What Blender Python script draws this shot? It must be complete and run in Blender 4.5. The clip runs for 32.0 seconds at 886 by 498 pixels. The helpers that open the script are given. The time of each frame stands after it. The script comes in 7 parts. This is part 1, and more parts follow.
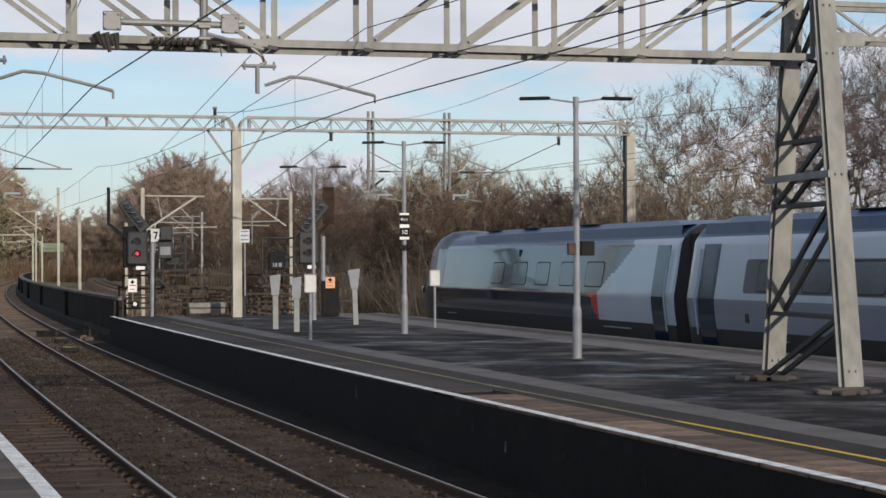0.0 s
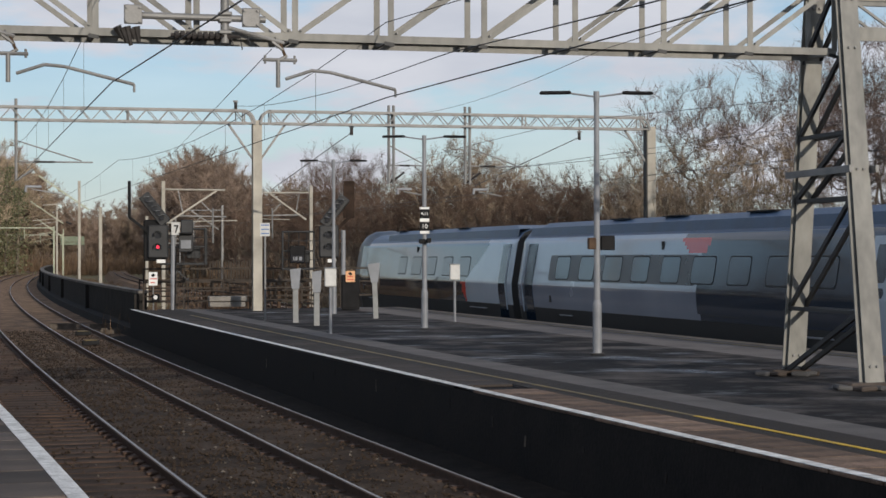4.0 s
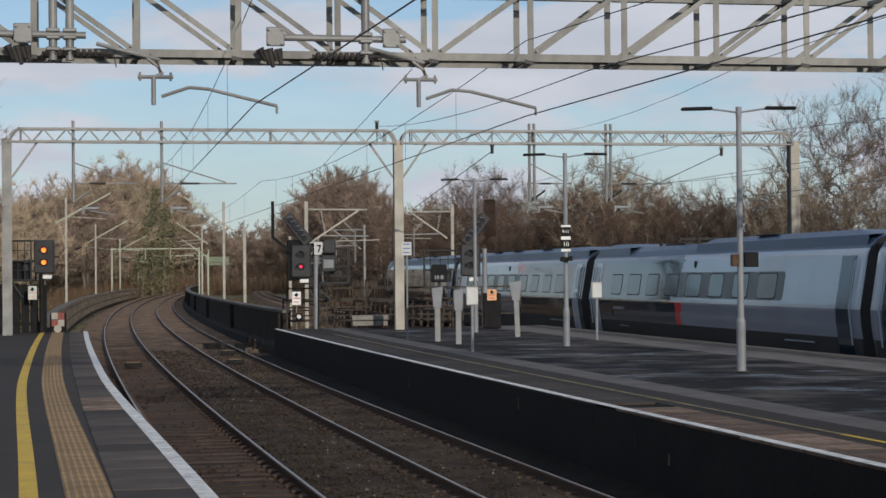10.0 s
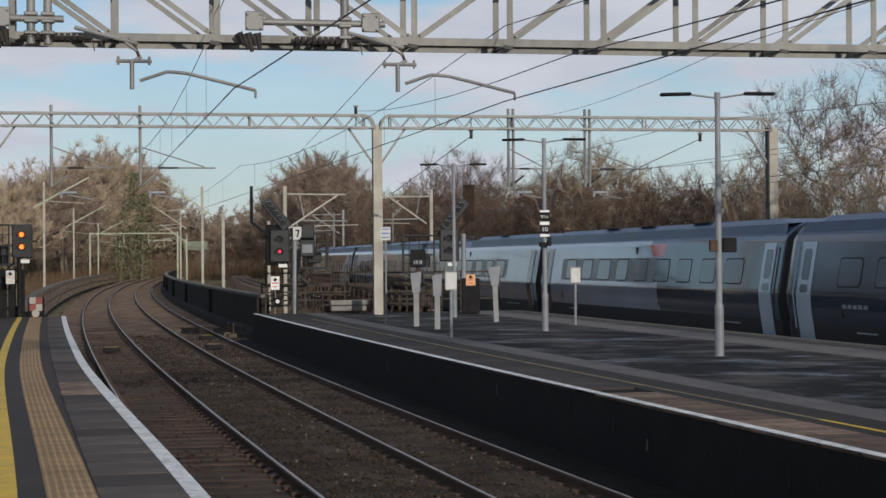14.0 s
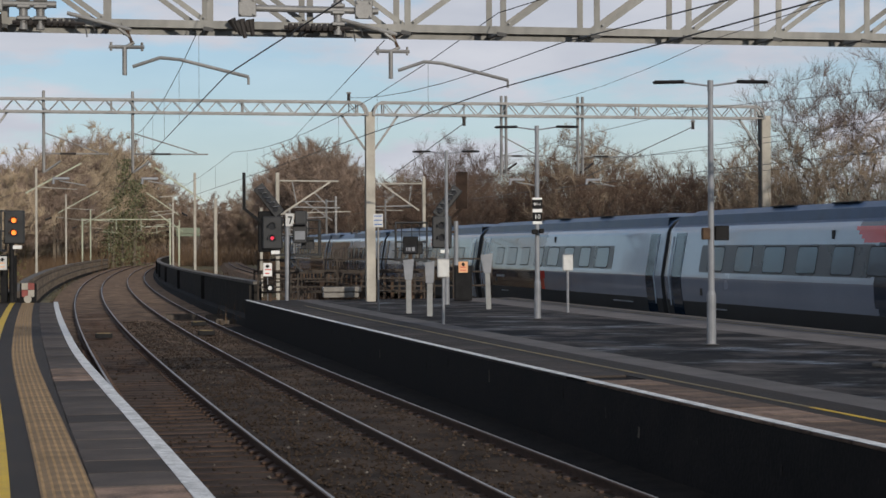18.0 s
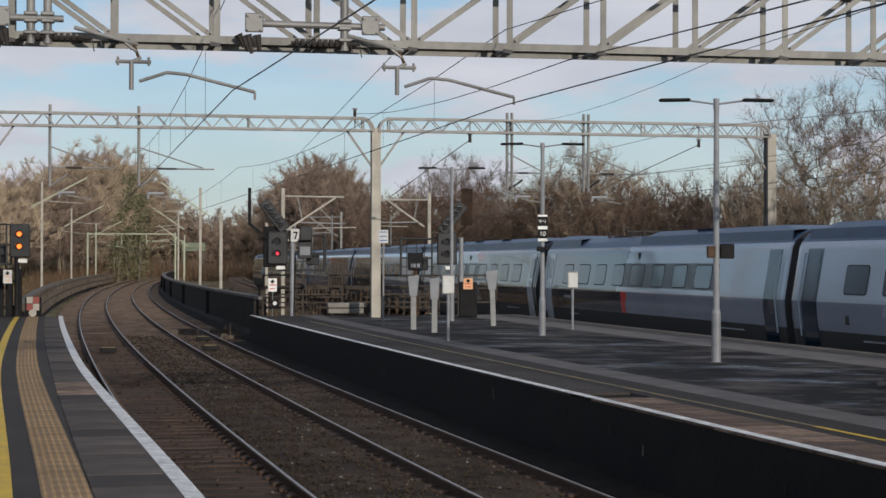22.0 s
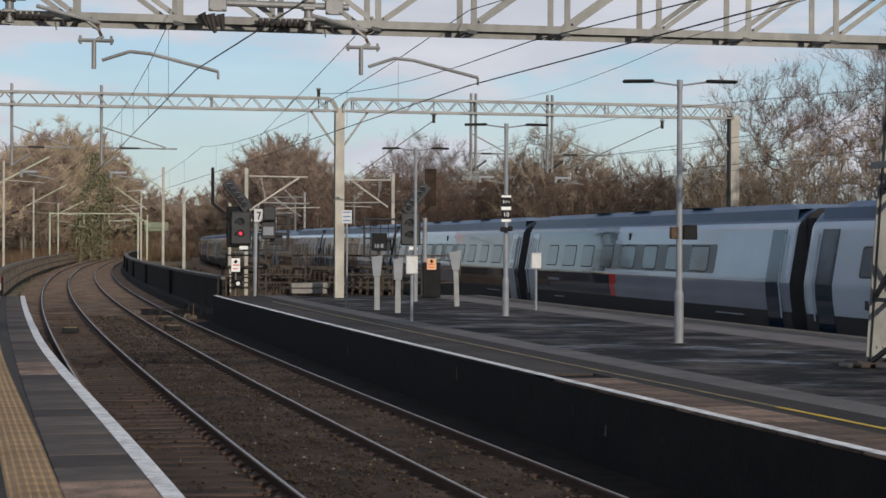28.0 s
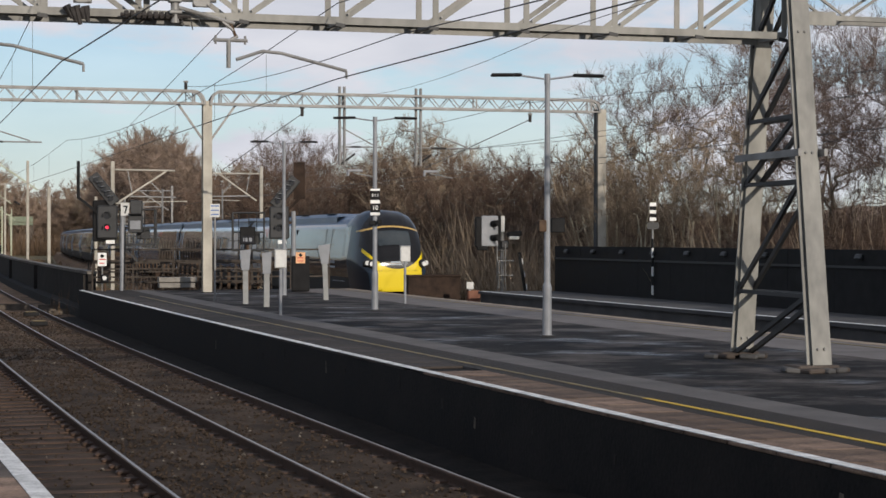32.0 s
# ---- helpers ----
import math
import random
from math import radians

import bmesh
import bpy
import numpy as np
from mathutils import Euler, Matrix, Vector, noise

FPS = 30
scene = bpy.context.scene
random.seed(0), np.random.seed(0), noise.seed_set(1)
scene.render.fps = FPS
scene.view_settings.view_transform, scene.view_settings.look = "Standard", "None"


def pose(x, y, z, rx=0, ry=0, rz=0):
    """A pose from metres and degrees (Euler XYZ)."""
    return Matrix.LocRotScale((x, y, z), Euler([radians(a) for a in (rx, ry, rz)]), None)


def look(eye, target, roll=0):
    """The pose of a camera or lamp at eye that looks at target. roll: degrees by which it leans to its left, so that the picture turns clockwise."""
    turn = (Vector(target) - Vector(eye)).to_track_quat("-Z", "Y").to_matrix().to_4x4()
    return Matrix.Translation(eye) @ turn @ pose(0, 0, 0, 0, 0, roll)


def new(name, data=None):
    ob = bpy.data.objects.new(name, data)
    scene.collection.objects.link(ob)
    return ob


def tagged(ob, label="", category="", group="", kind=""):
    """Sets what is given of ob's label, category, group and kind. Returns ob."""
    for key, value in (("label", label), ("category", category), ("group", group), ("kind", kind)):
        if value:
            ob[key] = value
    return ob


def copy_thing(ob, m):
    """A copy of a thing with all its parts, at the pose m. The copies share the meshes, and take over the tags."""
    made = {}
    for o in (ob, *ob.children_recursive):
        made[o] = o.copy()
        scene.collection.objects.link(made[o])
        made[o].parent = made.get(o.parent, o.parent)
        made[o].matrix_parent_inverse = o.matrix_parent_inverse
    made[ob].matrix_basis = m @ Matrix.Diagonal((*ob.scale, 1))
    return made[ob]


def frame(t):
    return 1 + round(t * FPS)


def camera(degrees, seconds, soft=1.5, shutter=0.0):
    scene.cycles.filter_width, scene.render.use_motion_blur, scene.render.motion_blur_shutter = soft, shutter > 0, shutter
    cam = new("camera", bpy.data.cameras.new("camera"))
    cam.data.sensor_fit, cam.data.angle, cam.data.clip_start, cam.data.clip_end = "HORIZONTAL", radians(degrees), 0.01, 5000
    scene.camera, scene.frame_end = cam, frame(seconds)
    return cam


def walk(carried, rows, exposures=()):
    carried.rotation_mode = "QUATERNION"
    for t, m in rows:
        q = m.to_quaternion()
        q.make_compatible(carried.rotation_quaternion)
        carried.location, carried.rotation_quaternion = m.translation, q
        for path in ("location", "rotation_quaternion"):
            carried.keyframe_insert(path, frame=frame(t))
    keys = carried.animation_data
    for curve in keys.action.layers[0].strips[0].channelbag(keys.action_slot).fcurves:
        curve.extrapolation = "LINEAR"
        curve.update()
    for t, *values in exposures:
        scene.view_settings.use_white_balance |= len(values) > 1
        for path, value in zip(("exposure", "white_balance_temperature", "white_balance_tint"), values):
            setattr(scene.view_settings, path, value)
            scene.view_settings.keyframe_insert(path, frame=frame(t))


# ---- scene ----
# Camera: hand-held on the outer platform, turning only. Platform top is z = 0, rail top z = RZ.
EYE = (0.0, 0.0, 1.82)
RZ = -0.915
cam = camera(26.35, 32.0, soft=1.55)
TURNS = [
    (0.0, -4.297, 0.397, -0.329), (0.5, -4.454, 0.266, -0.45), (1.0, -4.529, 0.121, -0.287), (1.5, -4.791, 0.062, -0.283), (2.0, -4.71, 0.042, -0.17),
    (2.5, -4.99, -0.19, -0.234), (4.5, -2.846, 0.415, -0.26), (5.0, -1.904, 0.523, -0.456), (5.5, -0.846, 0.398, -0.594), (6.0, -0.0, 0.103, -0.55),
    (6.5, -0.162, 0.507, -0.536), (7.0, -0.103, 0.782, -0.412), (7.5, 0.185, 1.094, -0.392), (8.0, 0.651, 1.029, -0.407), (8.5, 0.774, 1.317, -0.606),
    (9.0, 0.877, 1.275, -0.55), (9.5, 0.055, 0.882, -0.282), (10.0, 0.585, 0.803, -0.532), (10.5, 0.289, 0.959, -0.584), (11.0, 0.11, 1.354, -0.755),
    (11.5, -0.714, 0.973, -0.797), (12.0, -0.229, 0.851, -0.601), (12.5, -0.126, 0.619, -0.418), (13.0, -0.016, 0.431, -0.207), (13.5, 0.092, 0.459, -0.262),
    (14.0, -0.051, 0.344, -0.448), (14.5, -0.202, 0.423, -0.361), (16.5, -0.051, 0.169, -0.142), (17.0, -0.043, 0.207, -0.394), (17.5, -0.288, 0.263, -0.32),
    (18.0, -0.274, -0.048, -0.28), (18.5, -0.458, -0.153, -0.34), (19.0, -0.252, -0.133, -0.196), (19.5, -0.522, -0.071, -0.114), (20.0, -0.459, 0.129, -0.13),
    (20.5, -0.59, 0.135, -0.059), (21.0, -0.449, 0.268, -0.029), (21.5, -0.237, 0.733, -0.047), (22.0, -0.12, 0.45, 0.099), (22.5, -0.259, 0.007, 0.215),
    (23.0, 0.148, 0.164, 0.036), (23.5, -0.06, -0.149, 0.156), (24.0, -0.078, 0.793, -0.0), (24.5, -0.147, 0.717, -0.001), (25.0, -0.391, 0.433, 0.025),
    (25.5, -0.497, 0.481, 0.036), (27.5, -0.866, 0.092, 0.087), (28.0, -1.224, -0.139, 0.223), (28.5, -2.658, -0.091, 0.293), (29.0, -3.363, -0.262, 0.286),
    (29.5, -3.866, 0.023, 0.148), (30.0, -4.138, -0.207, 0.243), (30.5, -4.204, -0.113, 0.058), (31.0, -4.437, -0.033, 0.096), (31.5, -4.799, -0.054, 0.091),
    (32.0, -5.187, -0.33, 0.052),
]


def aim(yaw, pitch, roll):
    a, b = radians(yaw), radians(pitch)
    way = Vector((-math.sin(a) * math.cos(b), math.cos(a) * math.cos(b), math.sin(b)))
    return look(EYE, Vector(EYE) + way * 50, roll)


walk(cam, [(t, aim(a, b, c)) for t, a, b, c in TURNS], exposures=[(0.0, 0.08, 6390, 10), (2.5, 0.03, 6390, 10), (5.0, -0.16, 6310, 10), (8.5, -0.22, 6210, 9), (13.0, -0.22, 6210, 9), (18.0, -0.19, 6290, 10), (25.0, -0.18, 6290, 10), (29.0, -0.06, 6370, 10), (32.0, 0.03, 6450, 11)])

# ---- world and sun ----
SUN_AZ, SUN_EL = 157.0, 15.5   # clockwise from +y, above the horizon
world = bpy.data.worlds.new("sky")
scene.world = world
world.use_nodes = True
wn, wl = world.node_tree.nodes, world.node_tree.links
wn.clear()
w_out = wn.new("ShaderNodeOutputWorld")
w_bg = wn.new("ShaderNodeBackground")
w_bg.inputs["Strength"].default_value = 0.095
w_sky = wn.new("ShaderNodeTexSky")
w_sky.sky_type, w_sky.sun_disc = "NISHITA", False
w_sky.sun_elevation, w_sky.sun_rotation = radians(SUN_EL), radians(SUN_AZ)
w_sky.air_density, w_sky.dust_density, w_sky.ozone_density = 1.0, 0.4, 2.5
w_tc = wn.new("ShaderNodeTexCoord")
w_map = wn.new("ShaderNodeMapping")
w_map.inputs["Scale"].default_value = (5.0, 5.0, 17.0)
w_map.inputs["Location"].default_value = (0.35, 0.2, 1.3)
w_noise = wn.new("ShaderNodeTexNoise")
w_noise.inputs["Scale"].default_value = 1.0
w_noise.inputs["Detail"].default_value = 7.0
w_noise.inputs["Roughness"].default_value = 0.55
w_ramp = wn.new("ShaderNodeValToRGB")
w_ramp.color_ramp.elements[0].position, w_ramp.color_ramp.elements[1].position = 0.43, 0.55
w_n2 = wn.new("ShaderNodeTexNoise")
w_n2.inputs["Scale"].default_value = 2.2
w_n2.inputs["Detail"].default_value = 5.0
w_cc = wn.new("ShaderNodeMixRGB")
w_cc.inputs[1].default_value, w_cc.inputs[2].default_value = (4.9, 5.3, 6.2, 1), (9.2, 9.1, 9.4, 1)
w_mix = wn.new("ShaderNodeMixRGB")
wl.new(w_tc.outputs["Generated"], w_map.inputs["Vector"])
wl.new(w_map.outputs[0], w_noise.inputs["Vector"])
wl.new(w_map.outputs[0], w_n2.inputs["Vector"])
wl.new(w_noise.outputs["Fac"], w_ramp.inputs["Fac"])
wl.new(w_n2.outputs["Fac"], w_cc.inputs["Fac"])
# thin pale haze low down
w_sep = wn.new("ShaderNodeSeparateXYZ")
w_low = wn.new("ShaderNodeMapRange")
w_low.inputs["From Min"].default_value, w_low.inputs["From Max"].default_value = 0.0, 0.20
w_low.inputs["To Min"].default_value, w_low.inputs["To Max"].default_value = 0.62, 0.14
w_max = wn.new("ShaderNodeMath")
w_max.operation = "MAXIMUM"
wl.new(w_tc.outputs["Generated"], w_sep.inputs[0])
wl.new(w_sep.outputs[2], w_low.inputs["Value"])
wl.new(w_ramp.outputs["Color"], w_max.inputs[0])
wl.new(w_low.outputs[0], w_max.inputs[1])
wl.new(w_max.outputs[0], w_mix.inputs["Fac"])
w_tint = wn.new("ShaderNodeMixRGB")
w_tint.blend_type = "MULTIPLY"
w_tint.inputs[0].default_value, w_tint.inputs[2].default_value = 1.0, (0.97, 1.13, 1.25, 1)
wl.new(w_sky.outputs[0], w_tint.inputs[1])
wl.new(w_tint.outputs[0], w_mix.inputs[1])
wl.new(w_cc.outputs[0], w_mix.inputs[2])
wl.new(w_mix.outputs[0], w_bg.inputs["Color"])
wl.new(w_bg.outputs[0], w_out.inputs["Surface"])

sun = new("sun", bpy.data.lights.new("sun", "SUN"))
sun.data.energy, sun.data.angle, sun.data.color = 3.4, radians(0.6), (1.0, 0.89, 0.75)
sun_way = Vector((math.sin(radians(SUN_AZ)) * math.cos(radians(SUN_EL)), math.cos(radians(SUN_AZ)) * math.cos(radians(SUN_EL)), math.sin(radians(SUN_EL))))
sun.matrix_world = look(sun_way * 100, (0, 0, 0))


# ---- materials ----
def mat(name, dark, light, scale=3.0, rough=0.8, metal=0.0, bump=0.2, fine=60.0, stretch=(1, 1, 1), per_object=0.0, spec=0.5, where="Object"):
    """Two scales of noise between two colours, with fine relief."""
    m = bpy.data.materials.new(name)
    m.use_nodes = True
    n, l = m.node_tree.nodes, m.node_tree.links
    b = n["Principled BSDF"]
    b.inputs["Metallic"].default_value = metal
    b.inputs["Specular IOR Level"].default_value = spec
    tc = n.new("ShaderNodeTexCoord")
    mp = n.new("ShaderNodeMapping")
    mp.inputs["Scale"].default_value = stretch
    if where == "World":
        geo = n.new("ShaderNodeNewGeometry")
        l.new(geo.outputs["Position"], mp.inputs["Vector"])
    else:
        l.new(tc.outputs["Object"], mp.inputs["Vector"])
    big, small = n.new("ShaderNodeTexNoise"), n.new("ShaderNodeTexNoise")
    for tex, s, d in ((big, scale, 5.0), (small, fine, 3.0)):
        tex.inputs["Scale"].default_value, tex.inputs["Detail"].default_value = s, d
        l.new(mp.outputs[0], tex.inputs["Vector"])
    add = n.new("ShaderNodeMath")
    add.operation = "MULTIPLY_ADD"
    add.inputs[1].default_value = 0.45
    l.new(small.outputs["Fac"], add.inputs[0])
    l.new(big.outputs["Fac"], add.inputs[2])
    ramp = n.new("ShaderNodeValToRGB")
    ramp.color_ramp.elements[0].position, ramp.color_ramp.elements[1].position = 0.48, 0.98
    ramp.color_ramp.elements[0].color, ramp.color_ramp.elements[1].color = (*dark, 1), (*light, 1)
    l.new(add.outputs[0], ramp.inputs["Fac"])
    colour = ramp.outputs["Color"]
    if per_object:
        info = n.new("ShaderNodeObjectInfo")
        rng = n.new("ShaderNodeMapRange")
        rng.inputs["To Min"].default_value, rng.inputs["To Max"].default_value = 1 - per_object, 1 + per_object
        l.new(info.outputs["Random"], rng.inputs["Value"])
        hsv = n.new("ShaderNodeHueSaturation")
        l.new(rng.outputs[0], hsv.inputs["Value"])
        l.new(colour, hsv.inputs["Color"])
        colour = hsv.outputs["Color"]
    l.new(colour, b.inputs["Base Color"])
    rr = n.new("ShaderNodeMapRange")
    rr.inputs["To Min"].default_value, rr.inputs["To Max"].default_value = max(0.02, rough - 0.12), min(1.0, rough + 0.12)
    l.new(big.outputs["Fac"], rr.inputs["Value"])
    l.new(rr.outputs[0], b.inputs["Roughness"])
    if bump:
        bp = n.new("ShaderNodeBump")
        bp.inputs["Strength"].default_value, bp.inputs["Distance"].default_value = bump, 0.01
        l.new(small.outputs["Fac"], bp.inputs["Height"])
        l.new(bp.outputs[0], b.inputs["Normal"])
    return m


def glow(name, colour, strength):
    m = bpy.data.materials.new(name)
    m.use_nodes = True
    b = m.node_tree.nodes["Principled BSDF"]
    b.inputs["Base Color"].default_value = (*colour, 1)
    b.inputs["Emission Color"].default_value = (*colour, 1)
    b.inputs["Emission Strength"].default_value = strength
    return m


STEEL = mat("galvanised_steel", (0.13, 0.13, 0.128), (0.29, 0.287, 0.28), 2.0, 0.6, 0.35, 0.1)
PAINT_GREY = mat("grey_gantry_paint", (0.115, 0.114, 0.106), (0.295, 0.289, 0.264), 0.9, 0.65, 0.0, 0.08, 7.0, stretch=(1, 1, 0.5))
RUSTY = mat("rusty_steel", (0.045, 0.03, 0.022), (0.13, 0.085, 0.055), 4.0, 0.8, 0.2, 0.3, spec=0.2)
PALE_POST = mat("pale_grey_post_paint", (0.17, 0.175, 0.172), (0.33, 0.334, 0.328), 2.0, 0.7, 0.0, 0.15)
WEATHERED = mat("weathered_grey_brown", (0.045, 0.037, 0.030), (0.16, 0.133, 0.11), 3.0, 0.85, 0.0, 0.3, spec=0.2)
RAIL_SIDE = mat("rail_side_rust", (0.05, 0.032, 0.024), (0.11, 0.07, 0.05), 6.0, 0.75, 0.2, 0.2, spec=0.2)
RAIL_TOP = mat("polished_rail_top", (0.20, 0.19, 0.178), (0.36, 0.345, 0.325), 8.0, 0.45, 0.4, 0.05)
BLACK = mat("black_paint", (0.009, 0.009, 0.0095), (0.022, 0.022, 0.023), 3.0, 0.6, 0.0, 0.1, spec=0.08)
DARK_INS = mat("brown_porcelain", (0.014, 0.013, 0.013), (0.05, 0.044, 0.042), 6.0, 0.6, spec=0.2)
ASPHALT = mat("platform_asphalt", (0.045, 0.045, 0.047), (0.105, 0.102, 0.10), 0.8, 0.85, 0.0, 0.5, 90.0, where="World", spec=0.2)
ASPHALT_OLD = mat("old_dark_asphalt", (0.022, 0.0185, 0.016), (0.055, 0.0465, 0.040), 1.1, 0.8, 0.0, 0.5, 90.0, where="World", spec=0.2)
DARK_STRIP = mat("dark_brown_tarmac", (0.014, 0.0118, 0.0102), (0.040, 0.033, 0.028), 1.1, 0.8, 0.0, 0.5, 90.0, where="World", spec=0.2)
WALL_FOOT_STONE = mat("dark_wall_foot_ballast", (0.006, 0.0055, 0.005), (0.026, 0.022, 0.019), 2.0, 0.95, 0.0, 0.9, 18.0, where="World", spec=0.08)


def damp_asphalt():
    """Sunworn asphalt with crisp dark damp streaks down the middle of the platform, wet in places."""
    m = mat("patchy_damp_asphalt", (0.050, 0.045, 0.043), (0.122, 0.109, 0.103), 1.3, 0.9, 0.0, 0.6, 45.0, where="World", spec=0.12)
    n, l = m.node_tree.nodes, m.node_tree.links
    b = n["Principled BSDF"]
    dry, dry_rough = b.inputs["Base Color"].links[0].from_socket, b.inputs["Roughness"].links[0].from_socket
    lane = n.new("ShaderNodeAttribute")
    lane.attribute_name = "across"
    geo = n.new("ShaderNodeNewGeometry")
    turned = n.new("ShaderNodeMapping")
    turned.inputs["Rotation"].default_value = (0, 0, radians(-14))
    turned.inputs["Scale"].default_value = (0.8, 1.0, 1.0)
    l.new(geo.outputs["Position"], turned.inputs["Vector"])

    def blot(scale, detail, lo, hi, shift=None):
        tex = n.new("ShaderNodeTexNoise")
        tex.inputs["Scale"].default_value, tex.inputs["Detail"].default_value, tex.inputs["Roughness"].default_value = scale, detail, 0.67
        l.new(turned.outputs[0], tex.inputs["Vector"])
        value = tex.outputs["Fac"]
        if shift is not None:
            plus = n.new("ShaderNodeMath")
            l.new(value, plus.inputs[0])
            l.new(shift, plus.inputs[1])
            value = plus.outputs[0]
        ramp = n.new("ShaderNodeValToRGB")
        ramp.color_ramp.elements[0].position, ramp.color_ramp.elements[1].position = lo, hi
        l.new(value, ramp.inputs["Fac"])
        return ramp.outputs["Color"]

    band = n.new("ShaderNodeMapRange")
    band.interpolation_type = "SMOOTHSTEP"
    band.inputs["From Min"].default_value, band.inputs["From Max"].default_value = 4.6, 2.2
    band.inputs["To Min"].default_value, band.inputs["To Max"].default_value = -0.15, 0.03
    l.new(lane.outputs["Fac"], band.inputs["Value"])
    damp = blot(0.7, 12.0, 0.42, 0.56, band.outputs[0])
    wet = blot(0.45, 7.0, 0.52, 0.66)

    def blend(fac, a, colour):
        mx = n.new("ShaderNodeMixRGB")
        l.new(fac, mx.inputs[0])
        l.new(a, mx.inputs[1])
        if isinstance(colour, tuple):
            mx.inputs[2].default_value = colour
        else:
            l.new(colour, mx.inputs[2])
        return mx.outputs[0]

    l.new(blend(damp, dry, (0.013, 0.0128, 0.0135, 1)), b.inputs["Base Color"])
    wet_rough = n.new("ShaderNodeMapRange")
    wet_rough.inputs["To Min"].default_value, wet_rough.inputs["To Max"].default_value = 0.85, 0.2
    l.new(wet, wet_rough.inputs["Value"])
    l.new(blend(damp, dry_rough, wet_rough.outputs[0]), b.inputs["Roughness"])
    gloss = n.new("ShaderNodeMapRange")
    gloss.inputs["To Min"].default_value, gloss.inputs["To Max"].default_value = 0.10, 0.45
    l.new(wet, gloss.inputs["Value"])
    l.new(gloss.outputs[0], b.inputs["Specular IOR Level"])
    return m


DAMP = damp_asphalt()
GREY_BAND = mat("pale_tarmac_strip", (0.076, 0.07, 0.068), (0.15, 0.139, 0.133), 1.3, 0.85, 0.0, 0.4, 90.0, where="World", spec=0.2)
PALE_EDGE = mat("sunworn_pale_tarmac", (0.105, 0.096, 0.092), (0.195, 0.179, 0.171), 1.3, 0.9, 0.0, 0.4, 60.0, where="World", spec=0.2)
SAND_SLAB = mat("sandy_coping_slab", (0.045, 0.031, 0.023), (0.27, 0.185, 0.135), 2.6, 0.85, 0.0, 0.5, 40.0, per_object=0.45, spec=0.2)
COPING_FAR = mat("buff_sunworn_coping", (0.19, 0.15, 0.11), (0.37, 0.305, 0.235), 1.4, 0.85, 0.0, 0.4, 40.0, where="World", spec=0.2)
ISLAND_SLAB = mat("sooty_coping_slab", (0.019, 0.016, 0.014), (0.058, 0.048, 0.042), 1.6, 0.85, 0.0, 0.5, 45.0, per_object=0.35, spec=0.2)
GREY_SLAB = mat("grey_coping_slab", (0.036, 0.0295, 0.026), (0.10, 0.081, 0.069), 1.6, 0.85, 0.0, 0.5, 45.0, per_object=0.4, spec=0.2)
TACTILE = mat("buff_tactile_paving", (0.15, 0.103, 0.058), (0.275, 0.190, 0.108), 3.0, 0.85, 0.0, 0.4, 50.0, per_object=0.12, spec=0.2)
WHITE_LINE = mat("worn_white_line", (0.34, 0.335, 0.32), (0.84, 0.84, 0.82), 5.0, 0.7, 0.0, 0.3, 40.0, where="World")
YELLOW_LINE = mat("worn_yellow_line", (0.42, 0.27, 0.02), (0.66, 0.44, 0.03), 3.0, 0.7, 0.0, 0.3, 40.0, where="World")
PALE_YELLOW = mat("faded_yellow_line", (0.07, 0.055, 0.03), (0.28, 0.21, 0.08), 1.5, 0.75, 0.0, 0.3, 40.0, where="World")
WALL_DARK = mat("near_black_platform_wall", (0.0075, 0.0075, 0.008), (0.021, 0.019, 0.018), 1.2, 0.85, 0.0, 0.6, 18.0, where="World", spec=0.12)
PARAPET = mat("blackened_parapet", (0.011, 0.0105, 0.010), (0.042, 0.038, 0.035), 1.4, 0.85, 0.0, 0.5, 20.0, where="World", spec=0.08)
BALLAST = mat("brown_ballast", (0.012, 0.0092, 0.0072), (0.094, 0.069, 0.052), 1.1, 0.95, 0.0, 1.0, 15.0, where="World", spec=0.08)
def sunlit_beyond(m, pale):
    """Paint sunlight into the far ballast: paler beyond the platforms, with a ragged edge."""
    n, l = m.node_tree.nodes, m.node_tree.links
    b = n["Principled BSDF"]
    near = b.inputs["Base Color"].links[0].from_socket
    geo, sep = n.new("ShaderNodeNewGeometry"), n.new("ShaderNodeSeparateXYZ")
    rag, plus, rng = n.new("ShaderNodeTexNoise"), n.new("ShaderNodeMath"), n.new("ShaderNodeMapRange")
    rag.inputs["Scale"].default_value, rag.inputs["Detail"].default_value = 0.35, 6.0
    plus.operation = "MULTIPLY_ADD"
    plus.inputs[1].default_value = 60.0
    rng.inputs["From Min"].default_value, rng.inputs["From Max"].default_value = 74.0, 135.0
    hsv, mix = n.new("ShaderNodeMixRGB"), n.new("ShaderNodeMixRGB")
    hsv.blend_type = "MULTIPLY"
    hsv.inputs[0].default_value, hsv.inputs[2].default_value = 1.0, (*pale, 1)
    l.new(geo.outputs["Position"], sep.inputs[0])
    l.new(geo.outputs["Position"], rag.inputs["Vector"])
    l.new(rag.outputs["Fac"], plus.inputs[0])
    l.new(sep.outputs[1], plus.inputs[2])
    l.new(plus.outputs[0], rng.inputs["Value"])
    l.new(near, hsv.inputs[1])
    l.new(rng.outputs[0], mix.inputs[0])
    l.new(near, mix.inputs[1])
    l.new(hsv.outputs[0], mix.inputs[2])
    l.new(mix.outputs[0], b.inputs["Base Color"])


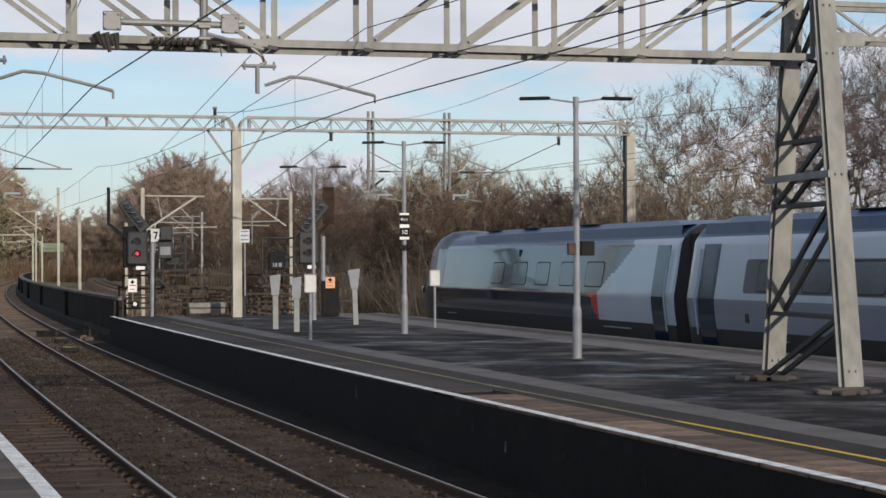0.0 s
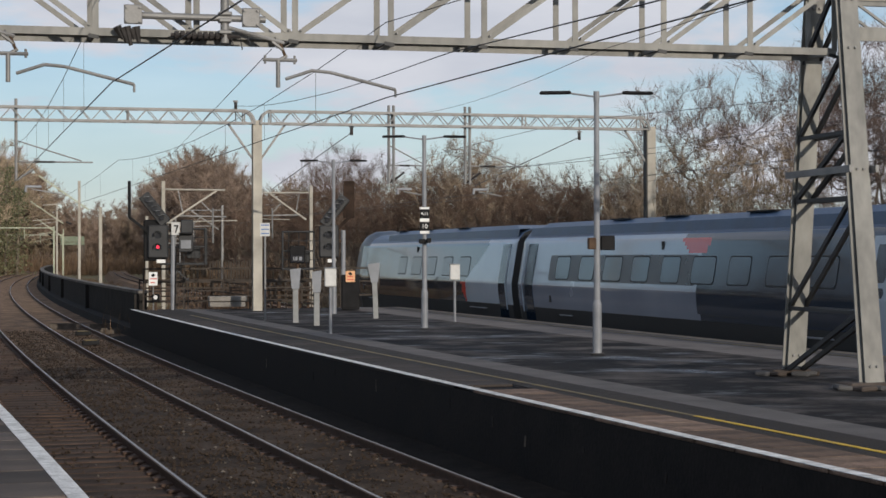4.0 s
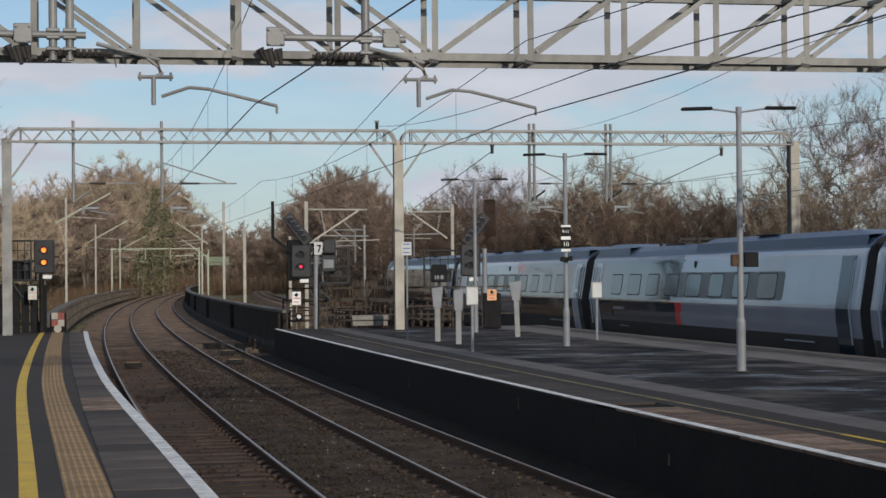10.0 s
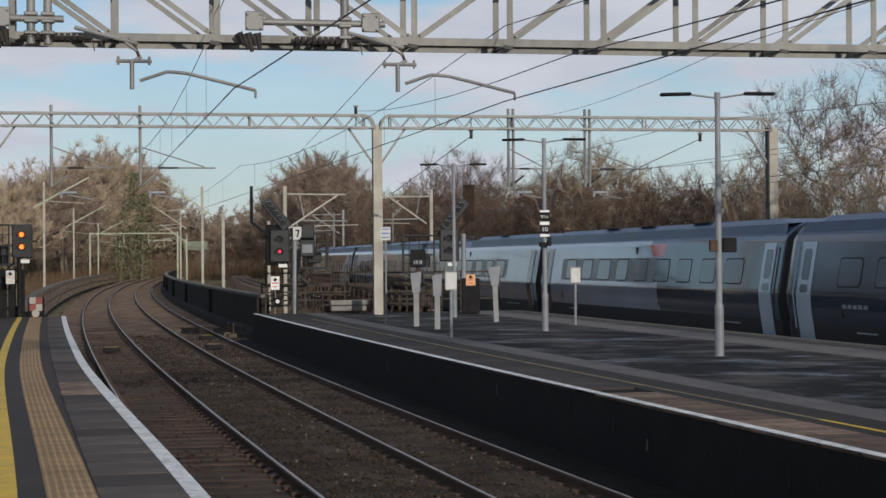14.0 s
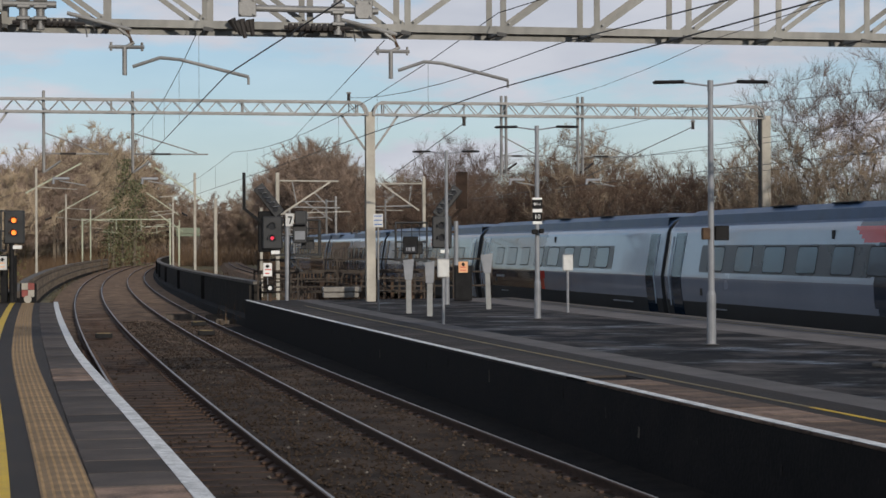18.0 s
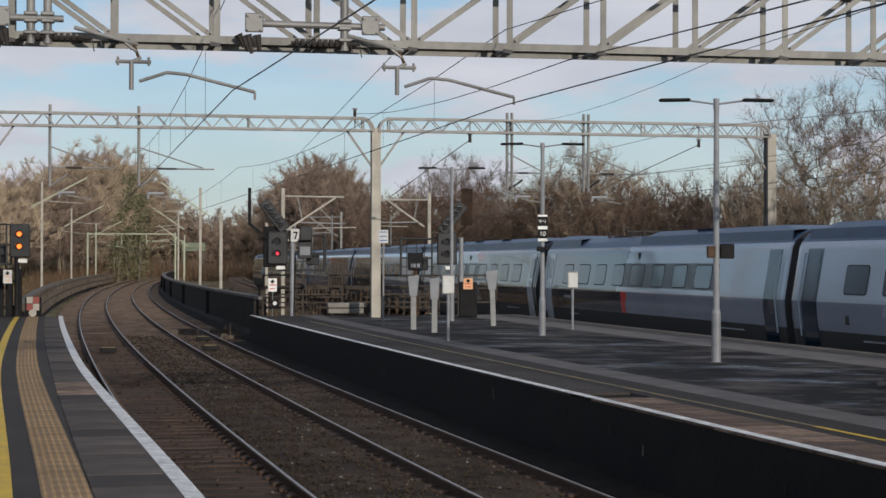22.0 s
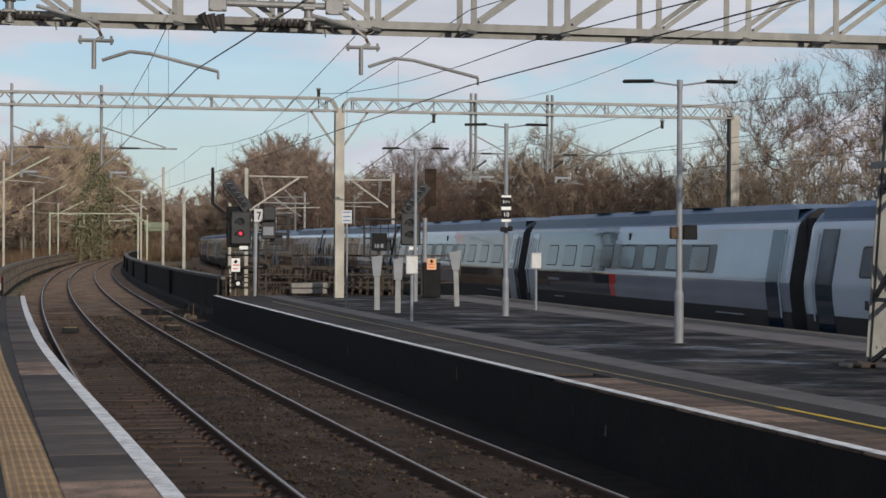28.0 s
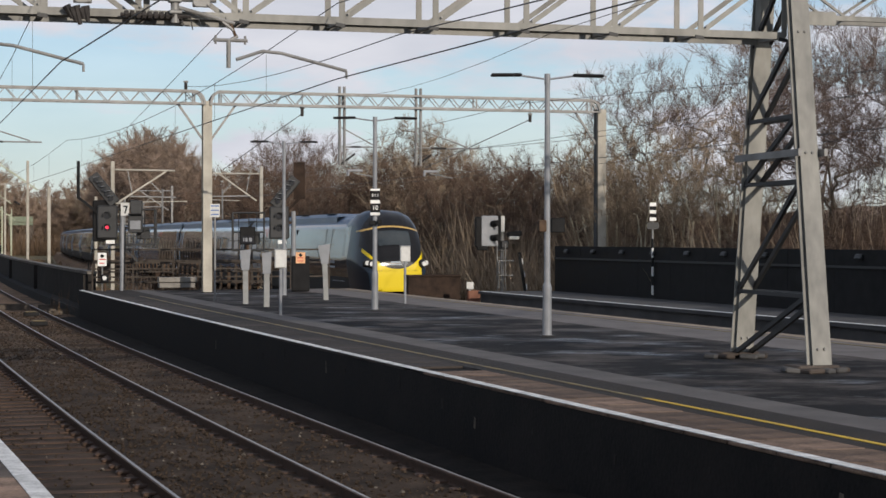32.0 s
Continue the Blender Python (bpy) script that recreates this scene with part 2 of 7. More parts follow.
sunlit_beyond(BALLAST, (3.5, 3.2, 2.8))
SLEEPER = mat("weathered_sleeper", (0.034, 0.0215, 0.0155), (0.095, 0.060, 0.043), 2.0, 0.9, 0.0, 0.5, 30.0, stretch=(1, 4, 1), per_object=0.25, spec=0.2)
GROUND = mat("rough_winter_grass", (0.06, 0.055, 0.025), (0.26, 0.21, 0.11), 0.25, 0.95, 0.0, 0.6, 3.0, where="World", spec=0.2)
CONCRETE = mat("pale_concrete", (0.25, 0.235, 0.20), (0.46, 0.43, 0.37), 1.5, 0.85, 0.0, 0.3)
LAMP_GREY = mat("pale_grey_lamp_paint", (0.145, 0.155, 0.17), (0.27, 0.28, 0.30), 2.0, 0.55, 0.1, 0.1)
WHITE = mat("white_enamel", (0.60, 0.60, 0.58), (0.80, 0.80, 0.78), 3.0, 0.5, 0.0, 0.05)
RED = mat("red_enamel", (0.45, 0.03, 0.02), (0.60, 0.05, 0.04), 3.0, 0.5, 0.0, 0.05)
FADED_RED = mat("faded_red_paint", (0.16, 0.04, 0.035), (0.30, 0.09, 0.075), 6.0, 0.8)
ORANGE = mat("orange_warning_plate", (0.60, 0.30, 0.14), (0.75, 0.42, 0.22), 3.0, 0.5, 0.0, 0.05)
BLUE = mat("blue_sign_enamel", (0.05, 0.12, 0.32), (0.08, 0.18, 0.42), 3.0, 0.5, 0.0, 0.05)
BRICK = mat("red_brown_brick", (0.11, 0.05, 0.035), (0.24, 0.12, 0.08), 3.0, 0.9, 0.0, 0.4, per_object=0.2, spec=0.2)
SOOT_BRICK = mat("sooty_brown_brick", (0.018, 0.013, 0.011), (0.055, 0.037, 0.028), 3.0, 0.9, 0.0, 0.4, spec=0.1)
BARK_PALE = mat("pale_sapling_bark", (0.24, 0.205, 0.145), (0.52, 0.46, 0.34), 2.0, 0.9, 0.0, 0.3, 20.0, spec=0.2)
BARK = mat("grey_brown_bark", (0.075, 0.062, 0.05), (0.23, 0.19, 0.145), 3.0, 0.95, 0.0, 0.5, 30.0, spec=0.2)
TWIG = mat("bare_brown_twigs", (0.074, 0.051, 0.039), (0.172, 0.118, 0.088), 0.8, 0.95, 0.0, 0.0, per_object=0.3, spec=0.08)
# Bank and far twigs are lightened copies, with sun and haze in the colour.
TWIG_BANK = mat("bare_sunlit_bank_twigs", (0.255, 0.2, 0.14), (0.49, 0.395, 0.28), 0.8, 0.95, 0.0, 0.0, per_object=0.25, spec=0.08)
TWIG_PALE = mat("bare_tan_twigs", (0.15, 0.114, 0.082), (0.33, 0.256, 0.184), 0.8, 0.95, 0.0, 0.0, per_object=0.25, spec=0.08)
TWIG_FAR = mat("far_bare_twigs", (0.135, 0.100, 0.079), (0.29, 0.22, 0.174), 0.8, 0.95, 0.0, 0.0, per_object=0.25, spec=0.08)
TWIG_DARK = mat("bare_dark_twigs", (0.085, 0.064, 0.056), (0.20, 0.152, 0.13), 0.8, 0.95, 0.0, 0.0, per_object=0.2, spec=0.08)
SCRUB = mat("dry_scrub", (0.066, 0.045, 0.029), (0.18, 0.122, 0.078), 0.5, 0.95, 0.0, 0.0, spec=0.08)
IVY = mat("ivy_green", (0.075, 0.080, 0.040), (0.17, 0.168, 0.085), 1.0, 0.8, 0.0, 0.2)
WIRE = mat("dark_copper_wire", (0.04, 0.04, 0.042), (0.09, 0.09, 0.09), 2.0, 0.6, 0.5, 0.0)
SIGNAL_GREY = mat("weathered_signal_black", (0.012, 0.0125, 0.013), (0.034, 0.035, 0.037), 3.0, 0.6, 0.0, 0.1)
LIT_RED = glow("lit_red_lens", (0.80, 0.025, 0.07), 0.55)
LIT_AMBER = glow("lit_amber_lens", (1.0, 0.20, 0.025), 1.7)
LENS_OFF = mat("unlit_lens", (0.01, 0.01, 0.012), (0.03, 0.03, 0.035), 3.0, 0.2, 0.0, 0.0)

# ---- mesh helpers ----


def finish(name, bm, material, smooth=False):
    me = bpy.data.meshes.new(name)
    bm.to_mesh(me)
    bm.free()
    for mt in (material if isinstance(material, (list, tuple)) else [material]):
        me.materials.append(mt)
    if smooth:
        me.shade_smooth()
    return me


def part(name, bm, material, parent, label="", smooth=False):
    ob = new(name, finish(name, bm, material, smooth))
    ob.parent = parent
    if label:
        ob["label"] = label
    return ob


def thing(name, where, label, category, group="", kind=""):
    ob = new(name)
    ob.matrix_basis = where
    ob.empty_display_size = 0.2
    return tagged(ob, label, category, group, kind)


def box(bm, c, s, rot=(0, 0, 0), bevel=0.0):
    m = pose(*c, *rot) @ Matrix.Diagonal((*s, 1))
    r = bmesh.ops.create_cube(bm, size=1.0, matrix=m)
    if bevel:
        edges = list({e for v in r["verts"] for e in v.link_edges})
        bmesh.ops.bevel(bm, geom=edges, offset=bevel, segments=1, affect="EDGES")
    return bm


def one_box(c, s, rot=(0, 0, 0), bevel=0.0):
    return box(bmesh.new(), c, s, rot, bevel)


def rod(bm, a, b, r0, r1=None, n=8):
    a, b = Vector(a), Vector(b)
    d = b - a
    q = d.to_track_quat("Z", "Y").to_matrix().to_4x4()
    bmesh.ops.create_cone(bm, cap_ends=True, segments=n, radius1=r0, radius2=r0 if r1 is None else r1, depth=d.length,
                          matrix=Matrix.Translation((a + b) / 2) @ q)
    return bm


def one_rod(a, b, r0, r1=None, n=8):
    return rod(bmesh.new(), a, b, r0, r1, n)


def bar(bm, a, b, w, d, side=(0, 0, 1)):
    """A rectangular bar from a to b, w wide across side, d deep."""
    a, b = Vector(a), Vector(b)
    z = (b - a).normalized()
    x = Vector(side).cross(z)
    if x.length < 1e-4:
        x = Vector((1, 0, 0)).cross(z)
    x.normalize()
    y = z.cross(x)
    rot = Matrix((x, y, z)).transposed().to_4x4()
    bmesh.ops.create_cube(bm, size=1.0, matrix=Matrix.Translation((a + b) / 2) @ rot @ Matrix.Diagonal((w, d, (b - a).length, 1)))
    return bm


def one_bar(a, b, w, d, side=(0, 0, 1)):
    return bar(bmesh.new(), a, b, w, d, side)


def disc(bm, c, r, depth, axis=(0, -1, 0), n=16):
    c, axis = Vector(c), Vector(axis).normalized()
    return rod(bm, c, c + axis * depth, r, r, n)


# ---- the plan: every line runs beside one gently curving base line ----
K1, K2, K3 = -0.237655, 2.8893e-4, -2.08e-7


def base(y):
    if y > 430:
        return base(430) + (y - 430) * slope(430)
    return K1 * y + K2 * y * y + K3 * y ** 3


def slope(y):
    y = min(y, 430)
    return K1 + 2 * K2 * y + 3 * K3 * y * y


def at(p, y, z=0.0):
    """The point p metres to the right of the base line, square to it, abreast of y."""
    d = slope(y)
    n = math.hypot(1, d)
    return Vector((base(y) + p / n, y - p * d / n, z))


def turn(y):
    """Degrees to turn +x onto the direction square to the lines at y."""
    return math.degrees(math.atan(-slope(y)))


def swell(y):
    """How far the edge of the outer platform swells towards the track near its middle."""
    f = min(1.0, max(0.0, (36.0 - y) / 23.0))
    return 0.23 * f * f * (3 - 2 * f)


def ease(y):
    """How far the far line eases away from the platform further along."""
    f = min(1.0, max(0.0, (y - 34.0) / 24.0))
    return 0.10 + 0.33 * f * f * (3 - 2 * f)


def ribbon(bm, profile, ys, close=False, edge=False):
    """Sweep a profile of (p, z) along the lines; z may be a function of y."""
    rows = [[bm.verts.new(at(p + (ease(y) if edge == "far" else swell(y) if edge else 0.0), y, z)) for p, z in profile] for y in ys]
    k = len(profile)
    for r0, r1 in zip(rows, rows[1:]):
        for i in range(k if close else k - 1):
            j = (i + 1) % k
            bm.faces.new((r0[i], r0[j], r1[j], r1[i]))
    if close:
        bm.faces.new(rows[0])
        bm.faces.new(rows[-1][::-1])
    bmesh.ops.recalc_face_normals(bm, faces=bm.faces)
    return bm


def steps(a, b, d):
    n = max(1, round((b - a) / d))
    return [a + (b - a) * i / n for i in range(n + 1)]


T1, T2, T3 = 2.84, 6.25, 19.0        # track centres
OWN, ISL, ISL_FAR, OPP = 1.36, 7.78, 17.45, 20.78   # platform edges
END = 65.0                           # where the platforms end
FAR_Y = 620.0

# ---- ground, track beds, platforms ----
bm = bmesh.new()
bmesh.ops.create_grid(bm, x_segments=60, y_segments=60, size=1500, matrix=Matrix.Translation((0, 900, -1.75)))
for v in bm.verts:
    v.co.z += 0.25 * noise.noise(v.co * 0.013) if v.co.y > 150 else 0
ground = tagged(new("ground", finish("ground", bm, GROUND)), "rough grassy ground with dry winter growth", "ground", kind="structure")

bm = bmesh.new()
ys = steps(-60, FAR_Y, 2.0)
prof = [(0.9, -1.05), (1.6, -1.03), (2.0, -1.075), (2.84, -1.085), (3.7, -1.075), (4.1, -1.03), (4.55, -1.0), (5.0, -1.03), (5.4, -1.05), (6.25, -1.055), (7.1, -1.05), (7.5, -1.03), (8.2, -1.0)]
rows = [[bm.verts.new(at(p, y, z + 0.035 * noise.noise(Vector((p * 2.1, y * 1.7, 0))))) for p, z in [(0.2, -1.8)] + prof + [(9.0, -1.8)]] for y in ys]
for r0, r1 in zip(rows, rows[1:]):
    for i in range(len(r0) - 1):
        bm.faces.new((r0[i], r0[i + 1], r1[i + 1], r1[i]))
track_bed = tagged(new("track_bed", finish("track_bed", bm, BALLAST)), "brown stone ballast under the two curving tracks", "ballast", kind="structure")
# Darker ballast strip along the foot of the island wall.
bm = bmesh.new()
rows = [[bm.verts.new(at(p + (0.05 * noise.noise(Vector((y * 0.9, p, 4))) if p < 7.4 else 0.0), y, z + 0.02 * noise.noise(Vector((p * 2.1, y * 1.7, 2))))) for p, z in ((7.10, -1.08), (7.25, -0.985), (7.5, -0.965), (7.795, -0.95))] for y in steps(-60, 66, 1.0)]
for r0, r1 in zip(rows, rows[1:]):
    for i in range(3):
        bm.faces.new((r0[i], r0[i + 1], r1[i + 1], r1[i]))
tagged(new("wall_foot_ballast", finish("wall_foot_ballast", bm, WALL_FOOT_STONE)), "dark ballast heaped along the platform wall", "ballast", kind="structure")
bm = ribbon(bmesh.new(), [(16.6, -1.8), (17.3, -0.97), (20.7, -0.97), (21.4, -1.8)], steps(-230, FAR_Y, 4.0), False, "far")
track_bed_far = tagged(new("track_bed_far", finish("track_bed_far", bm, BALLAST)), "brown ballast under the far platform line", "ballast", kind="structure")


def rail_mesh(p, y0, y1, d):
    bm = bmesh.new()
    prof = [(-0.019, 0.0), (-0.036, -0.008), (-0.036, -0.04), (-0.010, -0.052), (-0.010, -0.13), (-0.07, -0.15), (0.07, -0.15), (0.010, -0.13), (0.010, -0.052), (0.036, -0.04), (0.036, -0.008), (0.019, 0.0)]
    ribbon(bm, [(p + a, RZ + b + (0.1 if p > 15 else 0)) for a, b in prof], steps(y0, y1, d), True, "far" if p > 15 else False)
    bm.normal_update()
    for f in bm.faces:
        if f.normal.z > 0.985 and f.calc_center_median().z > RZ - 0.01 + (0.1 if p > 15 else 0):
            f.material_index = 1
    return bm


SLEEPER_MESH = finish("sleeper", one_box((0, 0, 0), (2.5, 0.25, 0.14), bevel=0.012), SLEEPER)
CHAIR_MESH = finish("rail_chair", one_box((0, 0, 0), (0.34, 0.17, 0.05), bevel=0.015), RAIL_SIDE)


def railway(name, centre, label, y0, y1, n0, n1):
    t = thing(name, Matrix(), label, "railway track", kind="structure")
    for s in (-0.7525, 0.7525):
        part("rail", rail_mesh(centre + s, y0, y1, 3.0), [RAIL_SIDE, RAIL_TOP], t)
    return t


track_1 = railway("track_1", T1, "curving running line with polished rails on sleepers", -60, FAR_Y, 10, 70)
track_2 = railway("track_2", T2, "curving running line beside the island platform", -60, FAR_Y, 10, 70)
track_3 = railway("track_3", T3, "running line on the far side of the island platform", -230, FAR_Y, 0, 0)

# Outer platform, on which the camera stands.
PS = steps(-60, END, 5.0)
tagged(new("pavement_outer", finish("pavement_outer", ribbon(bmesh.new(), [(-9, -1.6), (-9, -0.012), (OWN - 0.62, -0.012), (OWN - 0.62, -1.6)], PS, True), ASPHALT_OLD)),
                      "dark asphalt surface of the outer platform", "platform", kind="structure")
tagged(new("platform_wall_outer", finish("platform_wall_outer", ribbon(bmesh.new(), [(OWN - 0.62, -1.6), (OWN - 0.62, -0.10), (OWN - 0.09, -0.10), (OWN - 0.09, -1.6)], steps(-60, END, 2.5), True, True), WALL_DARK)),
                  "near-black wall of the outer platform", "platform wall", kind="structure")


def strip(name, p0, p1, z, material, label, y0=-60.0, y1=END, thick=0.006, d=4.0):
    bm = ribbon(bmesh.new(), [(p0, z), (p1, z), (p1, z + thick), (p0, z + thick)], steps(y0, y1, d), True)
    return tagged(new(name, finish(name, bm, material)), label, "line marking", kind="structure")


bm = ribbon(bmesh.new(), [(-0.26, -0.012), (-0.10, -0.012), (-0.10, -0.006), (-0.26, -0.006)], steps(-60, END, 1.5), True, True)
tagged(new("yellow_line", finish("yellow_line", bm, YELLOW_LINE)), "bright yellow safety line painted on the asphalt", "line marking", kind="structure")
bm = ribbon(bmesh.new(), [(OWN - 0.16, 0.001), (OWN - 0.01, 0.001), (OWN - 0.01, 0.007), (OWN - 0.16, 0.007)], steps(-60, END, 1.5), True, True)
tagged(new("white_edge_line_outer", finish("white_edge_line_outer", bm, WHITE_LINE)), "worn white line along the platform edge", "line marking", kind="structure")

# Island platform.
island = tagged(new("pavement_island", finish("pavement_island", ribbon(bmesh.new(), [(ISL + 0.9, -1.6), (ISL + 0.9, -0.012)] + [(ISL + 2.2 + k, -0.012) for k in range(7)] + [(ISL_FAR - 0.35, -0.012), (ISL_FAR - 0.35, -1.6)], PS, True), DAMP)),
                "patchy asphalt surface of the island platform with damp streaks", "platform", kind="structure")
lane = island.data.attributes.new("across", "FLOAT", "POINT")
for i, v in enumerate(island.data.vertices):
    lane.data[i].value = abs(((ISL + ISL_FAR) / 2 - 0.6) - min((ISL + 0.9, *[ISL + 2.2 + k for k in range(7)], ISL_FAR - 0.35), key=lambda q: (at(q, PS[i // 11]).xy - v.co.xy).length))
strip("island_wall", ISL + 0.012, ISL + 0.9, -1.6, WALL_DARK, "black brick wall of the island platform", thick=1.562)
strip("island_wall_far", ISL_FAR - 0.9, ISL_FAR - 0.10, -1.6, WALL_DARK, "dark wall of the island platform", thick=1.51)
strip("white_edge_line_island", ISL + 0.01, ISL + 0.15, 0.001, WHITE_LINE, "worn white line along the island platform edge")
strip("dark_tarmac_strip", ISL + 0.9, ISL + 1.75, -0.012, DARK_STRIP, "dark worn tarmac strip on the island platform", thick=0.008)
strip("yellow_line_island", ISL + 1.13, ISL + 1.20, -0.003, YELLOW_LINE, "worn yellow safety line on the island platform", y1=19.3)
strip("faded_line_island", ISL + 1.13, ISL + 1.20, -0.003, PALE_YELLOW, "worn olive-yellow line on the island platform", y0=19.3, y1=58.0)
strip("pale_tarmac_band", ISL + 1.75, ISL + 2.4, -0.012, GREY_BAND, "pale tarmac band along the island platform", thick=0.008)
strip("pale_edge_band", ISL_FAR - 2.3, ISL_FAR - 0.35, -0.012, PALE_EDGE, "pale tarmac band along the far edge of the island", thick=0.007)
strip("pale_yellow_line_far", ISL_FAR - 0.75, ISL_FAR - 0.65, -0.004, PALE_YELLOW, "faded yellow line along the far platform edge")
strip("coping_far", ISL_FAR - 0.35, ISL_FAR, -0.09, COPING_FAR, "buff coping along the far platform edge", thick=0.09)
r = random.Random(17)
for i in range(16):
    y, z = 13 + i * 2.1 + r.uniform(-0.6, 0.6), r.uniform(-0.55, -0.2)
    st = thing("lime_stain", Matrix.Translation(at(ISL + 0.008, y, z)) @ pose(0, 0, 0, 0, 0, turn(y)), "small pale lime stain on the black wall", "stain", "stains on the island wall")
    part("run", one_box((0, 0, 0), (0.006, r.uniform(0.02, 0.07), r.uniform(0.06, 0.2)), (r.uniform(-12, 12), 0, 0), 0.002), PARAPET if i % 4 else WEATHERED, st)
# Opposite platform beyond the train.
opposite = tagged(new("pavement_opposite", finish("pavement_opposite", ribbon(bmesh.new(), [(OPP + 0.1, -1.6), (OPP + 0.1, -0.09), (OPP, -0.09), (OPP, 0), (OPP + 7, 0), (OPP + 7, -1.6)], steps(-60, 60.2, 5.0), True), ASPHALT)),
                  "grey asphalt surface of the opposite platform", "platform", kind="structure")
strip("white_edge_line_opposite", OPP + 0.02, OPP + 0.2, 0.001, WHITE_LINE, "white line along the opposite platform edge", y1=60.2)

# ---- near lattice gantry across the tracks ----
G0 = Vector((7.35, 27.0, 0))
GX = Vector((math.cos(radians(11.3)), math.sin(radians(11.3)), 0))
GY = Vector((-GX.y, GX.x, 0))
BOT, TOP, HALF = 4.72, 5.66, 0.42


def gp(u, v, z):
    """A point u along the boom from the leg, v behind it."""
    return G0 + GX * u + GY * v + Vector((0, 0, z))


def angle_bar(a, b, w, side):
    """An L-section bar with a flat face w wide across side and a thin leg behind one edge."""
    bm = bar(bmesh.new(), a, b, w * 0.16, w, side)
    d = (Vector(b) - Vector(a)).normalized()
    across = (Vector(side) - d * Vector(side).dot(d)).normalized()
    depth = d.cross(across)
    return bar(bm, Vector(a) + across * w * 0.43 + depth * w * 0.45, Vector(b) + across * w * 0.43 + depth * w * 0.45, w * 0.9, w * 0.14, side)


gantry = thing("lattice_gantry", Matrix(), "grey steel lattice boom gantry spanning the tracks on a braced leg", "gantry")
U0, U1, STEP = -19.6, -0.12, 1.30
for v in (-HALF, HALF):
    for z, h in ((BOT, 0.10), (TOP, 0.09)):
        bm = bmesh.new()
        bar(bm, gp(U0, v, z), gp(U1, v, z), 0.014, 0.10)
        bar(bm, gp(U0, v + math.copysign(0.045, -v), z + (0.045 if z == BOT else -0.045)), gp(U1, v + math.copysign(0.045, -v), z + (0.045 if z == BOT else -0.045)), 0.10, 0.012)
        part("chord", bm, PAINT_GREY, gantry)
    n = round((U1 - U0) / STEP)
    for i in range(n + 1):
        u = U1 - i * STEP
        part("upright", angle_bar(gp(u, v, BOT), gp(u, v, TOP), 0.082, GX), PAINT_GREY, gantry)
        if i < n:
            a, b = (u - STEP + 0.05, u - 0.05) if u > -7.5 else (u - 0.05, u - STEP + 0.05)
            for w, z in ((a, BOT + 0.09), (b, TOP - 0.09)):
                part("bolt", disc(bmesh.new(), gp(w + (0.03 if b > a else -0.03) * (1 if w == a else -1), v - 0.02, z), 0.016, 0.02, -GY, 6), STEEL, gantry)
            part("diagonal", angle_bar(gp(a, v * 0.96, BOT + 0.04), gp(b, v * 0.96, TOP - 0.04), 0.068, GX), PAINT_GREY, gantry)
for i in range(round((U1 - U0) / STEP) + 1):
    u = U1 - i * STEP
    part("cross_member", one_bar(gp(u, -HALF, BOT), gp(u, HALF, BOT), 0.05, 0.06), PAINT_GREY, gantry)
    part("cross_member", one_bar(gp(u, -HALF, TOP), gp(u, HALF, TOP), 0.05, 0.06), PAINT_GREY, gantry)
    part("gusset", one_bar(gp(u - 0.09, -HALF - 0.012, BOT - 0.05), gp(u + 0.04, -HALF - 0.012, BOT - 0.07), 0.02, 0.05), SIGNAL_GREY, gantry)
# Braced A-shaped leg, its feet along the platform.
FOOT_FAR, FOOT_NEAR = Vector((7.2, 28.55, 0)), Vector((7.5, 25.4, 0))
HEAD_FAR, HEAD_NEAR = gp(0.0, HALF, 5.75), gp(0.02, -HALF - 0.05, 5.75)


def leg_at(foot, head, z):
    return foot + (head - foot) * (z / head.z)


for foot, head in ((FOOT_FAR, HEAD_FAR), (FOOT_NEAR, HEAD_NEAR)):
    d = (head - foot)
    for s in (-0.11, 0.11):
        part("leg_flange", one_bar(foot + GX * s, head + GX * s * 0.8, 0.022, 0.16, GX), PAINT_GREY, gantry)
    part("leg_plate", one_bar(foot - GY * 0.07, head - GY * 0.07, 0.27, 0.014, GY), PAINT_GREY, gantry)
LEVELS = [0.05, 1.02, 2.62, 3.55, 4.66, 5.7]
for i, (z0, z1) in enumerate(zip(LEVELS, LEVELS[1:])):
    for s in (-0.12, 0.12):
        a0, b0 = leg_at(FOOT_FAR, HEAD_FAR, z0) + GX * s, leg_at(FOOT_NEAR, HEAD_NEAR, z0) + GX * s
        a1, b1 = leg_at(FOOT_FAR, HEAD_FAR, z1) + GX * s, leg_at(FOOT_NEAR, HEAD_NEAR, z1) + GX * s
        part("brace", one_bar(a0, b1, 0.07, 0.05, GX), SIGNAL_GREY, gantry)
        if 0 < i < 4:
            part("strut", one_bar(a0, b0, 0.06, 0.05, GX), SIGNAL_GREY, gantry)
p0, p1 = leg_at(FOOT_FAR, HEAD_FAR, 3.02), leg_at(FOOT_NEAR, HEAD_NEAR, 3.02)
part("platform_bracket", one_bar(p0 - (p1 - p0) * 0.12 - GX * 0.2, p1 + (p1 - p0) * 0.12 - GX * 0.2, 0.05, 0.10), STEEL, gantry)
part("platform_bracket", one_bar(p0 - (p1 - p0) * 0.12 + GX * 0.2, p1 + (p1 - p0) * 0.12 + GX * 0.2, 0.05, 0.10), STEEL, gantry)
for foot in (FOOT_FAR, FOOT_NEAR):
    part("footing", one_box(foot + Vector((-0.1, 0.05, 0.045)), (0.66, 0.50, 0.08), (0, 0, 13), 0.035), GREY_SLAB, gantry, "dark concrete footing")
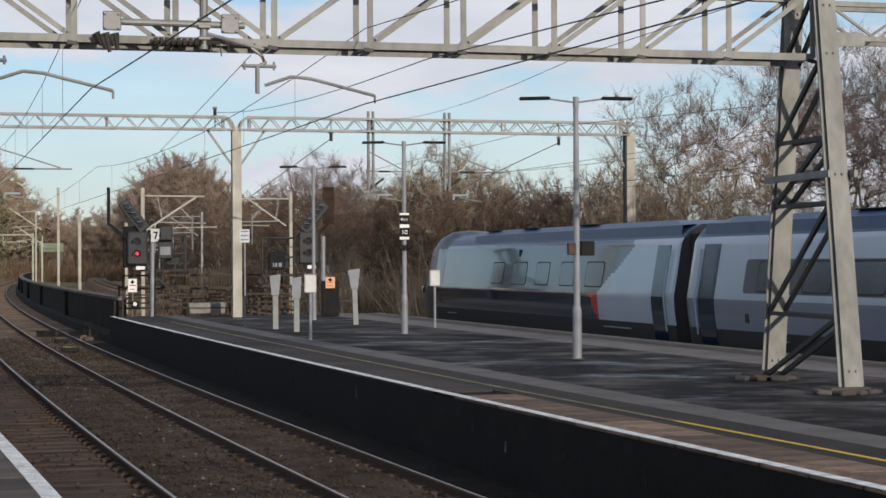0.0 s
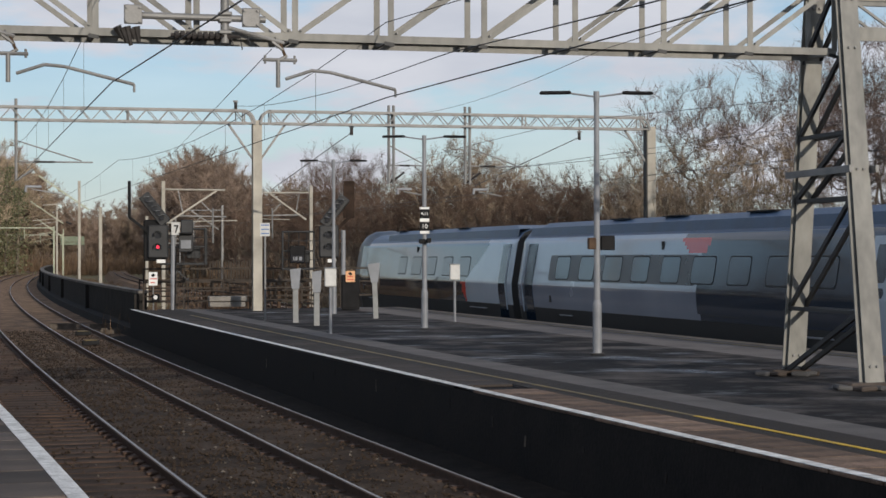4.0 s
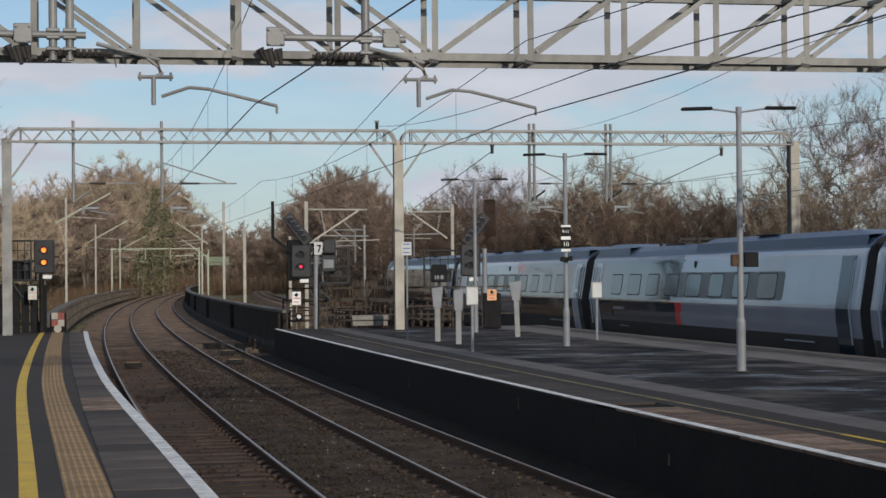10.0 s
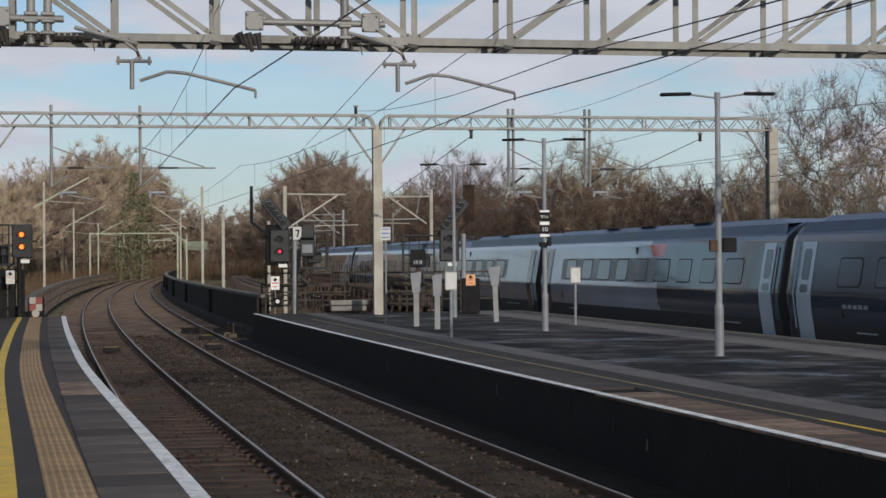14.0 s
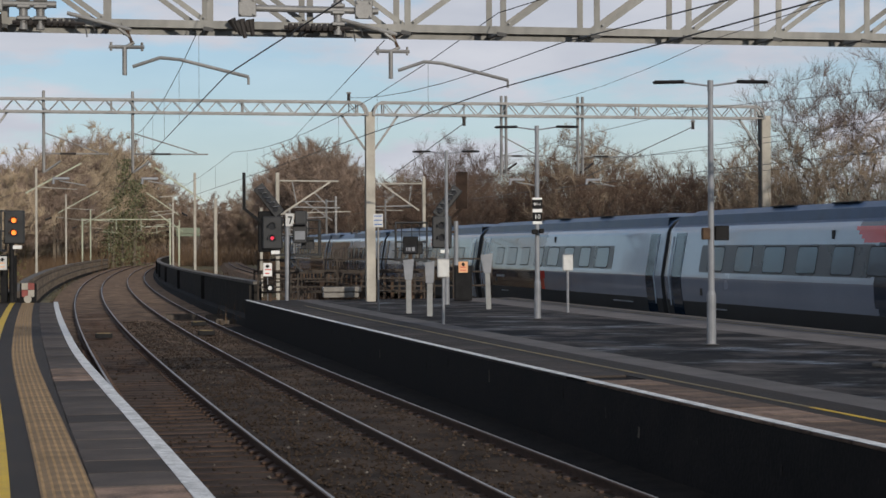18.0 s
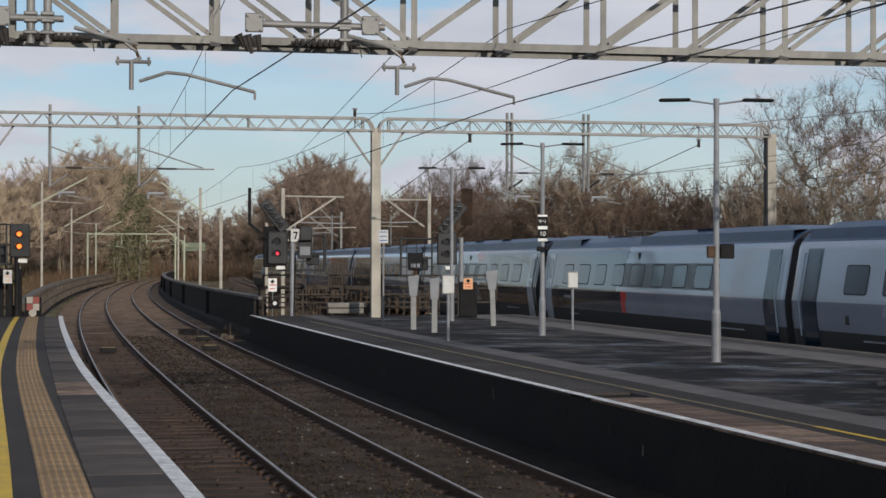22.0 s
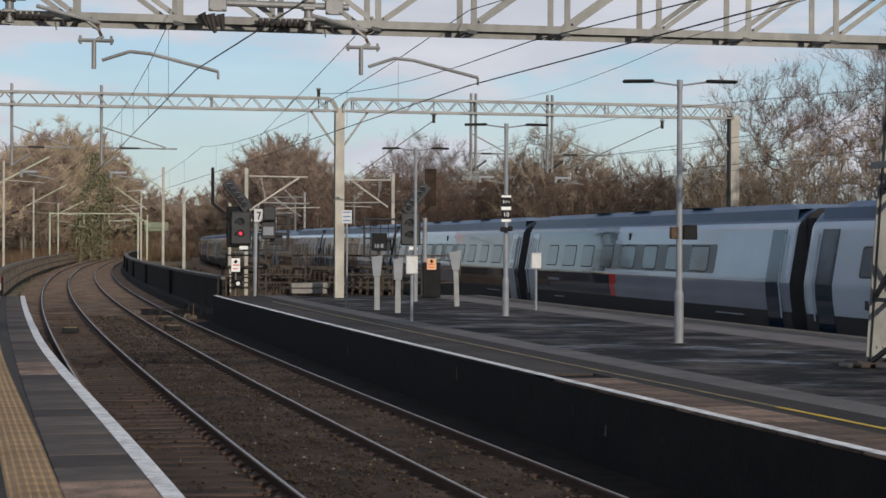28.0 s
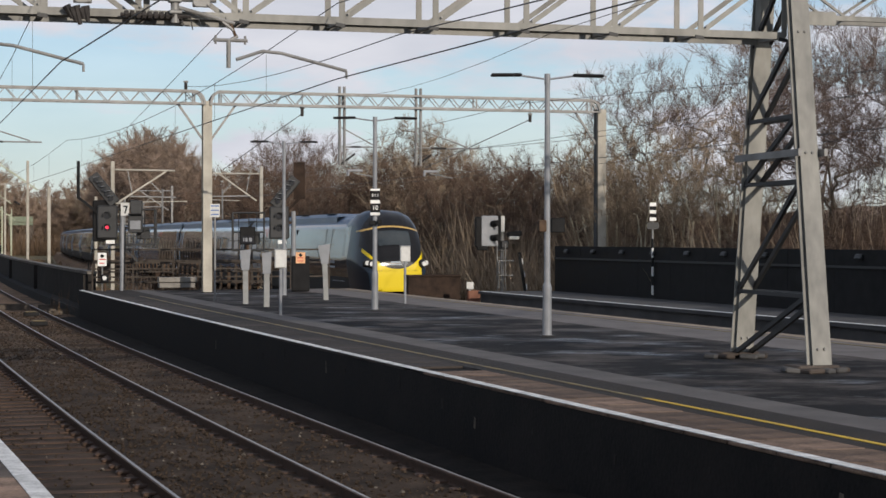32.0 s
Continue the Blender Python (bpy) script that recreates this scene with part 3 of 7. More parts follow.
for foot, head in ((FOOT_FAR, HEAD_FAR), (FOOT_NEAR, HEAD_NEAR)):
    for z in (0.30, 3.02, 4.75, 5.45):
        for k in (-0.05, 0.05):
            part("bolt", disc(bmesh.new(), leg_at(foot, head, z) + GX * k - GY * 0.078, 0.02, 0.03, -GY, 6), STEEL, gantry)
r = random.Random(21)
for foot in (FOOT_FAR, FOOT_NEAR):
    for i in range(9):
        a = i * 0.7 + r.uniform(-0.2, 0.2)
        part("rubble", one_box(foot + Vector((math.cos(a) * 0.36 - 0.08, math.sin(a) * 0.30, 0.02)), (r.uniform(0.16, 0.34), r.uniform(0.14, 0.3), 0.07), (r.uniform(-6, 6), r.uniform(-6, 6), r.uniform(0, 90)), 0.02), ASPHALT if i % 3 else GREY_SLAB, gantry, "broken concrete round the foot")
# Slimmer boom that goes on beyond the leg.
side_boom = thing("side_boom", Matrix(), "slim grey lattice boom going on beyond the gantry leg", "gantry boom")
for v in (-0.25, 0.25):
    part("chord", one_bar(gp(0.15, v, 5.02), gp(19, v, 5.02), 0.07, 0.07), PAINT_GREY, side_boom)
    part("chord", one_bar(gp(0.15, v, 5.52), gp(19, v, 5.52), 0.07, 0.07), PAINT_GREY, side_boom)
    for i in range(24):
        u = 0.2 + i * 0.78
        part("diagonal", one_bar(gp(u, v, 5.02 if i % 2 else 5.52), gp(u + 0.78, v, 5.52 if i % 2 else 5.02), 0.035, 0.035), PAINT_GREY, side_boom)
part("fixing_plate", one_bar(gp(0.1, -0.32, 5.0), gp(0.75, -0.32, 5.0), 0.03, 0.2), PAINT_GREY, side_boom)
part("post", one_bar(gp(19, 0, 5.6), gp(19, 0, -1.0), 0.3, 0.3), PAINT_GREY, side_boom)


def hanger(u, plates, drops, label):
    """Drop tubes, clamped plates and registration arm under the boom at u; the arm reaches towards its track."""
    h = thing("registration_assembly", Matrix(), label, "overhead equipment", "registration assemblies on the gantry")
    v = -HALF - 0.12
    for k in drops:
        part("drop_tube", one_rod(gp(u + k, v, BOT - 0.12), gp(u + k, v, TOP + 0.05), 0.055, n=12), STEEL, h)
        for z in (BOT + 0.02, BOT + 0.17, BOT + 0.26):
            part("clamp", one_box(gp(u + k, v - 0.01, z), (0.17, 0.15, 0.05), (0, 0, 11), 0.012), STEEL, h)
    part("tie_tube", one_rod(gp(u + min(plates), v - 0.02, BOT + 0.21), gp(u + max(max(plates), max(drops)) + 0.2, v - 0.02, BOT + 0.20), 0.045, n=10), STEEL, h)
    for k in plates:
        part("clamp_plate", one_box(gp(u + k, v - 0.09, BOT + 0.21), (0.235, 0.035, 0.25), (0, 0, 11), 0.012), STEEL, h)
        for i in range(4):
            part("bolt", disc(bmesh.new(), gp(u + k + (0.085 if i % 2 else -0.085), v - 0.108, BOT + 0.21 + (0.09 if i < 2 else -0.09)), 0.018, 0.03, -GY, 8), STEEL, h)
    bm = bmesh.new()
    for i in range(5):
        rod(bm, gp(u + plates[0] - 0.2 + i * 0.06, v, BOT + 0.06 - 0.03 * (i % 2)), gp(u + plates[0] - 0.12 + i * 0.05, v, BOT - 0.10 - 0.04 * (i % 3)), 0.06, 0.025, 7)
    part("insulator", bm, DARK_INS, h)
    bm = bmesh.new()
    for i in range(10):
        a = gp(u - 1.25 + i * 0.075, v, BOT - 0.03)
        rod(bm, a, a + GX * 0.05, 0.055, 0.055, 8)
    rod(bm, gp(u - 1.3, v, BOT - 0.03), gp(u - 0.4, v, BOT - 0.03), 0.025, n=8)
    part("insulator", bm, DARK_INS, h)
    part("strain_link", one_rod(gp(u - 0.62, v, BOT + 0.1), gp(u + 0.18, v, BOT - 0.10), 0.026, n=8), STEEL, h)
    part("link", one_rod(gp(u + 0.12, v, BOT - 0.08), gp(u + 0.2, v, BOT - 0.28), 0.02, n=8), RUSTY, h)
    z = BOT - 0.32
    part("hanger_bar", one_rod(gp(u - 0.1, v, z), gp(u + 0.35, v, z), 0.024, n=8), STEEL, h)
    part("insulator", one_rod(gp(u + 0.1, v, z), gp(u + 0.1, v, z - 0.36), 0.03, n=10), STEEL, h)
    pts = [gp(u + 0.2, v, z - 0.25), gp(u + 0.55, v, z - 0.13), gp(u + 0.8, v, z - 0.15), gp(u + 1.68, v, z - 0.36)]
    bm = bmesh.new()
    for a, b in zip(pts, pts[1:]):
        rod(bm, a, b, 0.022, n=8)
    part("arm", bm, STEEL, h)
    part("clip", one_rod(pts[-1], pts[-1] + Vector((0, 0, -0.10)), 0.018, n=6), STEEL, h)
    for k in (-0.07, 0.32):
        part("end_cap", one_rod(gp(u + k, v, z - 0.05), gp(u + k, v, z + 0.06), 0.018, n=6), STEEL, h)
    part("shackle", one_rod(gp(u + 0.22, v, BOT - 0.26), gp(u + 0.12, v, z), 0.022, n=6), STEEL, h)
    part("shackle", one_rod(gp(u + 0.02, v, BOT - 0.08), gp(u + 0.17, v, BOT - 0.19), 0.022, n=6), STEEL, h)
    for k, drop in ((-0.52, 0.10), (-0.40, 0.15), (-0.30, 0.08), (0.06, 0.12)):
        part("wire_tail", one_rod(gp(u + k, v, BOT - 0.02), gp(u + k + 0.03, v, BOT - 0.05 - drop), 0.008, n=5), WIRE, h)
    return h


hanger(-11.72, (-1.53, -2.25), (-0.95, -1.16), "galvanised drop tube and registration arm hung under the gantry")
hanger(-8.27, (-1.79, -0.27), (-0.6,), "galvanised drop tube and registration arm hung under the gantry")

# ---- overhead wires ----


def tube(bm, pts, r, n=5):
    """One continuous thin tube through the points."""
    rings = []
    for i, q in enumerate(pts):
        d = (pts[min(i + 1, len(pts) - 1)] - pts[max(i - 1, 0)]).normalized()
        x = d.cross(Vector((0, 0, 1))).normalized()
        y = x.cross(d)
        rings.append([bm.verts.new(q + (x * math.cos(k * 6.2832 / n) + y * math.sin(k * 6.2832 / n)) * r) for k in range(n)])
    for a, b in zip(rings, rings[1:]):
        for k in range(n):
            bm.faces.new((a[k], a[(k + 1) % n], b[(k + 1) % n], b[k]))
    return bm


def wire(name, pts, r, label):
    return tagged(new(name, finish(name, tube(bmesh.new(), pts, r), WIRE)), label, "overhead wire")


def line_wires(knots, height, sag):
    """Contact wire through (p, y, z) supports, with a messenger wire that high above it at each, and droppers."""
    pts = [at(*k) for k in knots]
    w = thing("overhead_wires", Matrix(), "contact wire and messenger wire with thin droppers above the track", "overhead wires", "overhead wire runs")
    part("contact_wire", tube(bmesh.new(), pts, 0.0085), WIRE, w)
    high = [a.lerp(b, k / 8) + Vector((0, 0, height - sag * 4 * (k / 8) * (1 - k / 8))) for a, b in zip(pts, pts[1:]) for k in range(8)] + [pts[-1] + Vector((0, 0, height))]
    part("messenger_wire", tube(bmesh.new(), high, 0.0065), WIRE, w)
    for a, b in zip(pts[1:5], pts[2:5]):
        for i in range(1, 8):
            f = i / 8
            q = a.lerp(b, f)
            part("dropper", one_rod(q, q + Vector((0, 0, height - sag * 4 * f * (1 - f))), 0.003, n=4), WIRE, w)


def beyond(centre, z):
    return [(centre + (0.15 if i % 2 else -0.15), y, z) for i, y in enumerate((110.0, 160.0, 215.0, 275.0, 340.0))]


line_wires([(3.6, -35, 4.1), (2.9, 23.8, 4.06), (3.5, 62.0, 4.05)] + beyond(T1, 4.0), 1.42, 0.62)
line_wires([(8.7, -35, 4.0), (6.5, 23.7, 3.93), (7.1, 62.0, 4.05)] + beyond(T2, 4.0), 1.0, 0.45)
line_wires([(T3 - 0.15, -35, 3.92), (T3 + 0.15, 24.5, 3.92), (T3 - 0.15, 62.0, 3.92)] + beyond(T3, 3.92), 0.95, 0.40)

for a, b, label in (((11.08, 62.3, 6.94), (7.4, 23.8, 4.56), "thin anchored wire running from the portal over the platform"), ((17.04, 62.3, 6.78), (9.6, 23.8, 4.66), "thin anchored wire running from the portal over the platform")):
    qa, qb = at(*a), at(*b)
    wire("anchor_wire", [qa] + [qa.lerp(qb, k / 6) - Vector((0, 0, 0.9 * (k / 6) * (1 - k / 6))) for k in range(1, 6)] + [qb, qb + (qb - qa) * 0.9], 0.008 if a[0] < 12 else 0.005, label)
wire("anchor_wire", [at(8.5, 66, 5.1), at(8.95, 62.3, 5.31), at(5.0, 23.9, 4.56)], 0.006, "thin strained wire running from the portal to the gantry")
wire("tie_wire", [at(23.4, 62.3, 6.05), at(19.6, 62.6, 4.3)], 0.016, "thin slanting tie wire below the portal beam")
wire("tie_wire", [at(15.1, 62.3, 6.1), at(12.4, 62.6, 4.15)], 0.016, "thin slanting tie wire below the portal beam")
wire("feeder_wire", [at(21.5, 120, 5.2), at(21.5, 62.3, 5.0), at(21.0, 26, 4.9), at(21.0, -40, 4.9)], 0.008, "thin feeder wire along the far line")
wire("feeder_wire", [at(23.1, 110, 6.3), at(23.1, 62.3, 6.62), at(23.05, 41, 5.82), at(23.0, 26, 5.3), at(23.0, 6, 4.7)], 0.010, "thin feeder wire along the far line")
wire("feeder_wire", [at(23.0, 120, 4.4), at(23.0, 62.3, 4.2), at(22.5, 26, 4.1), at(22.5, -40, 4.1)], 0.007, "thin feeder wire along the far line")

# ---- second portal beyond the platform end ----
PY = 62.3


def pp(p, z):
    return at(p, PY, z)


portal = thing("lattice_portal", Matrix(), "grey lattice portal beam on three columns with raked brackets", "portal")
PB, PT = 6.36, 6.78
PXA = (pp(20, 0) - pp(0, 0)).normalized()
PYA = Vector((-PXA.y, PXA.x, 0))
for a, b in ((-1.25, 11.80), (11.80, 26.1)):
    for v in (-0.2, 0.2):
        for z in (PB, PT):
            lo, hi = (a + 0.55, b - 0.35) if z == PB else (a + 0.35, b - 0.45)
            part("chord", one_bar(pp(lo, z) + PYA * v, pp(hi, z) + PYA * v, 0.075, 0.075), STEEL, portal)
        n = round((b - a - 0.9) / 0.37)
        for i in range(n):
            u0, u1 = a + 0.45 + i * 0.37, a + 0.45 + (i + 1) * 0.37
            part("lacing_bar", one_bar(pp(u0, PB if i % 2 else PT) + PYA * v, pp(u1, PT if i % 2 else PB) + PYA * v, 0.028, 0.028), STEEL, portal)
        for u in (a + 0.45, (a * 2 + b) / 3, (a + 2 * b) / 3, b - 0.45):
            part("upright", one_bar(pp(u, PB) + PYA * v, pp(u, PT) + PYA * v, 0.05, 0.05), STEEL, portal)
    for s in (1, -1):
        c = a if s > 0 else b
        for v in (-0.2, 0.2):
            bend = [pp(c + (0.10 + 0.36 * (1 - math.cos(k * 0.3927))) * s, PB - 0.04 + (PT - PB + 0.04) * math.sin(k * 0.3927)) + PYA * v for k in range(5)]
            bm = bmesh.new()
            for q0, q1 in zip(bend, bend[1:]):
                bar(bm, q0, q1, 0.075, 0.075)
            part("end_bend", bm, STEEL, portal)
            part("end_bend", one_bar(pp(c + 0.08 * s, PB) + PYA * v, pp(c + 0.60 * s, PB) + PYA * v, 0.055, 0.055), STEEL, portal)
insul = thing("beam_insulator", Matrix(), "brown insulator posts on the portal beam ends of anchored wires", "insulator")
for p, z in ((11.08, 6.86), (15.1, 6.05), (23.4, 6.0)):
    part("insulator", one_rod(pp(p, z - 0.04), pp(p, z + 0.22), 0.055, n=8), DARK_INS, insul)
    part("clamp", one_box(pp(p, z + 0.24), (0.16, 0.10, 0.06), bevel=0.01), STEEL, insul)
    part("hanger_rod", one_rod(pp(p, min(z, PB)), pp(p, PT + 0.02), 0.022, n=6), STEEL, insul)
for c in (-1.25, 11.80, 26.1):
    q = pp(c, 0)
    # Added dark strip paints the shaded left side of the right-hand column.
    if c > 20:
        part("column_side", one_bar(q - PXA * 0.17 + PYA * 0.02 + Vector((0, 0, -1.6)), q - PXA * 0.17 + PYA * 0.02 + Vector((0, 0, PB + 0.1)), 0.30, 0.06, PXA), SIGNAL_GREY, portal)
    for v in (-0.14, 0.14):
        part("column_flange", one_bar(q + PYA * v + Vector((0, 0, -1.6)), q + PYA * v + Vector((0, 0, PB + 0.1)), 0.31, 0.025, PYA), CONCRETE if c > 5 else STEEL, portal)
    part("column_web", one_bar(q + Vector((0, 0, -1.6)), q + Vector((0, 0, PB + 0.1)), 0.02, 0.27, PYA), STEEL, portal)
    for s in (-1, 1):
        if -1.25 <= c + s <= 26.1:
            part("bracket", one_bar(q + PXA * 0.14 * s + Vector((0, 0, 5.15)), pp(c + 0.98 * s, PB - 0.02), 0.07, 0.07), STEEL, portal)


def drop_post(p, reach, double=False):
    d = thing("drop_post", Matrix(), "dark steel drop post with cantilever arm under the portal beam", "overhead equipment", "drop posts on the portal")
    for k in ((0, 0.17) if double else (0,)):
        part("post", one_rod(pp(p + k, PT + 0.28), pp(p + k, 4.35), 0.05, n=8), STEEL, d)
    part("arm", one_rod(pp(p, 4.98), pp(p + reach, 4.98), 0.025, n=6), STEEL, d)
    part("stay", one_rod(pp(p, 5.68), pp(p + reach * 0.85, 5.02), 0.022, n=6), STEEL, d)
    part("foot_insulator", one_rod(pp(p + 0.04, 4.38), pp(p + 0.55, 4.74), 0.036, n=8), DARK_INS if p > 10 else STEEL, d)
    part("stay_insulator", one_rod(pp(p + reach * 0.25, 4.98), pp(p + reach * 0.5, 4.98), 0.034, n=8), DARK_INS, d)
    part("fitting", one_box(pp(p + 0.55, 4.16), (0.55, 0.06, 0.09), (0, 0, turn(PY)), 0.02), LAMP_GREY, d)
    part("fitting", one_rod(pp(p + 0.32, 4.16), pp(p + 0.30, 3.98), 0.045, n=6), LAMP_GREY, d)
    part("register_arm", one_rod(pp(p + 0.5, 4.08), pp(p + 1.35, 3.93), 0.022, n=6), STEEL, d)
    return d


drop_post(0.90, 2.1)
drop_post(3.80, 2.5)
drop_post(16.42, 1.5, True)
drop_post(19.17, 2.2, True)

# ---- platform lamps ----


def platform_lamp(x, y, with_box, turn_z):
    o = thing("platform_lamp", pose(x, y, 0, 0, 0, turn_z), "pale grey twin-headed platform lamp on a tapered post", "lamp post", "lamps on the island platform")
    part("post", rod(rod(bmesh.new(), (0, 0, 0.95), (0, 0, 4.86), 0.062, 0.048, 12), (0, 0, 4.68), (0, 0, 4.87), 0.056, n=12), LAMP_GREY, o, smooth=False)
    part("base_sleeve", rod(rod(bmesh.new(), (0, 0, 0), (0, 0, 0.92), 0.085, 0.085, 14), (0, 0, 0.92), (0, 0, 1.0), 0.085, 0.062, 14), LAMP_GREY, o)
    part("base_plate", one_box((0, 0, 0.012), (0.24, 0.24, 0.024), bevel=0.006), SIGNAL_GREY, o)
    for s in (-1, 1):
        part("arm", one_rod((0.04 * s, 0, 4.77), (0.52 * s, 0, 4.835), 0.018, n=8), LAMP_GREY, o)
        part("lantern", one_box((0.77 * s, 0, 4.84), (0.58, 0.17, 0.06), (0, 1.0 * s, 0), 0.025), BLACK, o, "flat dark lantern head")
    if with_box:
        part("control_box", one_box((0.20, 0.02, 2.06), (0.26, 0.14, 0.27), bevel=0.015), BLACK, o, "dark control box")
        part("speaker", one_box((-0.10, -0.02, 2.05), (0.14, 0.2, 0.22), bevel=0.015), RUSTY, o, "brown speaker box")
    return o


platform_lamp(5.1, 34.8, True, 1)
platform_lamp(2.6, 47.6, False, 1)
platform_lamp(0.4, 59.6, False, 1)


def sign_board(name, where, w, h, plate, ink, label, rows=3, seed=1):
    """A flat sign on its post position with unreadable writing as bars."""
    o = thing(name, where, label, "sign")
    part("plate", one_box((0, 0, 0), (w, 0.012, h), bevel=0.003), plate, o)
    rng = random.Random(seed)
    for i in range(rows):
        z = h * (0.5 - (i + 0.8) / (rows + 0.6))
        if i:
            part("writing", one_box((rng.uniform(-0.05, 0.05) * w, -0.009, z), (w * rng.uniform(0.5, 0.75), 0.006, h / rows * 0.22)), ink, o)
        else:
            part("symbol", one_box((0, -0.009, z - 0.01), (w * 0.34, 0.006, h * 0.24), (0, 45, 0)), BLACK, o)
    return o


# Sign stack on the middle lamp: bars on white plates, two of them with figures.
def text_mesh(body, size):
    cu = bpy.data.curves.new("letters", "FONT")
    cu.body, cu.size, cu.align_x, cu.align_y, cu.extrude = body, size, "CENTER", "CENTER", 0.003
    ob = bpy.data.objects.new("letters", cu)
    scene.collection.objects.link(ob)
    me = bpy.data.meshes.new_from_object(ob.evaluated_get(bpy.context.evaluated_depsgraph_get()))
    bpy.data.objects.remove(ob)
    return me


def letters(body, size, material, parent, where):
    me = text_mesh(body, size)
    me.materials.append(material)
    ob = new("lettering", me)
    ob.matrix_basis = where @ pose(0, 0, 0, 90, 0, 0)
    ob.parent = parent
    return ob


stop_board = thing("stop_marker_boards", pose(2.6, 47.53, 0), "small black and white stop markers on a lamp post", "sign")
for z, h, dark in ((3.032, 0.050, False), (2.890, 0.234, True), (2.731, 0.085, False), (2.575, 0.227, True), (2.426, 0.071, False)):
    part("marker_plate", one_box((0, -0.03, z), (0.24, 0.02, h), bevel=0.004), BLACK if dark else WHITE, stop_board)
letters("9/11", 0.105, WHITE, stop_board, pose(0, -0.042, 2.890))
letters("10", 0.16, WHITE, stop_board, pose(0, -0.042, 2.575))
part("speaker", one_box((-0.07, -0.1, 2.20), (0.16, 0.18, 0.12), bevel=0.02), BLACK, stop_board)
part("speaker", one_box((0.10, -0.1, 2.22), (0.12, 0.18, 0.12), bevel=0.02), BLACK, stop_board)


# ---- wedge-headed posts, box signs and thin posts on the island ----
def wedge_post(x, y, h, lean, head_w):
    o = thing("equipment_post", pose(x, y, 0, 0, lean, 0), "pale steel post with a wedge-shaped equipment head", "post", "wedge-headed posts")
    part("post", one_box((0, 0, h * 0.5), (0.15, 0.12, h), bevel=0.012), PALE_POST, o)
    bm = bmesh.new()
    w0, w1 = 0.10, head_w
    vs = [bm.verts.new(v) for v in ((-w0, -0.1, h - 0.12), (w0, -0.1, h - 0.12), (w0, 0.1, h - 0.12), (-w0, 0.1, h - 0.12),
                                    (-w1, -0.12, h + 0.42), (w1, -0.12, h + 0.46), (w1, 0.12, h + 0.46), (-w1, 0.12, h + 0.42))]
    for f in ((0, 1, 2, 3), (4, 5, 6, 7), (0, 1, 5, 4), (1, 2, 6, 5), (2, 3, 7, 6), (3, 0, 4, 7)):
        bm.faces.new([vs[i] for i in f])
    bmesh.ops.recalc_face_normals(bm, faces=bm.faces)
    part("head", bm, LAMP_GREY, o)
    # Black plate stands in for shade on the left side of the head.
    part("head_side", one_box((-w1 - 0.008, 0, h + 0.2), (0.012, 0.2, 0.4), (0, -14, 0)), BLACK, o)
    return o


wedge_post(-0.70, 52.3, 1.05, -0.3, 0.15)
wedge_post(-0.12, 50.0, 1.00, 0.2, 0.13)
wedge_post(1.60, 55.5, 1.18, -2.0, 0.18)


PALE_BOX = mat("weathered_white_box", (0.40, 0.40, 0.385), (0.60, 0.60, 0.58), 4.0, 0.6, 0.0, 0.1)


def box_sign(x, y, h, label):
    o = thing("box_sign", pose(x, y, 0), label, "sign", "white box signs")
    part("post", one_rod((0, 0, 0), (0, 0, h + 0.1), 0.037, n=10), LAMP_GREY, o)
    part("box", one_box((0, 0, h + 0.28), (0.28, 0.20, 0.44), bevel=0.02), PALE_BOX, o)
    part("face", one_box((0.0, -0.103, h + 0.28), (0.24, 0.008, 0.40), bevel=0.003), PALE_BOX, o, "pale grey notice panel")
    part("cap", one_box((0, 0, h + 0.505), (0.31, 0.23, 0.02), bevel=0.006), LAMP_GREY, o)
    return o


box_sign(0.22, 44.8, 1.05, "small white box sign on a thin grey post")
box_sign(3.70, 52.4, 1.10, "small white box sign on a thin grey post")
thin_post = thing("thin_sign_post", pose(-1.6, 54.4, 0), "tall thin post with a small white and blue notice", "sign post")
part("post", one_rod((0, 0, 0), (0, 0, 2.72), 0.03, n=8), STEEL, thin_post)
part("notice", one_box((0, -0.04, 2.60), (0.28, 0.015, 0.38), bevel=0.004), PALE_BOX, thin_post)
for i in range(3):
    part("writing", one_box((0.0, -0.05, 2.73 - i * 0.12), (0.22, 0.006, 0.03)), BLUE, thin_post)


# ---- signals ----
ZH = 2.36     # height of a signal head


def feather(parent, x, y, z, tilt, n=5):
    """Row of small dark lenses in a slanting black case."""
    f = part("route_indicator", one_box((x, y, z), (0.40, 0.12, 1.25), (0, tilt, 0), 0.03), SIGNAL_GREY, parent, "slanting black route indicator with a row of lenses")
    a = radians(tilt)
    for i in range(n):
        d = (i - (n - 1) / 2) * 0.20
        c = Vector((x + math.sin(a) * d, y - 0.06, z + math.cos(a) * d))
        bm = disc(bmesh.new(), c, 0.085, 0.07, n=14)
        part("lens_hood", bm, LENS_OFF, f)
        part("visor", one_box(c + Vector((0, -0.10, 0.088)), (0.19, 0.16, 0.014), (-8, tilt * 0.25, 0), 0.004), LAMP_GREY, f, "grey visor over the lens")


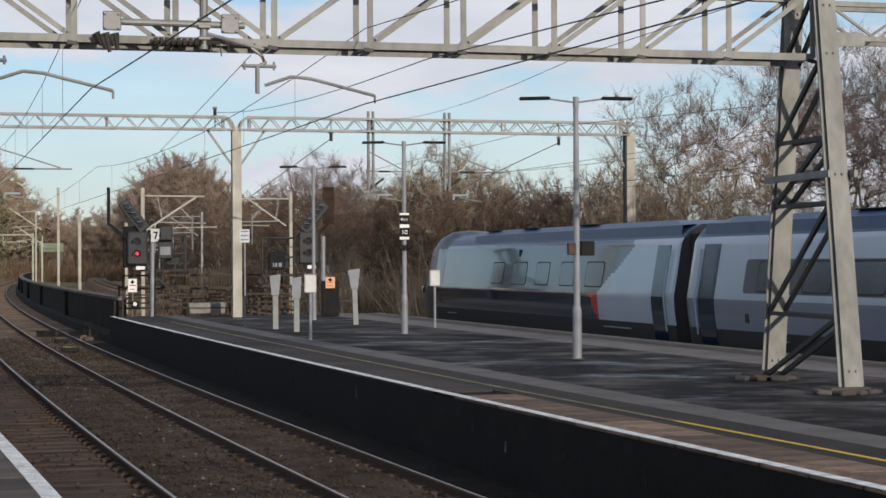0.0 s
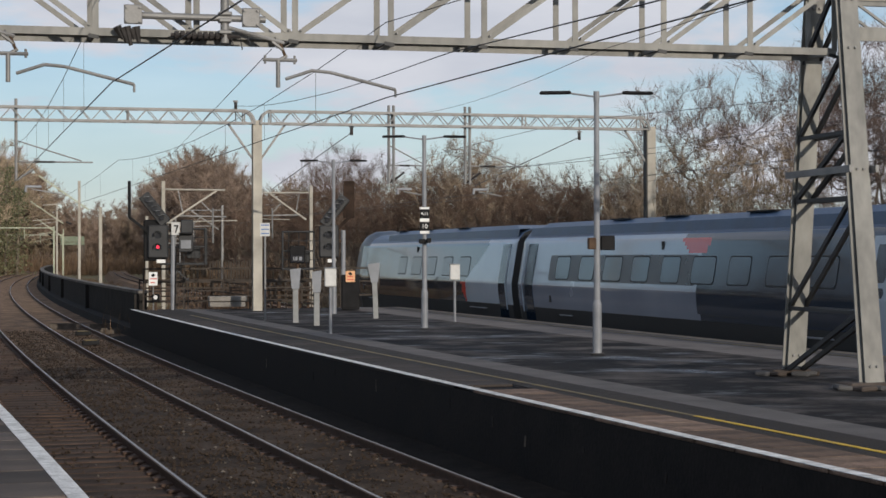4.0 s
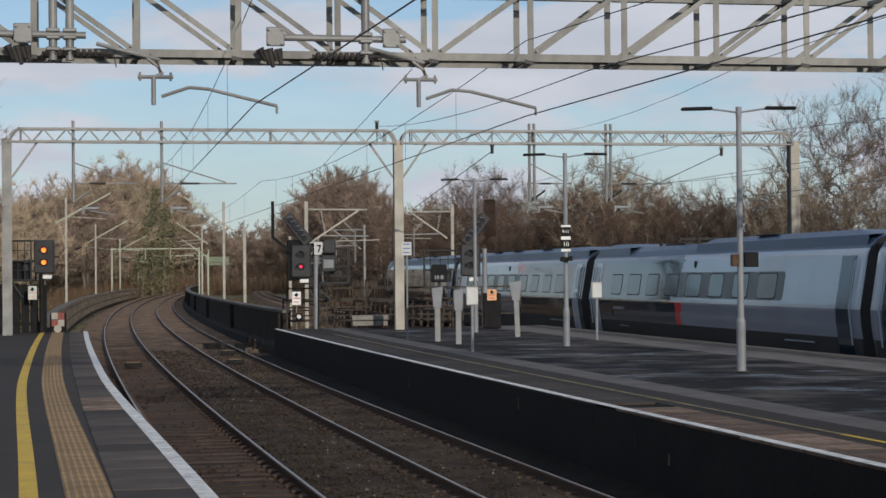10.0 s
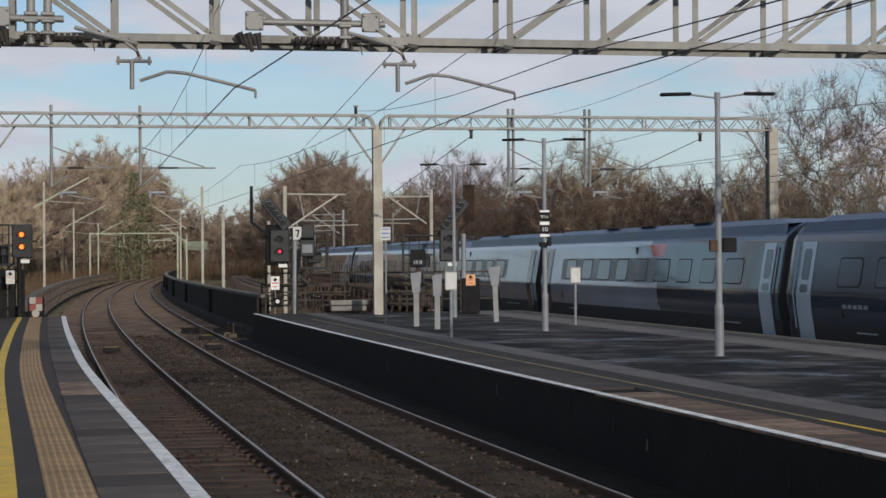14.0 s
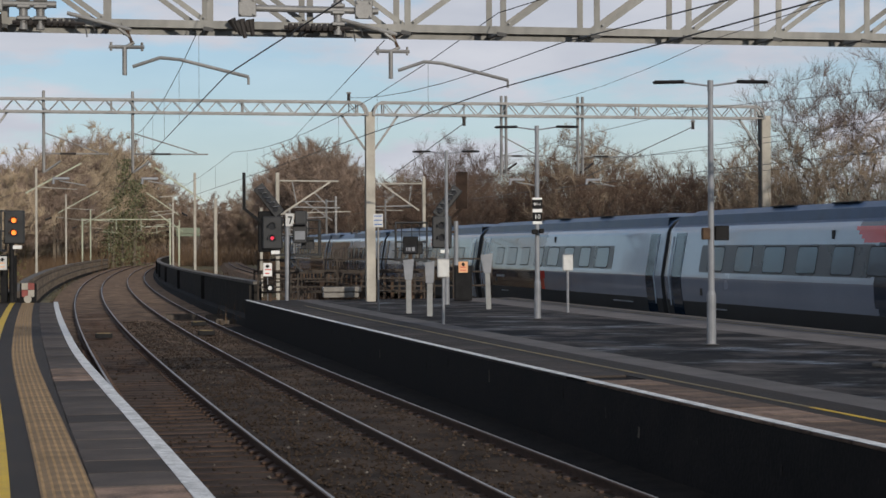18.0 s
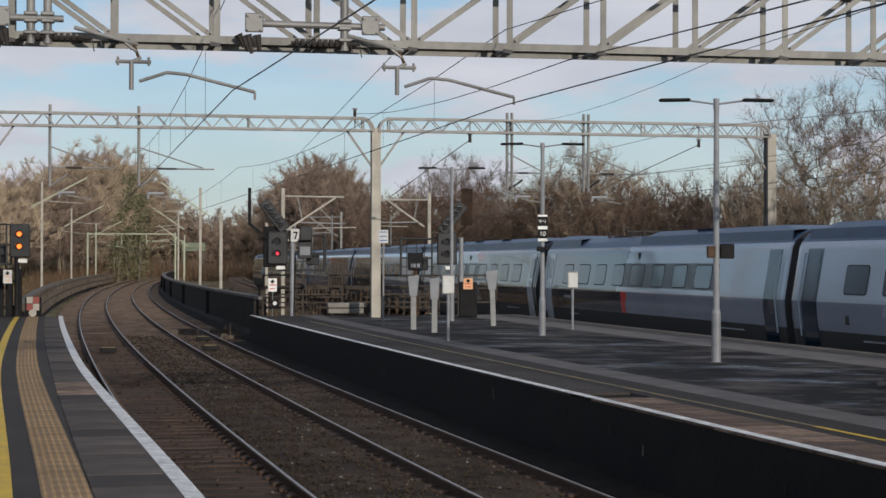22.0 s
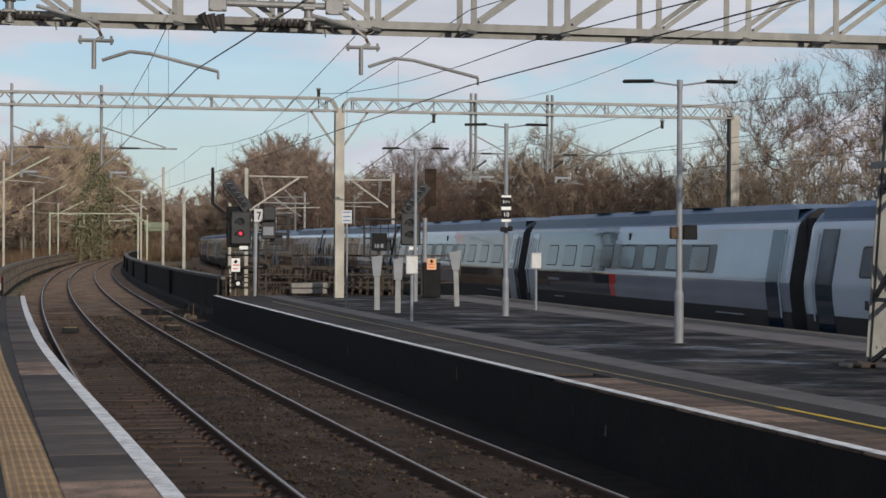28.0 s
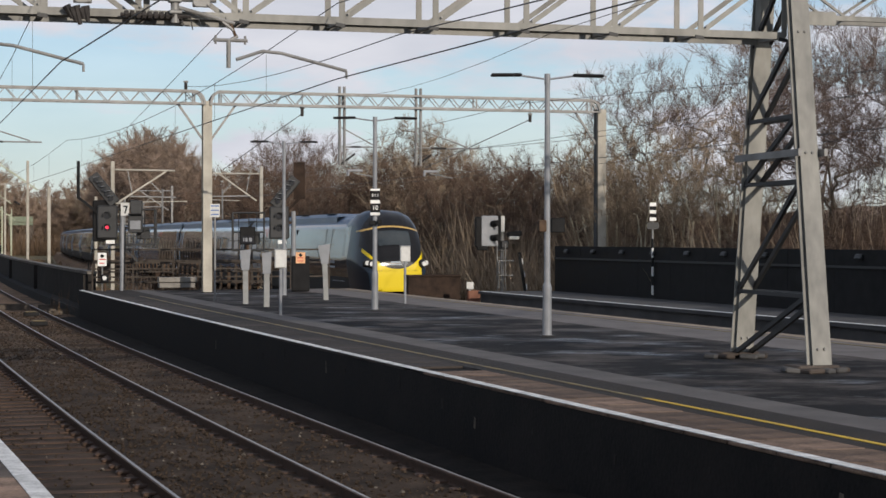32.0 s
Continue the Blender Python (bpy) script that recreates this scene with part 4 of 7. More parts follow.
def signal(name, where, lenses, label, plate=True, px=0.5):
    """Colour-light head on a post with a ladder cage. lenses: materials from the top."""
    o = thing(name, where, label, "railway signal", "colour-light signals")
    h = len(lenses) * 0.40 + 0.35
    part("post", one_rod((px, 0.1, -1.0), (px, 0.1, 2.75 if px > 0 else 2.2), 0.085, n=10), LAMP_GREY if px > 0 else BLACK, o)
    head = part("head", one_box((0, 0, ZH), (0.70, 0.16, h), bevel=0.05), SIGNAL_GREY, o, "black signal head")
    for i, mt in enumerate(lenses):
        z = ZH + h / 2 - 0.34 - i * 0.42
        part("lens_ring", disc(bmesh.new(), (0, -0.072, z), 0.135, 0.02, n=18), LENS_OFF, head)
        part("lens", disc(bmesh.new(), (0, -0.085, z), 0.085 if mt is not LIT_RED else 0.062, 0.02, n=18), mt, head)
        bm = bmesh.new()
        arc = [math.pi * k / 9 for k in range(-1, 11)]
        rings = [[bm.verts.new((r * math.cos(a), y, z + r * math.sin(a))) for a in arc] for r, y in ((0.135, -0.07), (0.135, -0.25), (0.122, -0.25), (0.122, -0.07))]
        for r0, r1 in zip(rings, rings[1:]):
            for q in range(len(arc) - 1):
                bm.faces.new((r0[q], r0[q + 1], r1[q + 1], r1[q]))
        part("hood", bm, SIGNAL_GREY, head)
    part("bracket", one_box((0.25, 0.08, ZH), (0.5, 0.06, 0.08)), RUSTY, o)
    if plate:
        part("plate", one_box((0.1, -0.02, ZH - 0.68), (0.30, 0.02, 0.12)), WHITE, o)
    return o


def cage(where, w, d, h, label):
    """Open steel maintenance cage of rails and posts."""
    o = thing("signal_cage", where, label, "railing", "signal cages")
    for x in (-w / 2, w / 2):
        for y in (-d / 2, d / 2):
            part("post", one_rod((x, y, 0), (x, y, h), 0.034, n=6), SIGNAL_GREY, o)
    for z in (0.05, h * 0.5, h):
        for y in (-d / 2, d / 2):
            part("rail", one_rod((-w / 2, y, z), (w / 2, y, z), 0.028, n=6), SIGNAL_GREY, o)
        for x in (-w / 2, w / 2):
            part("rail", one_rod((x, -d / 2, z), (x, d / 2, z), 0.02, n=6), SIGNAL_GREY, o)
    part("floor", one_box((0, 0, 0.02), (w, d, 0.04)), SIGNAL_GREY, o)
    for k in (-0.3, 0.02, 0.27):
        part("upright", one_rod((w * k, -d / 2, 0), (w * k, -d / 2, h), 0.015, n=5), SIGNAL_GREY, o)
    for z in (h * 0.27, h * 0.76):
        part("rail", one_rod((-w / 2 - 0.12, -d / 2, z), (w / 2 + 0.2, -d / 2, z), 0.015, n=5), SIGNAL_GREY, o)
    part("bracket", one_bar((-w * 0.3, 0, 0), (w * 0.1, 0, -0.55), 0.06, 0.06), SIGNAL_GREY, o)
    part("cable_box", one_box((w * 0.22, 0.05, h * 0.33), (w * 0.3, 0.2, h * 0.3), bevel=0.02), SIGNAL_GREY, o)
    return o


SL = pose(-5.60, 65.7, 0)
sig_a = signal("junction_signal", SL, [LENS_OFF, LIT_RED], "black junction signal showing red with a slanting route indicator")
feather(sig_a, -0.12, 0.0, 3.48, -38)
bm = bar(bmesh.new(), (-0.98, 0, 4.45), (-0.98, 0, 3.17), 0.14, 0.10)
bar(bm, (-0.98, 0, 3.2), (-0.25, 0, 2.62), 0.10, 0.10)
part("back_arm", bm, BLACK, sig_a, "black cranked arm")
part("indicator_box", one_box((0.95, 0.1, 2.3), (0.5, 0.25, 0.62), bevel=0.03), SIGNAL_GREY, sig_a)
part("indicator_face", one_box((0.95, -0.04, 2.26), (0.36, 0.02, 0.3), bevel=0.01), LAMP_GREY, sig_a)
plate_a = part("number_plate", one_box((0.60, -0.05, 2.80), (0.28, 0.02, 0.44)), PALE_BOX, sig_a)
part("writing", bar(one_box((0.62, -0.064, 2.90), (0.15, 0.006, 0.05)), (0.67, -0.064, 2.9), (0.60, -0.064, 2.66), 0.05, 0.006, (0, 1, 0)), LENS_OFF, plate_a)
part("indicator_box", one_box((0.98, 0.12, 2.88), (0.42, 0.22, 0.46), bevel=0.03), SIGNAL_GREY, sig_a)
part("indicator_hood", one_box((0.95, -0.14, 2.62), (0.46, 0.30, 0.03), (-12, 0, 0), 0.01), SIGNAL_GREY, sig_a)
part("back_casing", one_box((-0.12, 0.14, 2.40), (0.78, 0.16, 1.42), bevel=0.04), BLACK, sig_a)
part("cable", one_rod((0.55, 0.0, -0.6), (0.62, 0.0, 2.2), 0.02, n=6), BLACK, sig_a)
cage(pose(-4.75, 66.2, 1.55), 1.5, 0.8, 1.25, "rusty open cage behind the junction signal")
warning_a = sign_board("warning_plate", pose(-5.75, 65.4, 1.08), 0.30, 0.46, WHITE, RED, "white and red warning plate below the signal", 3, 2)
part("post", one_rod((0.0, 0.02, -1.1), (0.0, 0.02, 0.2), 0.02, n=6), STEEL, warning_a)
ground_signal = thing("ground_signal", pose(-5.65, 65.3, 0), "small position light signal with a white lens", "railway signal")
part("body", one_box((0, 0, 0.42), (0.24, 0.2, 0.28), bevel=0.03), BLACK, ground_signal)
part("lens", disc(bmesh.new(), (0, -0.1, 0.45), 0.07, 0.02), WHITE, ground_signal)
part("post", one_rod((0, 0, -1.0), (0, 0, 0.3), 0.04, n=8), RUSTY, ground_signal)

SR = pose(0.28, 66.6, 0)
sig_b = signal("junction_signal", SR, [LENS_OFF, LENS_OFF], "black junction signal, unlit, with a slanting route indicator")
feather(sig_b, 0.2, 0.0, 3.42, 38)
bm = one_box((0.70, 0.1, 3.83), (0.40, 0.04, 1.30), bevel=0.01)
bar(bm, (0.7, 0, 3.2), (0.3, 0, 2.8), 0.10, 0.10)
part("back_arm", bm, SOOT_BRICK, sig_b, "tall dark backing board")
cage(pose(-0.8, 66.9, 1.35), 1.1, 0.8, 1.35, "rusty open cage beside the junction signal")
indicator = thing("stencil_indicator", pose(-0.82, 66.4, 1.4), "dark stencil indicator box in the cage", "railway signal")
part("box", one_box((0, 0, 0.5), (0.55, 0.25, 0.62), bevel=0.03), BLACK, indicator)
part("face", one_box((0, -0.13, 0.35), (0.44, 0.02, 0.26), bevel=0.01), LENS_OFF, indicator)
for k, w in ((-0.13, 0.04), (-0.04, 0.08), (0.10, 0.10)):
    part("writing", one_box((k, -0.145, 0.36), (w, 0.008, 0.13)), LAMP_GREY, indicator)
part("leg", one_rod((0, 0, -2.4), (0, 0, 0.3), 0.06, n=8), RUSTY, indicator)
sign_board("warning_plate", pose(1.0, 65.0, 1.14), 0.32, 0.38, ORANGE, RED, "orange warning plate on a dark post", 3, 3)
warning_post = thing("relay_cupboard", pose(1.0, 65.3, 0), "dark relay cupboard at the platform end", "cupboard")
part("body", one_box((0, 0, 0.6), (0.62, 0.5, 1.2), bevel=0.02), BLACK, warning_post)
part("door", one_box((-0.02, -0.262, 0.6), (0.5, 0.02, 1.05), bevel=0.01), BLACK, warning_post)

SO = pose(-14.28, 64.6, 0)
sig_c = signal("platform_signal", SO, [LIT_AMBER, LIT_AMBER], "black platform-end signal showing two yellow lights", px=-0.12)
for ch in list(sig_c.children):
    ch.location.z += 0.22
    ch.location.x -= 0.02
cage(pose(-15.22, 64.9, 1.75), 0.95, 0.7, 1.4, "rusty open cage behind the platform signal")
location_box = thing("signal_equipment_box", pose(-15.25, 64.9, 1.79), "black equipment boxes on the signal staging", "equipment box")
part("box", one_box((-0.12, 0, 0.34), (0.52, 0.4, 0.62), bevel=0.02), BLACK, location_box)
part("box", one_box((0.28, 0.02, 0.18), (0.24, 0.34, 0.34), bevel=0.02), BLACK, location_box)
part("lid", one_box((-0.12, -0.02, 0.67), (0.60, 0.46, 0.03), bevel=0.01), SIGNAL_GREY, location_box)
sign_board("warning_plate", pose(-14.66, 64.35, 1.36), 0.30, 0.46, PALE_BOX, ORANGE, "white and red warning plate under the platform signal", 3, 4)
marker = thing("end_marker", pose(-13.85, 64.6, 0), "small red and white chequered marker at the platform end", "marker")
for i in range(2):
    for j in range(2):
        part("square", one_box((-0.11 + i * 0.22, 0, 0.32 + j * 0.24), (0.21, 0.05, 0.23), bevel=0.004), CONCRETE if (i + j) % 2 else FADED_RED, marker)
part("disc", disc(bmesh.new(), (0, -0.03, 0.12), 0.13, 0.03, n=18), CONCRETE, marker)
part("frame", one_box((0, 0.05, 0.33), (0.56, 0.05, 0.66), bevel=0.01), BLACK, marker)

sig_d = thing("lineside_signal", pose(8.74, 71.5, 0), "rear of a grey signal with a ladder beyond the platform", "railway signal")
part("post", one_rod((0.02, 0.1, -1.2), (0.02, 0.1, 2.6), 0.07, n=8), STEEL, sig_d)
panel = part("head", one_box((-0.47, 0, 2.09), (0.66, 0.10, 1.17), bevel=0.03), LAMP_GREY, sig_d, "grey signal face")
for z in (2.36, 1.82):
    part("hood", rod(bmesh.new(), (-0.36, -0.04, z), (-0.16, -0.30, z + 0.05), 0.13, 0.10, 10), BLACK, panel)
    part("hood", rod(bmesh.new(), (-0.30, -0.30, z + 0.08), (-0.14, -0.36, z - 0.12), 0.05, 0.03, 6), BLACK, panel)
part("side_casing", one_box((-0.90, 0.10, 2.05), (0.24, 0.34, 1.16), bevel=0.04), BLACK, sig_d)
part("foot_casing", one_box((-0.75, 0.05, 1.44), (0.40, 0.26, 0.16), bevel=0.03), BLACK, sig_d)
part("back_strip", one_box((-0.10, 0.02, 2.0), (0.10, 0.12, 1.35), bevel=0.02), BLACK, sig_d)
part("number_plate", one_box((0.03, -0.06, 2.36), (0.13, 0.02, 0.60)), PALE_BOX, sig_d)
lamp_d = part("side_lamp", one_box((0.48, 0, 1.98), (0.56, 0.24, 0.20), (0, -6, 0), 0.04), BLACK, sig_d)
part("lens", one_box((0.46, -0.10, 1.83), (0.38, 0.10, 0.12), bevel=0.02), PALE_BOX, lamp_d)
part("junction_box", one_box((0.1, -0.04, 1.58), (0.28, 0.2, 0.3), bevel=0.04), SIGNAL_GREY, sig_d)
for z in (0.96, 0.41):
    part("hand_rail", rod(rod(bmesh.new(), (-0.15, -0.25, z), (0.42, -0.25, z), 0.025, n=6), (-0.15, -0.25, z), (-0.15, -0.25, z - 0.5), 0.025, n=6), STEEL, sig_d)
for s2 in (-0.2, 0.12):
    part("ladder_rail", one_rod((s2, -0.15, -1.0), (s2, -0.15, 1.6), 0.02, n=6), STEEL, sig_d)
for i in range(8):
    part("rung", one_rod((-0.2, -0.15, -0.6 + i * 0.28), (0.12, -0.15, -0.6 + i * 0.28), 0.014, n=5), STEEL, sig_d)
stay = part("stay", one_bar((0.66, 0, 1.28), (0.92, 0, -0.4), 0.17, 0.10, (1, 0, 0)), BLACK, sig_d)
for k in range(3):
    part("band", one_bar((0.76 + k * 0.075, -0.06, 1.05 - k * 0.48), (0.79 + k * 0.075, -0.06, 0.83 - k * 0.48), 0.02, 0.07, (1, 0, 0)), PALE_BOX, stay)

# ---- railings and clutter at the end of the island ----


FENCE_BROWN = mat("weathered_brown_fence", (0.028, 0.023, 0.019), (0.085, 0.071, 0.060), 3.0, 0.85, 0.0, 0.3, spec=0.15)


def railing(p0, p1, y, h, label, n, bars_z):
    o = thing("railing", Matrix(), label, "railing", "railings at the platform end")
    for i in range(n + 1):
        p = p0 + (p1 - p0) * i / n
        part("post", one_bar(at(p, y, -0.7), at(p, y, h), 0.07, 0.06), FENCE_BROWN, o)
    for z in bars_z:
        part("rail", one_bar(at(p0, y, z), at(p1, y, z), 0.05, 0.06), FENCE_BROWN, o)
    return o


railing(8.4, 17.0, 66.3, 1.42, "rusty steel railing across the island platform end", 6, (0.42, 0.93, 1.40))
railing(8.6, 15.5, 69.5, 1.0, "rusty steel railing beside the track", 5, (0.15, 0.55, 0.95))
railing(9.2, 15.8, 73.0, 0.95, "dark timber railing beyond the platform end", 4, (0.1, 0.6, 0.92))
for i in range(9):
    y0, y1 = 74 + i * 9, 82.6 + i * 9
    o = thing("railing", Matrix(), "rusty post and rail fence beside the far line", "railing", "lineside fence panels")
    for k in range(6):
        y = y0 + (y1 - y0) * k / 5
        part("post", one_bar(at(16.2, y, -1.2), at(16.2, y, 0.55), 0.09, 0.09), RUSTY, o)
    for z in (-0.1, 0.45):
        part("rail", one_bar(at(16.2, y0, z), at(16.2, y1, z), 0.05, 0.09), RUSTY, o)
COPING_PALE = mat("weathered_trough_concrete", (0.12, 0.112, 0.10), (0.28, 0.262, 0.235), 3.0, 0.85, 0.0, 0.3)
trough = thing("concrete_trough", pose(-3.3, 66.75, 0.40, 0, 0, 10), "stack of pale concrete cable troughs", "concrete block")
for i, (z, w) in enumerate(((0.16, 1.25), (0.36, 1.35))):
    part("trough", one_box((0.03 * i, 0, z - 0.4), (w, 0.5, 0.17), bevel=0.02), COPING_PALE, trough)
part("support", one_box((0, 0, -1.1), (1.0, 0.45, 1.3)), SOOT_BRICK, trough)

# ---- parapets along the viaduct ----


COPING_GREY = mat("weathered_grey_coping", (0.07, 0.064, 0.058), (0.19, 0.175, 0.155), 1.5, 0.85, 0.0, 0.4, where="World", spec=0.15)


def parapet(name, p, y0, y1, z0, z1, label, d=2.4):
    o = thing(name, Matrix(), label, "parapet", kind="structure")
    ys = steps(y0, y1, d)
    part("wall", ribbon(bmesh.new(), [(p, z0), (p + 0.3, z0), (p + 0.3, z1 - 0.1), (p, z1 - 0.1)], steps(y0, y1, 3.0), True), PARAPET, o)
    part("coping", ribbon(bmesh.new(), [(p - 0.06, z1 - 0.1), (p + 0.36, z1 - 0.1), (p + 0.36, z1), (p - 0.06, z1)], steps(y0, y1, 3.0), True), COPING_GREY, o)
    return o, ys


par, ys = parapet("parapet_wall_right", 8.3, 67.0, 330.0, -1.3, 0.62, "long blackened parapet wall curving beside the track")
for y in ys[::10][:9]:
    part("pilaster", one_bar(at(8.24, y, -1.2), at(8.24, y, 0.5), 0.1, 0.18), PARAPET, par)
part("plinth", ribbon(bmesh.new(), [(7.85, -1.3), (8.28, -1.3), (8.28, -0.62), (7.95, -0.7)], steps(66, 330, 3.0), True), WALL_DARK, par)
par, ys = parapet("parapet_fence_left", -0.35, 66.5, 285.0, -1.3, 0.35, "low dark panelled parapet curving beside the track")
for y in ys:
    part("panel_post", one_bar(at(0.0, y, -1.0), at(0.0, y, 0.36), 0.14, 0.12), WEATHERED, par)
part("rail", ribbon(bmesh.new(), [(-0.02, 0.1), (0.04, 0.1), (0.04, 0.2), (-0.02, 0.2)], steps(66.5, 285, 3.0), True), WEATHERED, par)
part("rail", ribbon(bmesh.new(), [(-0.02, -0.5), (0.04, -0.5), (0.04, -0.4), (-0.02, -0.4)], steps(66.5, 285, 3.0), True), SIGNAL_GREY, par)
end_fence = thing("end_fence", Matrix(), "black slatted fence across the end of the outer platform", "fence")
for i in range(16):
    part("slat", one_bar(at(-0.16 - i * 0.3, 65.2, -0.9), at(-0.16 - i * 0.3, 65.2, 1.62 + 0.03 * (i % 2)), 0.26, 0.04, (0, 1, 0)), BLACK, end_fence)
part("rail", one_bar(at(-0.05, 65.25, 1.2), at(-4.8, 65.25, 1.2), 0.05, 0.08), BLACK, end_fence)
part("rail", one_bar(at(-0.05, 65.25, 0.3), at(-4.8, 65.25, 0.3), 0.05, 0.08), BLACK, end_fence)
sign_board("notice_board", pose(-16.35, 64.0, 2.0), 0.7, 0.8, WHITE, BLACK, "black and white notice on the end fence", 4, 6)

# Boards and boxes beside the running lines at the platform end.
for p0, p1, y, z, w in ((7.15, 8.25, 70.2, -0.93, 0.26), (7.15, 8.2, 69.4, -0.96, 0.24), (7.15, 8.2, 74.5, -0.92, 0.28), (5.65, 6.85, 75.0, -0.94, 0.30), (5.65, 6.85, 75.8, -0.94, 0.30)):
    b = thing("crossing_board", Matrix(), "weathered pale timber board lying beside the rail", "board", "boards by the track")
    part("board", one_bar(at(p0, y, z), at(p1, y, z + 0.01), 0.06, w * 0.7, (0, 0, 1)), WEATHERED, b)
for p, y in ((6.45, 68.6), (6.1, 61.0), (2.75, 60.0)):
    b = thing("track_box", Matrix.Translation(at(p, y, -1.0)) @ pose(0, 0, 0, 0, 0, turn(y)), "small dark track equipment box between the rails", "equipment box", "boxes between the rails")
    part("body", one_box((0, 0, 0.05), (0.55, 0.32, 0.14), bevel=0.015), BLACK, b)
    part("lid", one_box((0, 0, 0.13), (0.42, 0.26, 0.02), bevel=0.004), PALE_YELLOW, b, "faded yellow lid")
palisade = thing("palisade_fence", Matrix(), "weathered grey palisade fence beyond the platform end", "fence")
for i in range(20):
    q = at(16.0 + i * 0.15, 105, 0.0)
    part("pale", one_bar(q, q + Vector((0, 0, 1.58 + 0.06 * (i % 2))), 0.07, 0.02, (0, 1, 0)), FENCE_BROWN, palisade)
part("plinth", one_bar(at(15.7, 105.1, -0.6), at(19.3, 105.1, -0.6), 0.3, 1.3), SOOT_BRICK, palisade)
for z in (0.25, 1.2):
    part("rail", one_bar(at(15.9, 105.05, z), at(19.1, 105.05, z), 0.04, 0.05), WEATHERED, palisade)
shrub = thing("ivy_shrub", Matrix.Translation(at(-1.6, 70, -1.3)), "yellow-green shrub leaning over the parapet", "shrub")
r = random.Random(31)
verts, faces = [], []
for i in range(16):
    a, q = r.uniform(0, 6.28), Vector((r.gauss(0, 0.5), r.gauss(0, 1.6), 0))
    tip = q + Vector((math.cos(a) * 0.5, math.sin(a) * 0.7, r.uniform(1.6, 3.3)))
    part("stem", one_rod(q, tip, 0.025, 0.008, 5), BARK, shrub)
    for k in range(95):
        c = q.lerp(tip, r.uniform(0.15, 1.0)) + Vector((r.gauss(0, 0.24), r.gauss(0, 0.28), r.gauss(0, 0.16)))
        u, w = Vector((r.gauss(0, 1), r.gauss(0, 1), r.gauss(0, 1))).normalized() * 0.06, Vector((r.gauss(0, 1), r.gauss(0, 1), r.gauss(0, 1))).normalized() * 0.06
        n = len(verts)
        verts += [tuple(c - u), tuple(c + w), tuple(c + u), tuple(c - w)]
        faces.append((n, n + 1, n + 2, n + 3))
leaf_me = bpy.data.meshes.new("leaves")
leaf_me.from_pydata(verts, [], faces)
leaf_me.materials.append(mat("yellow_green_leaves", (0.07, 0.07, 0.025), (0.22, 0.19, 0.08), 2.0, 0.8, 0.0, 0.0, spec=0.2))
leaves = new("leaves", leaf_me)
leaves.parent = shrub

# Hoarding behind the opposite platform.
HOARD_END = 59.9
hoarding = thing("hoarding", Matrix(), "black solid panel fence behind the opposite platform", "fence")
for y in steps(-30, HOARD_END - 2.45, 2.45):
    part("panel", ribbon(bmesh.new(), [(23.45, 0.0), (23.52, 0.0), (23.52, 1.55), (23.45, 1.55)], [y, y + 1.2, y + 2.42], True), BLACK, hoarding)
    part("fixing", one_box(at(23.40, y + 1.2, 1.38), (0.08, 0.3, 0.14), (0, 25, turn(y)), 0.02), SIGNAL_GREY, hoarding)
part("rail", ribbon(bmesh.new(), [(23.40, 1.1), (23.45, 1.1), (23.45, 1.16), (23.40, 1.16)], steps(-30, HOARD_END - 0.03, 3), True), SIGNAL_GREY, hoarding)
stripe_post = thing("striped_post", pose(11.42, 56.1, 0.12), "black and white striped marker post with small plates", "marker post")
for i in range(6):
    part("band", one_rod((0, 0, i * 0.28), (0, 0, i * 0.28 + 0.28), 0.035, n=8), BLACK if i % 2 else WHITE, stripe_post)
part("post", one_rod((0, 0, 1.68), (0, 0, 2.3), 0.03, n=8), STEEL, stripe_post)
for z, dark in ((2.72, False), (2.60, True), (2.50, False), (2.38, True), (2.28, False)):
    part("plate", one_box((0, -0.04, z), (0.2, 0.02, 0.11)), BLACK if dark else WHITE, stripe_post)
part("plate", one_box((0, -0.04, 2.08), (0.36, 0.02, 0.2)), SIGNAL_GREY, stripe_post)
opp_ramp = thing("brick_pier", Matrix.Translation(at(20.9, 61.4, 0)), "low brick pier with a white plate at the platform end", "brick pier")
part("pier", one_box((0.1, 0, -0.55), (0.42, 0.5, 1.1), bevel=0.02), BRICK, opp_ramp)
part("plate", one_box((-0.05, -0.26, 0.18), (0.24, 0.02, 0.24)), PALE_BOX, opp_ramp)
part("plate_post", one_box((-0.05, -0.2, -0.2), (0.06, 0.06, 0.9)), STEEL, opp_ramp)
dark_wall = thing("retaining_wall", Matrix.Translation(at(21.0, 62.6, 0)) @ pose(0, 0, 0, 0, 0, 8), "low dark brick retaining wall beyond the platform end", "wall")
part("wall", one_box((-1.0, 0.4, -0.5), (1.9, 0.4, 1.9), bevel=0.02), SOOT_BRICK, dark_wall)
part("coping", one_box((-1.0, 0.4, 0.48), (2.0, 0.5, 0.08), bevel=0.02), SOOT_BRICK, dark_wall)

# ---- masts along the far line ----


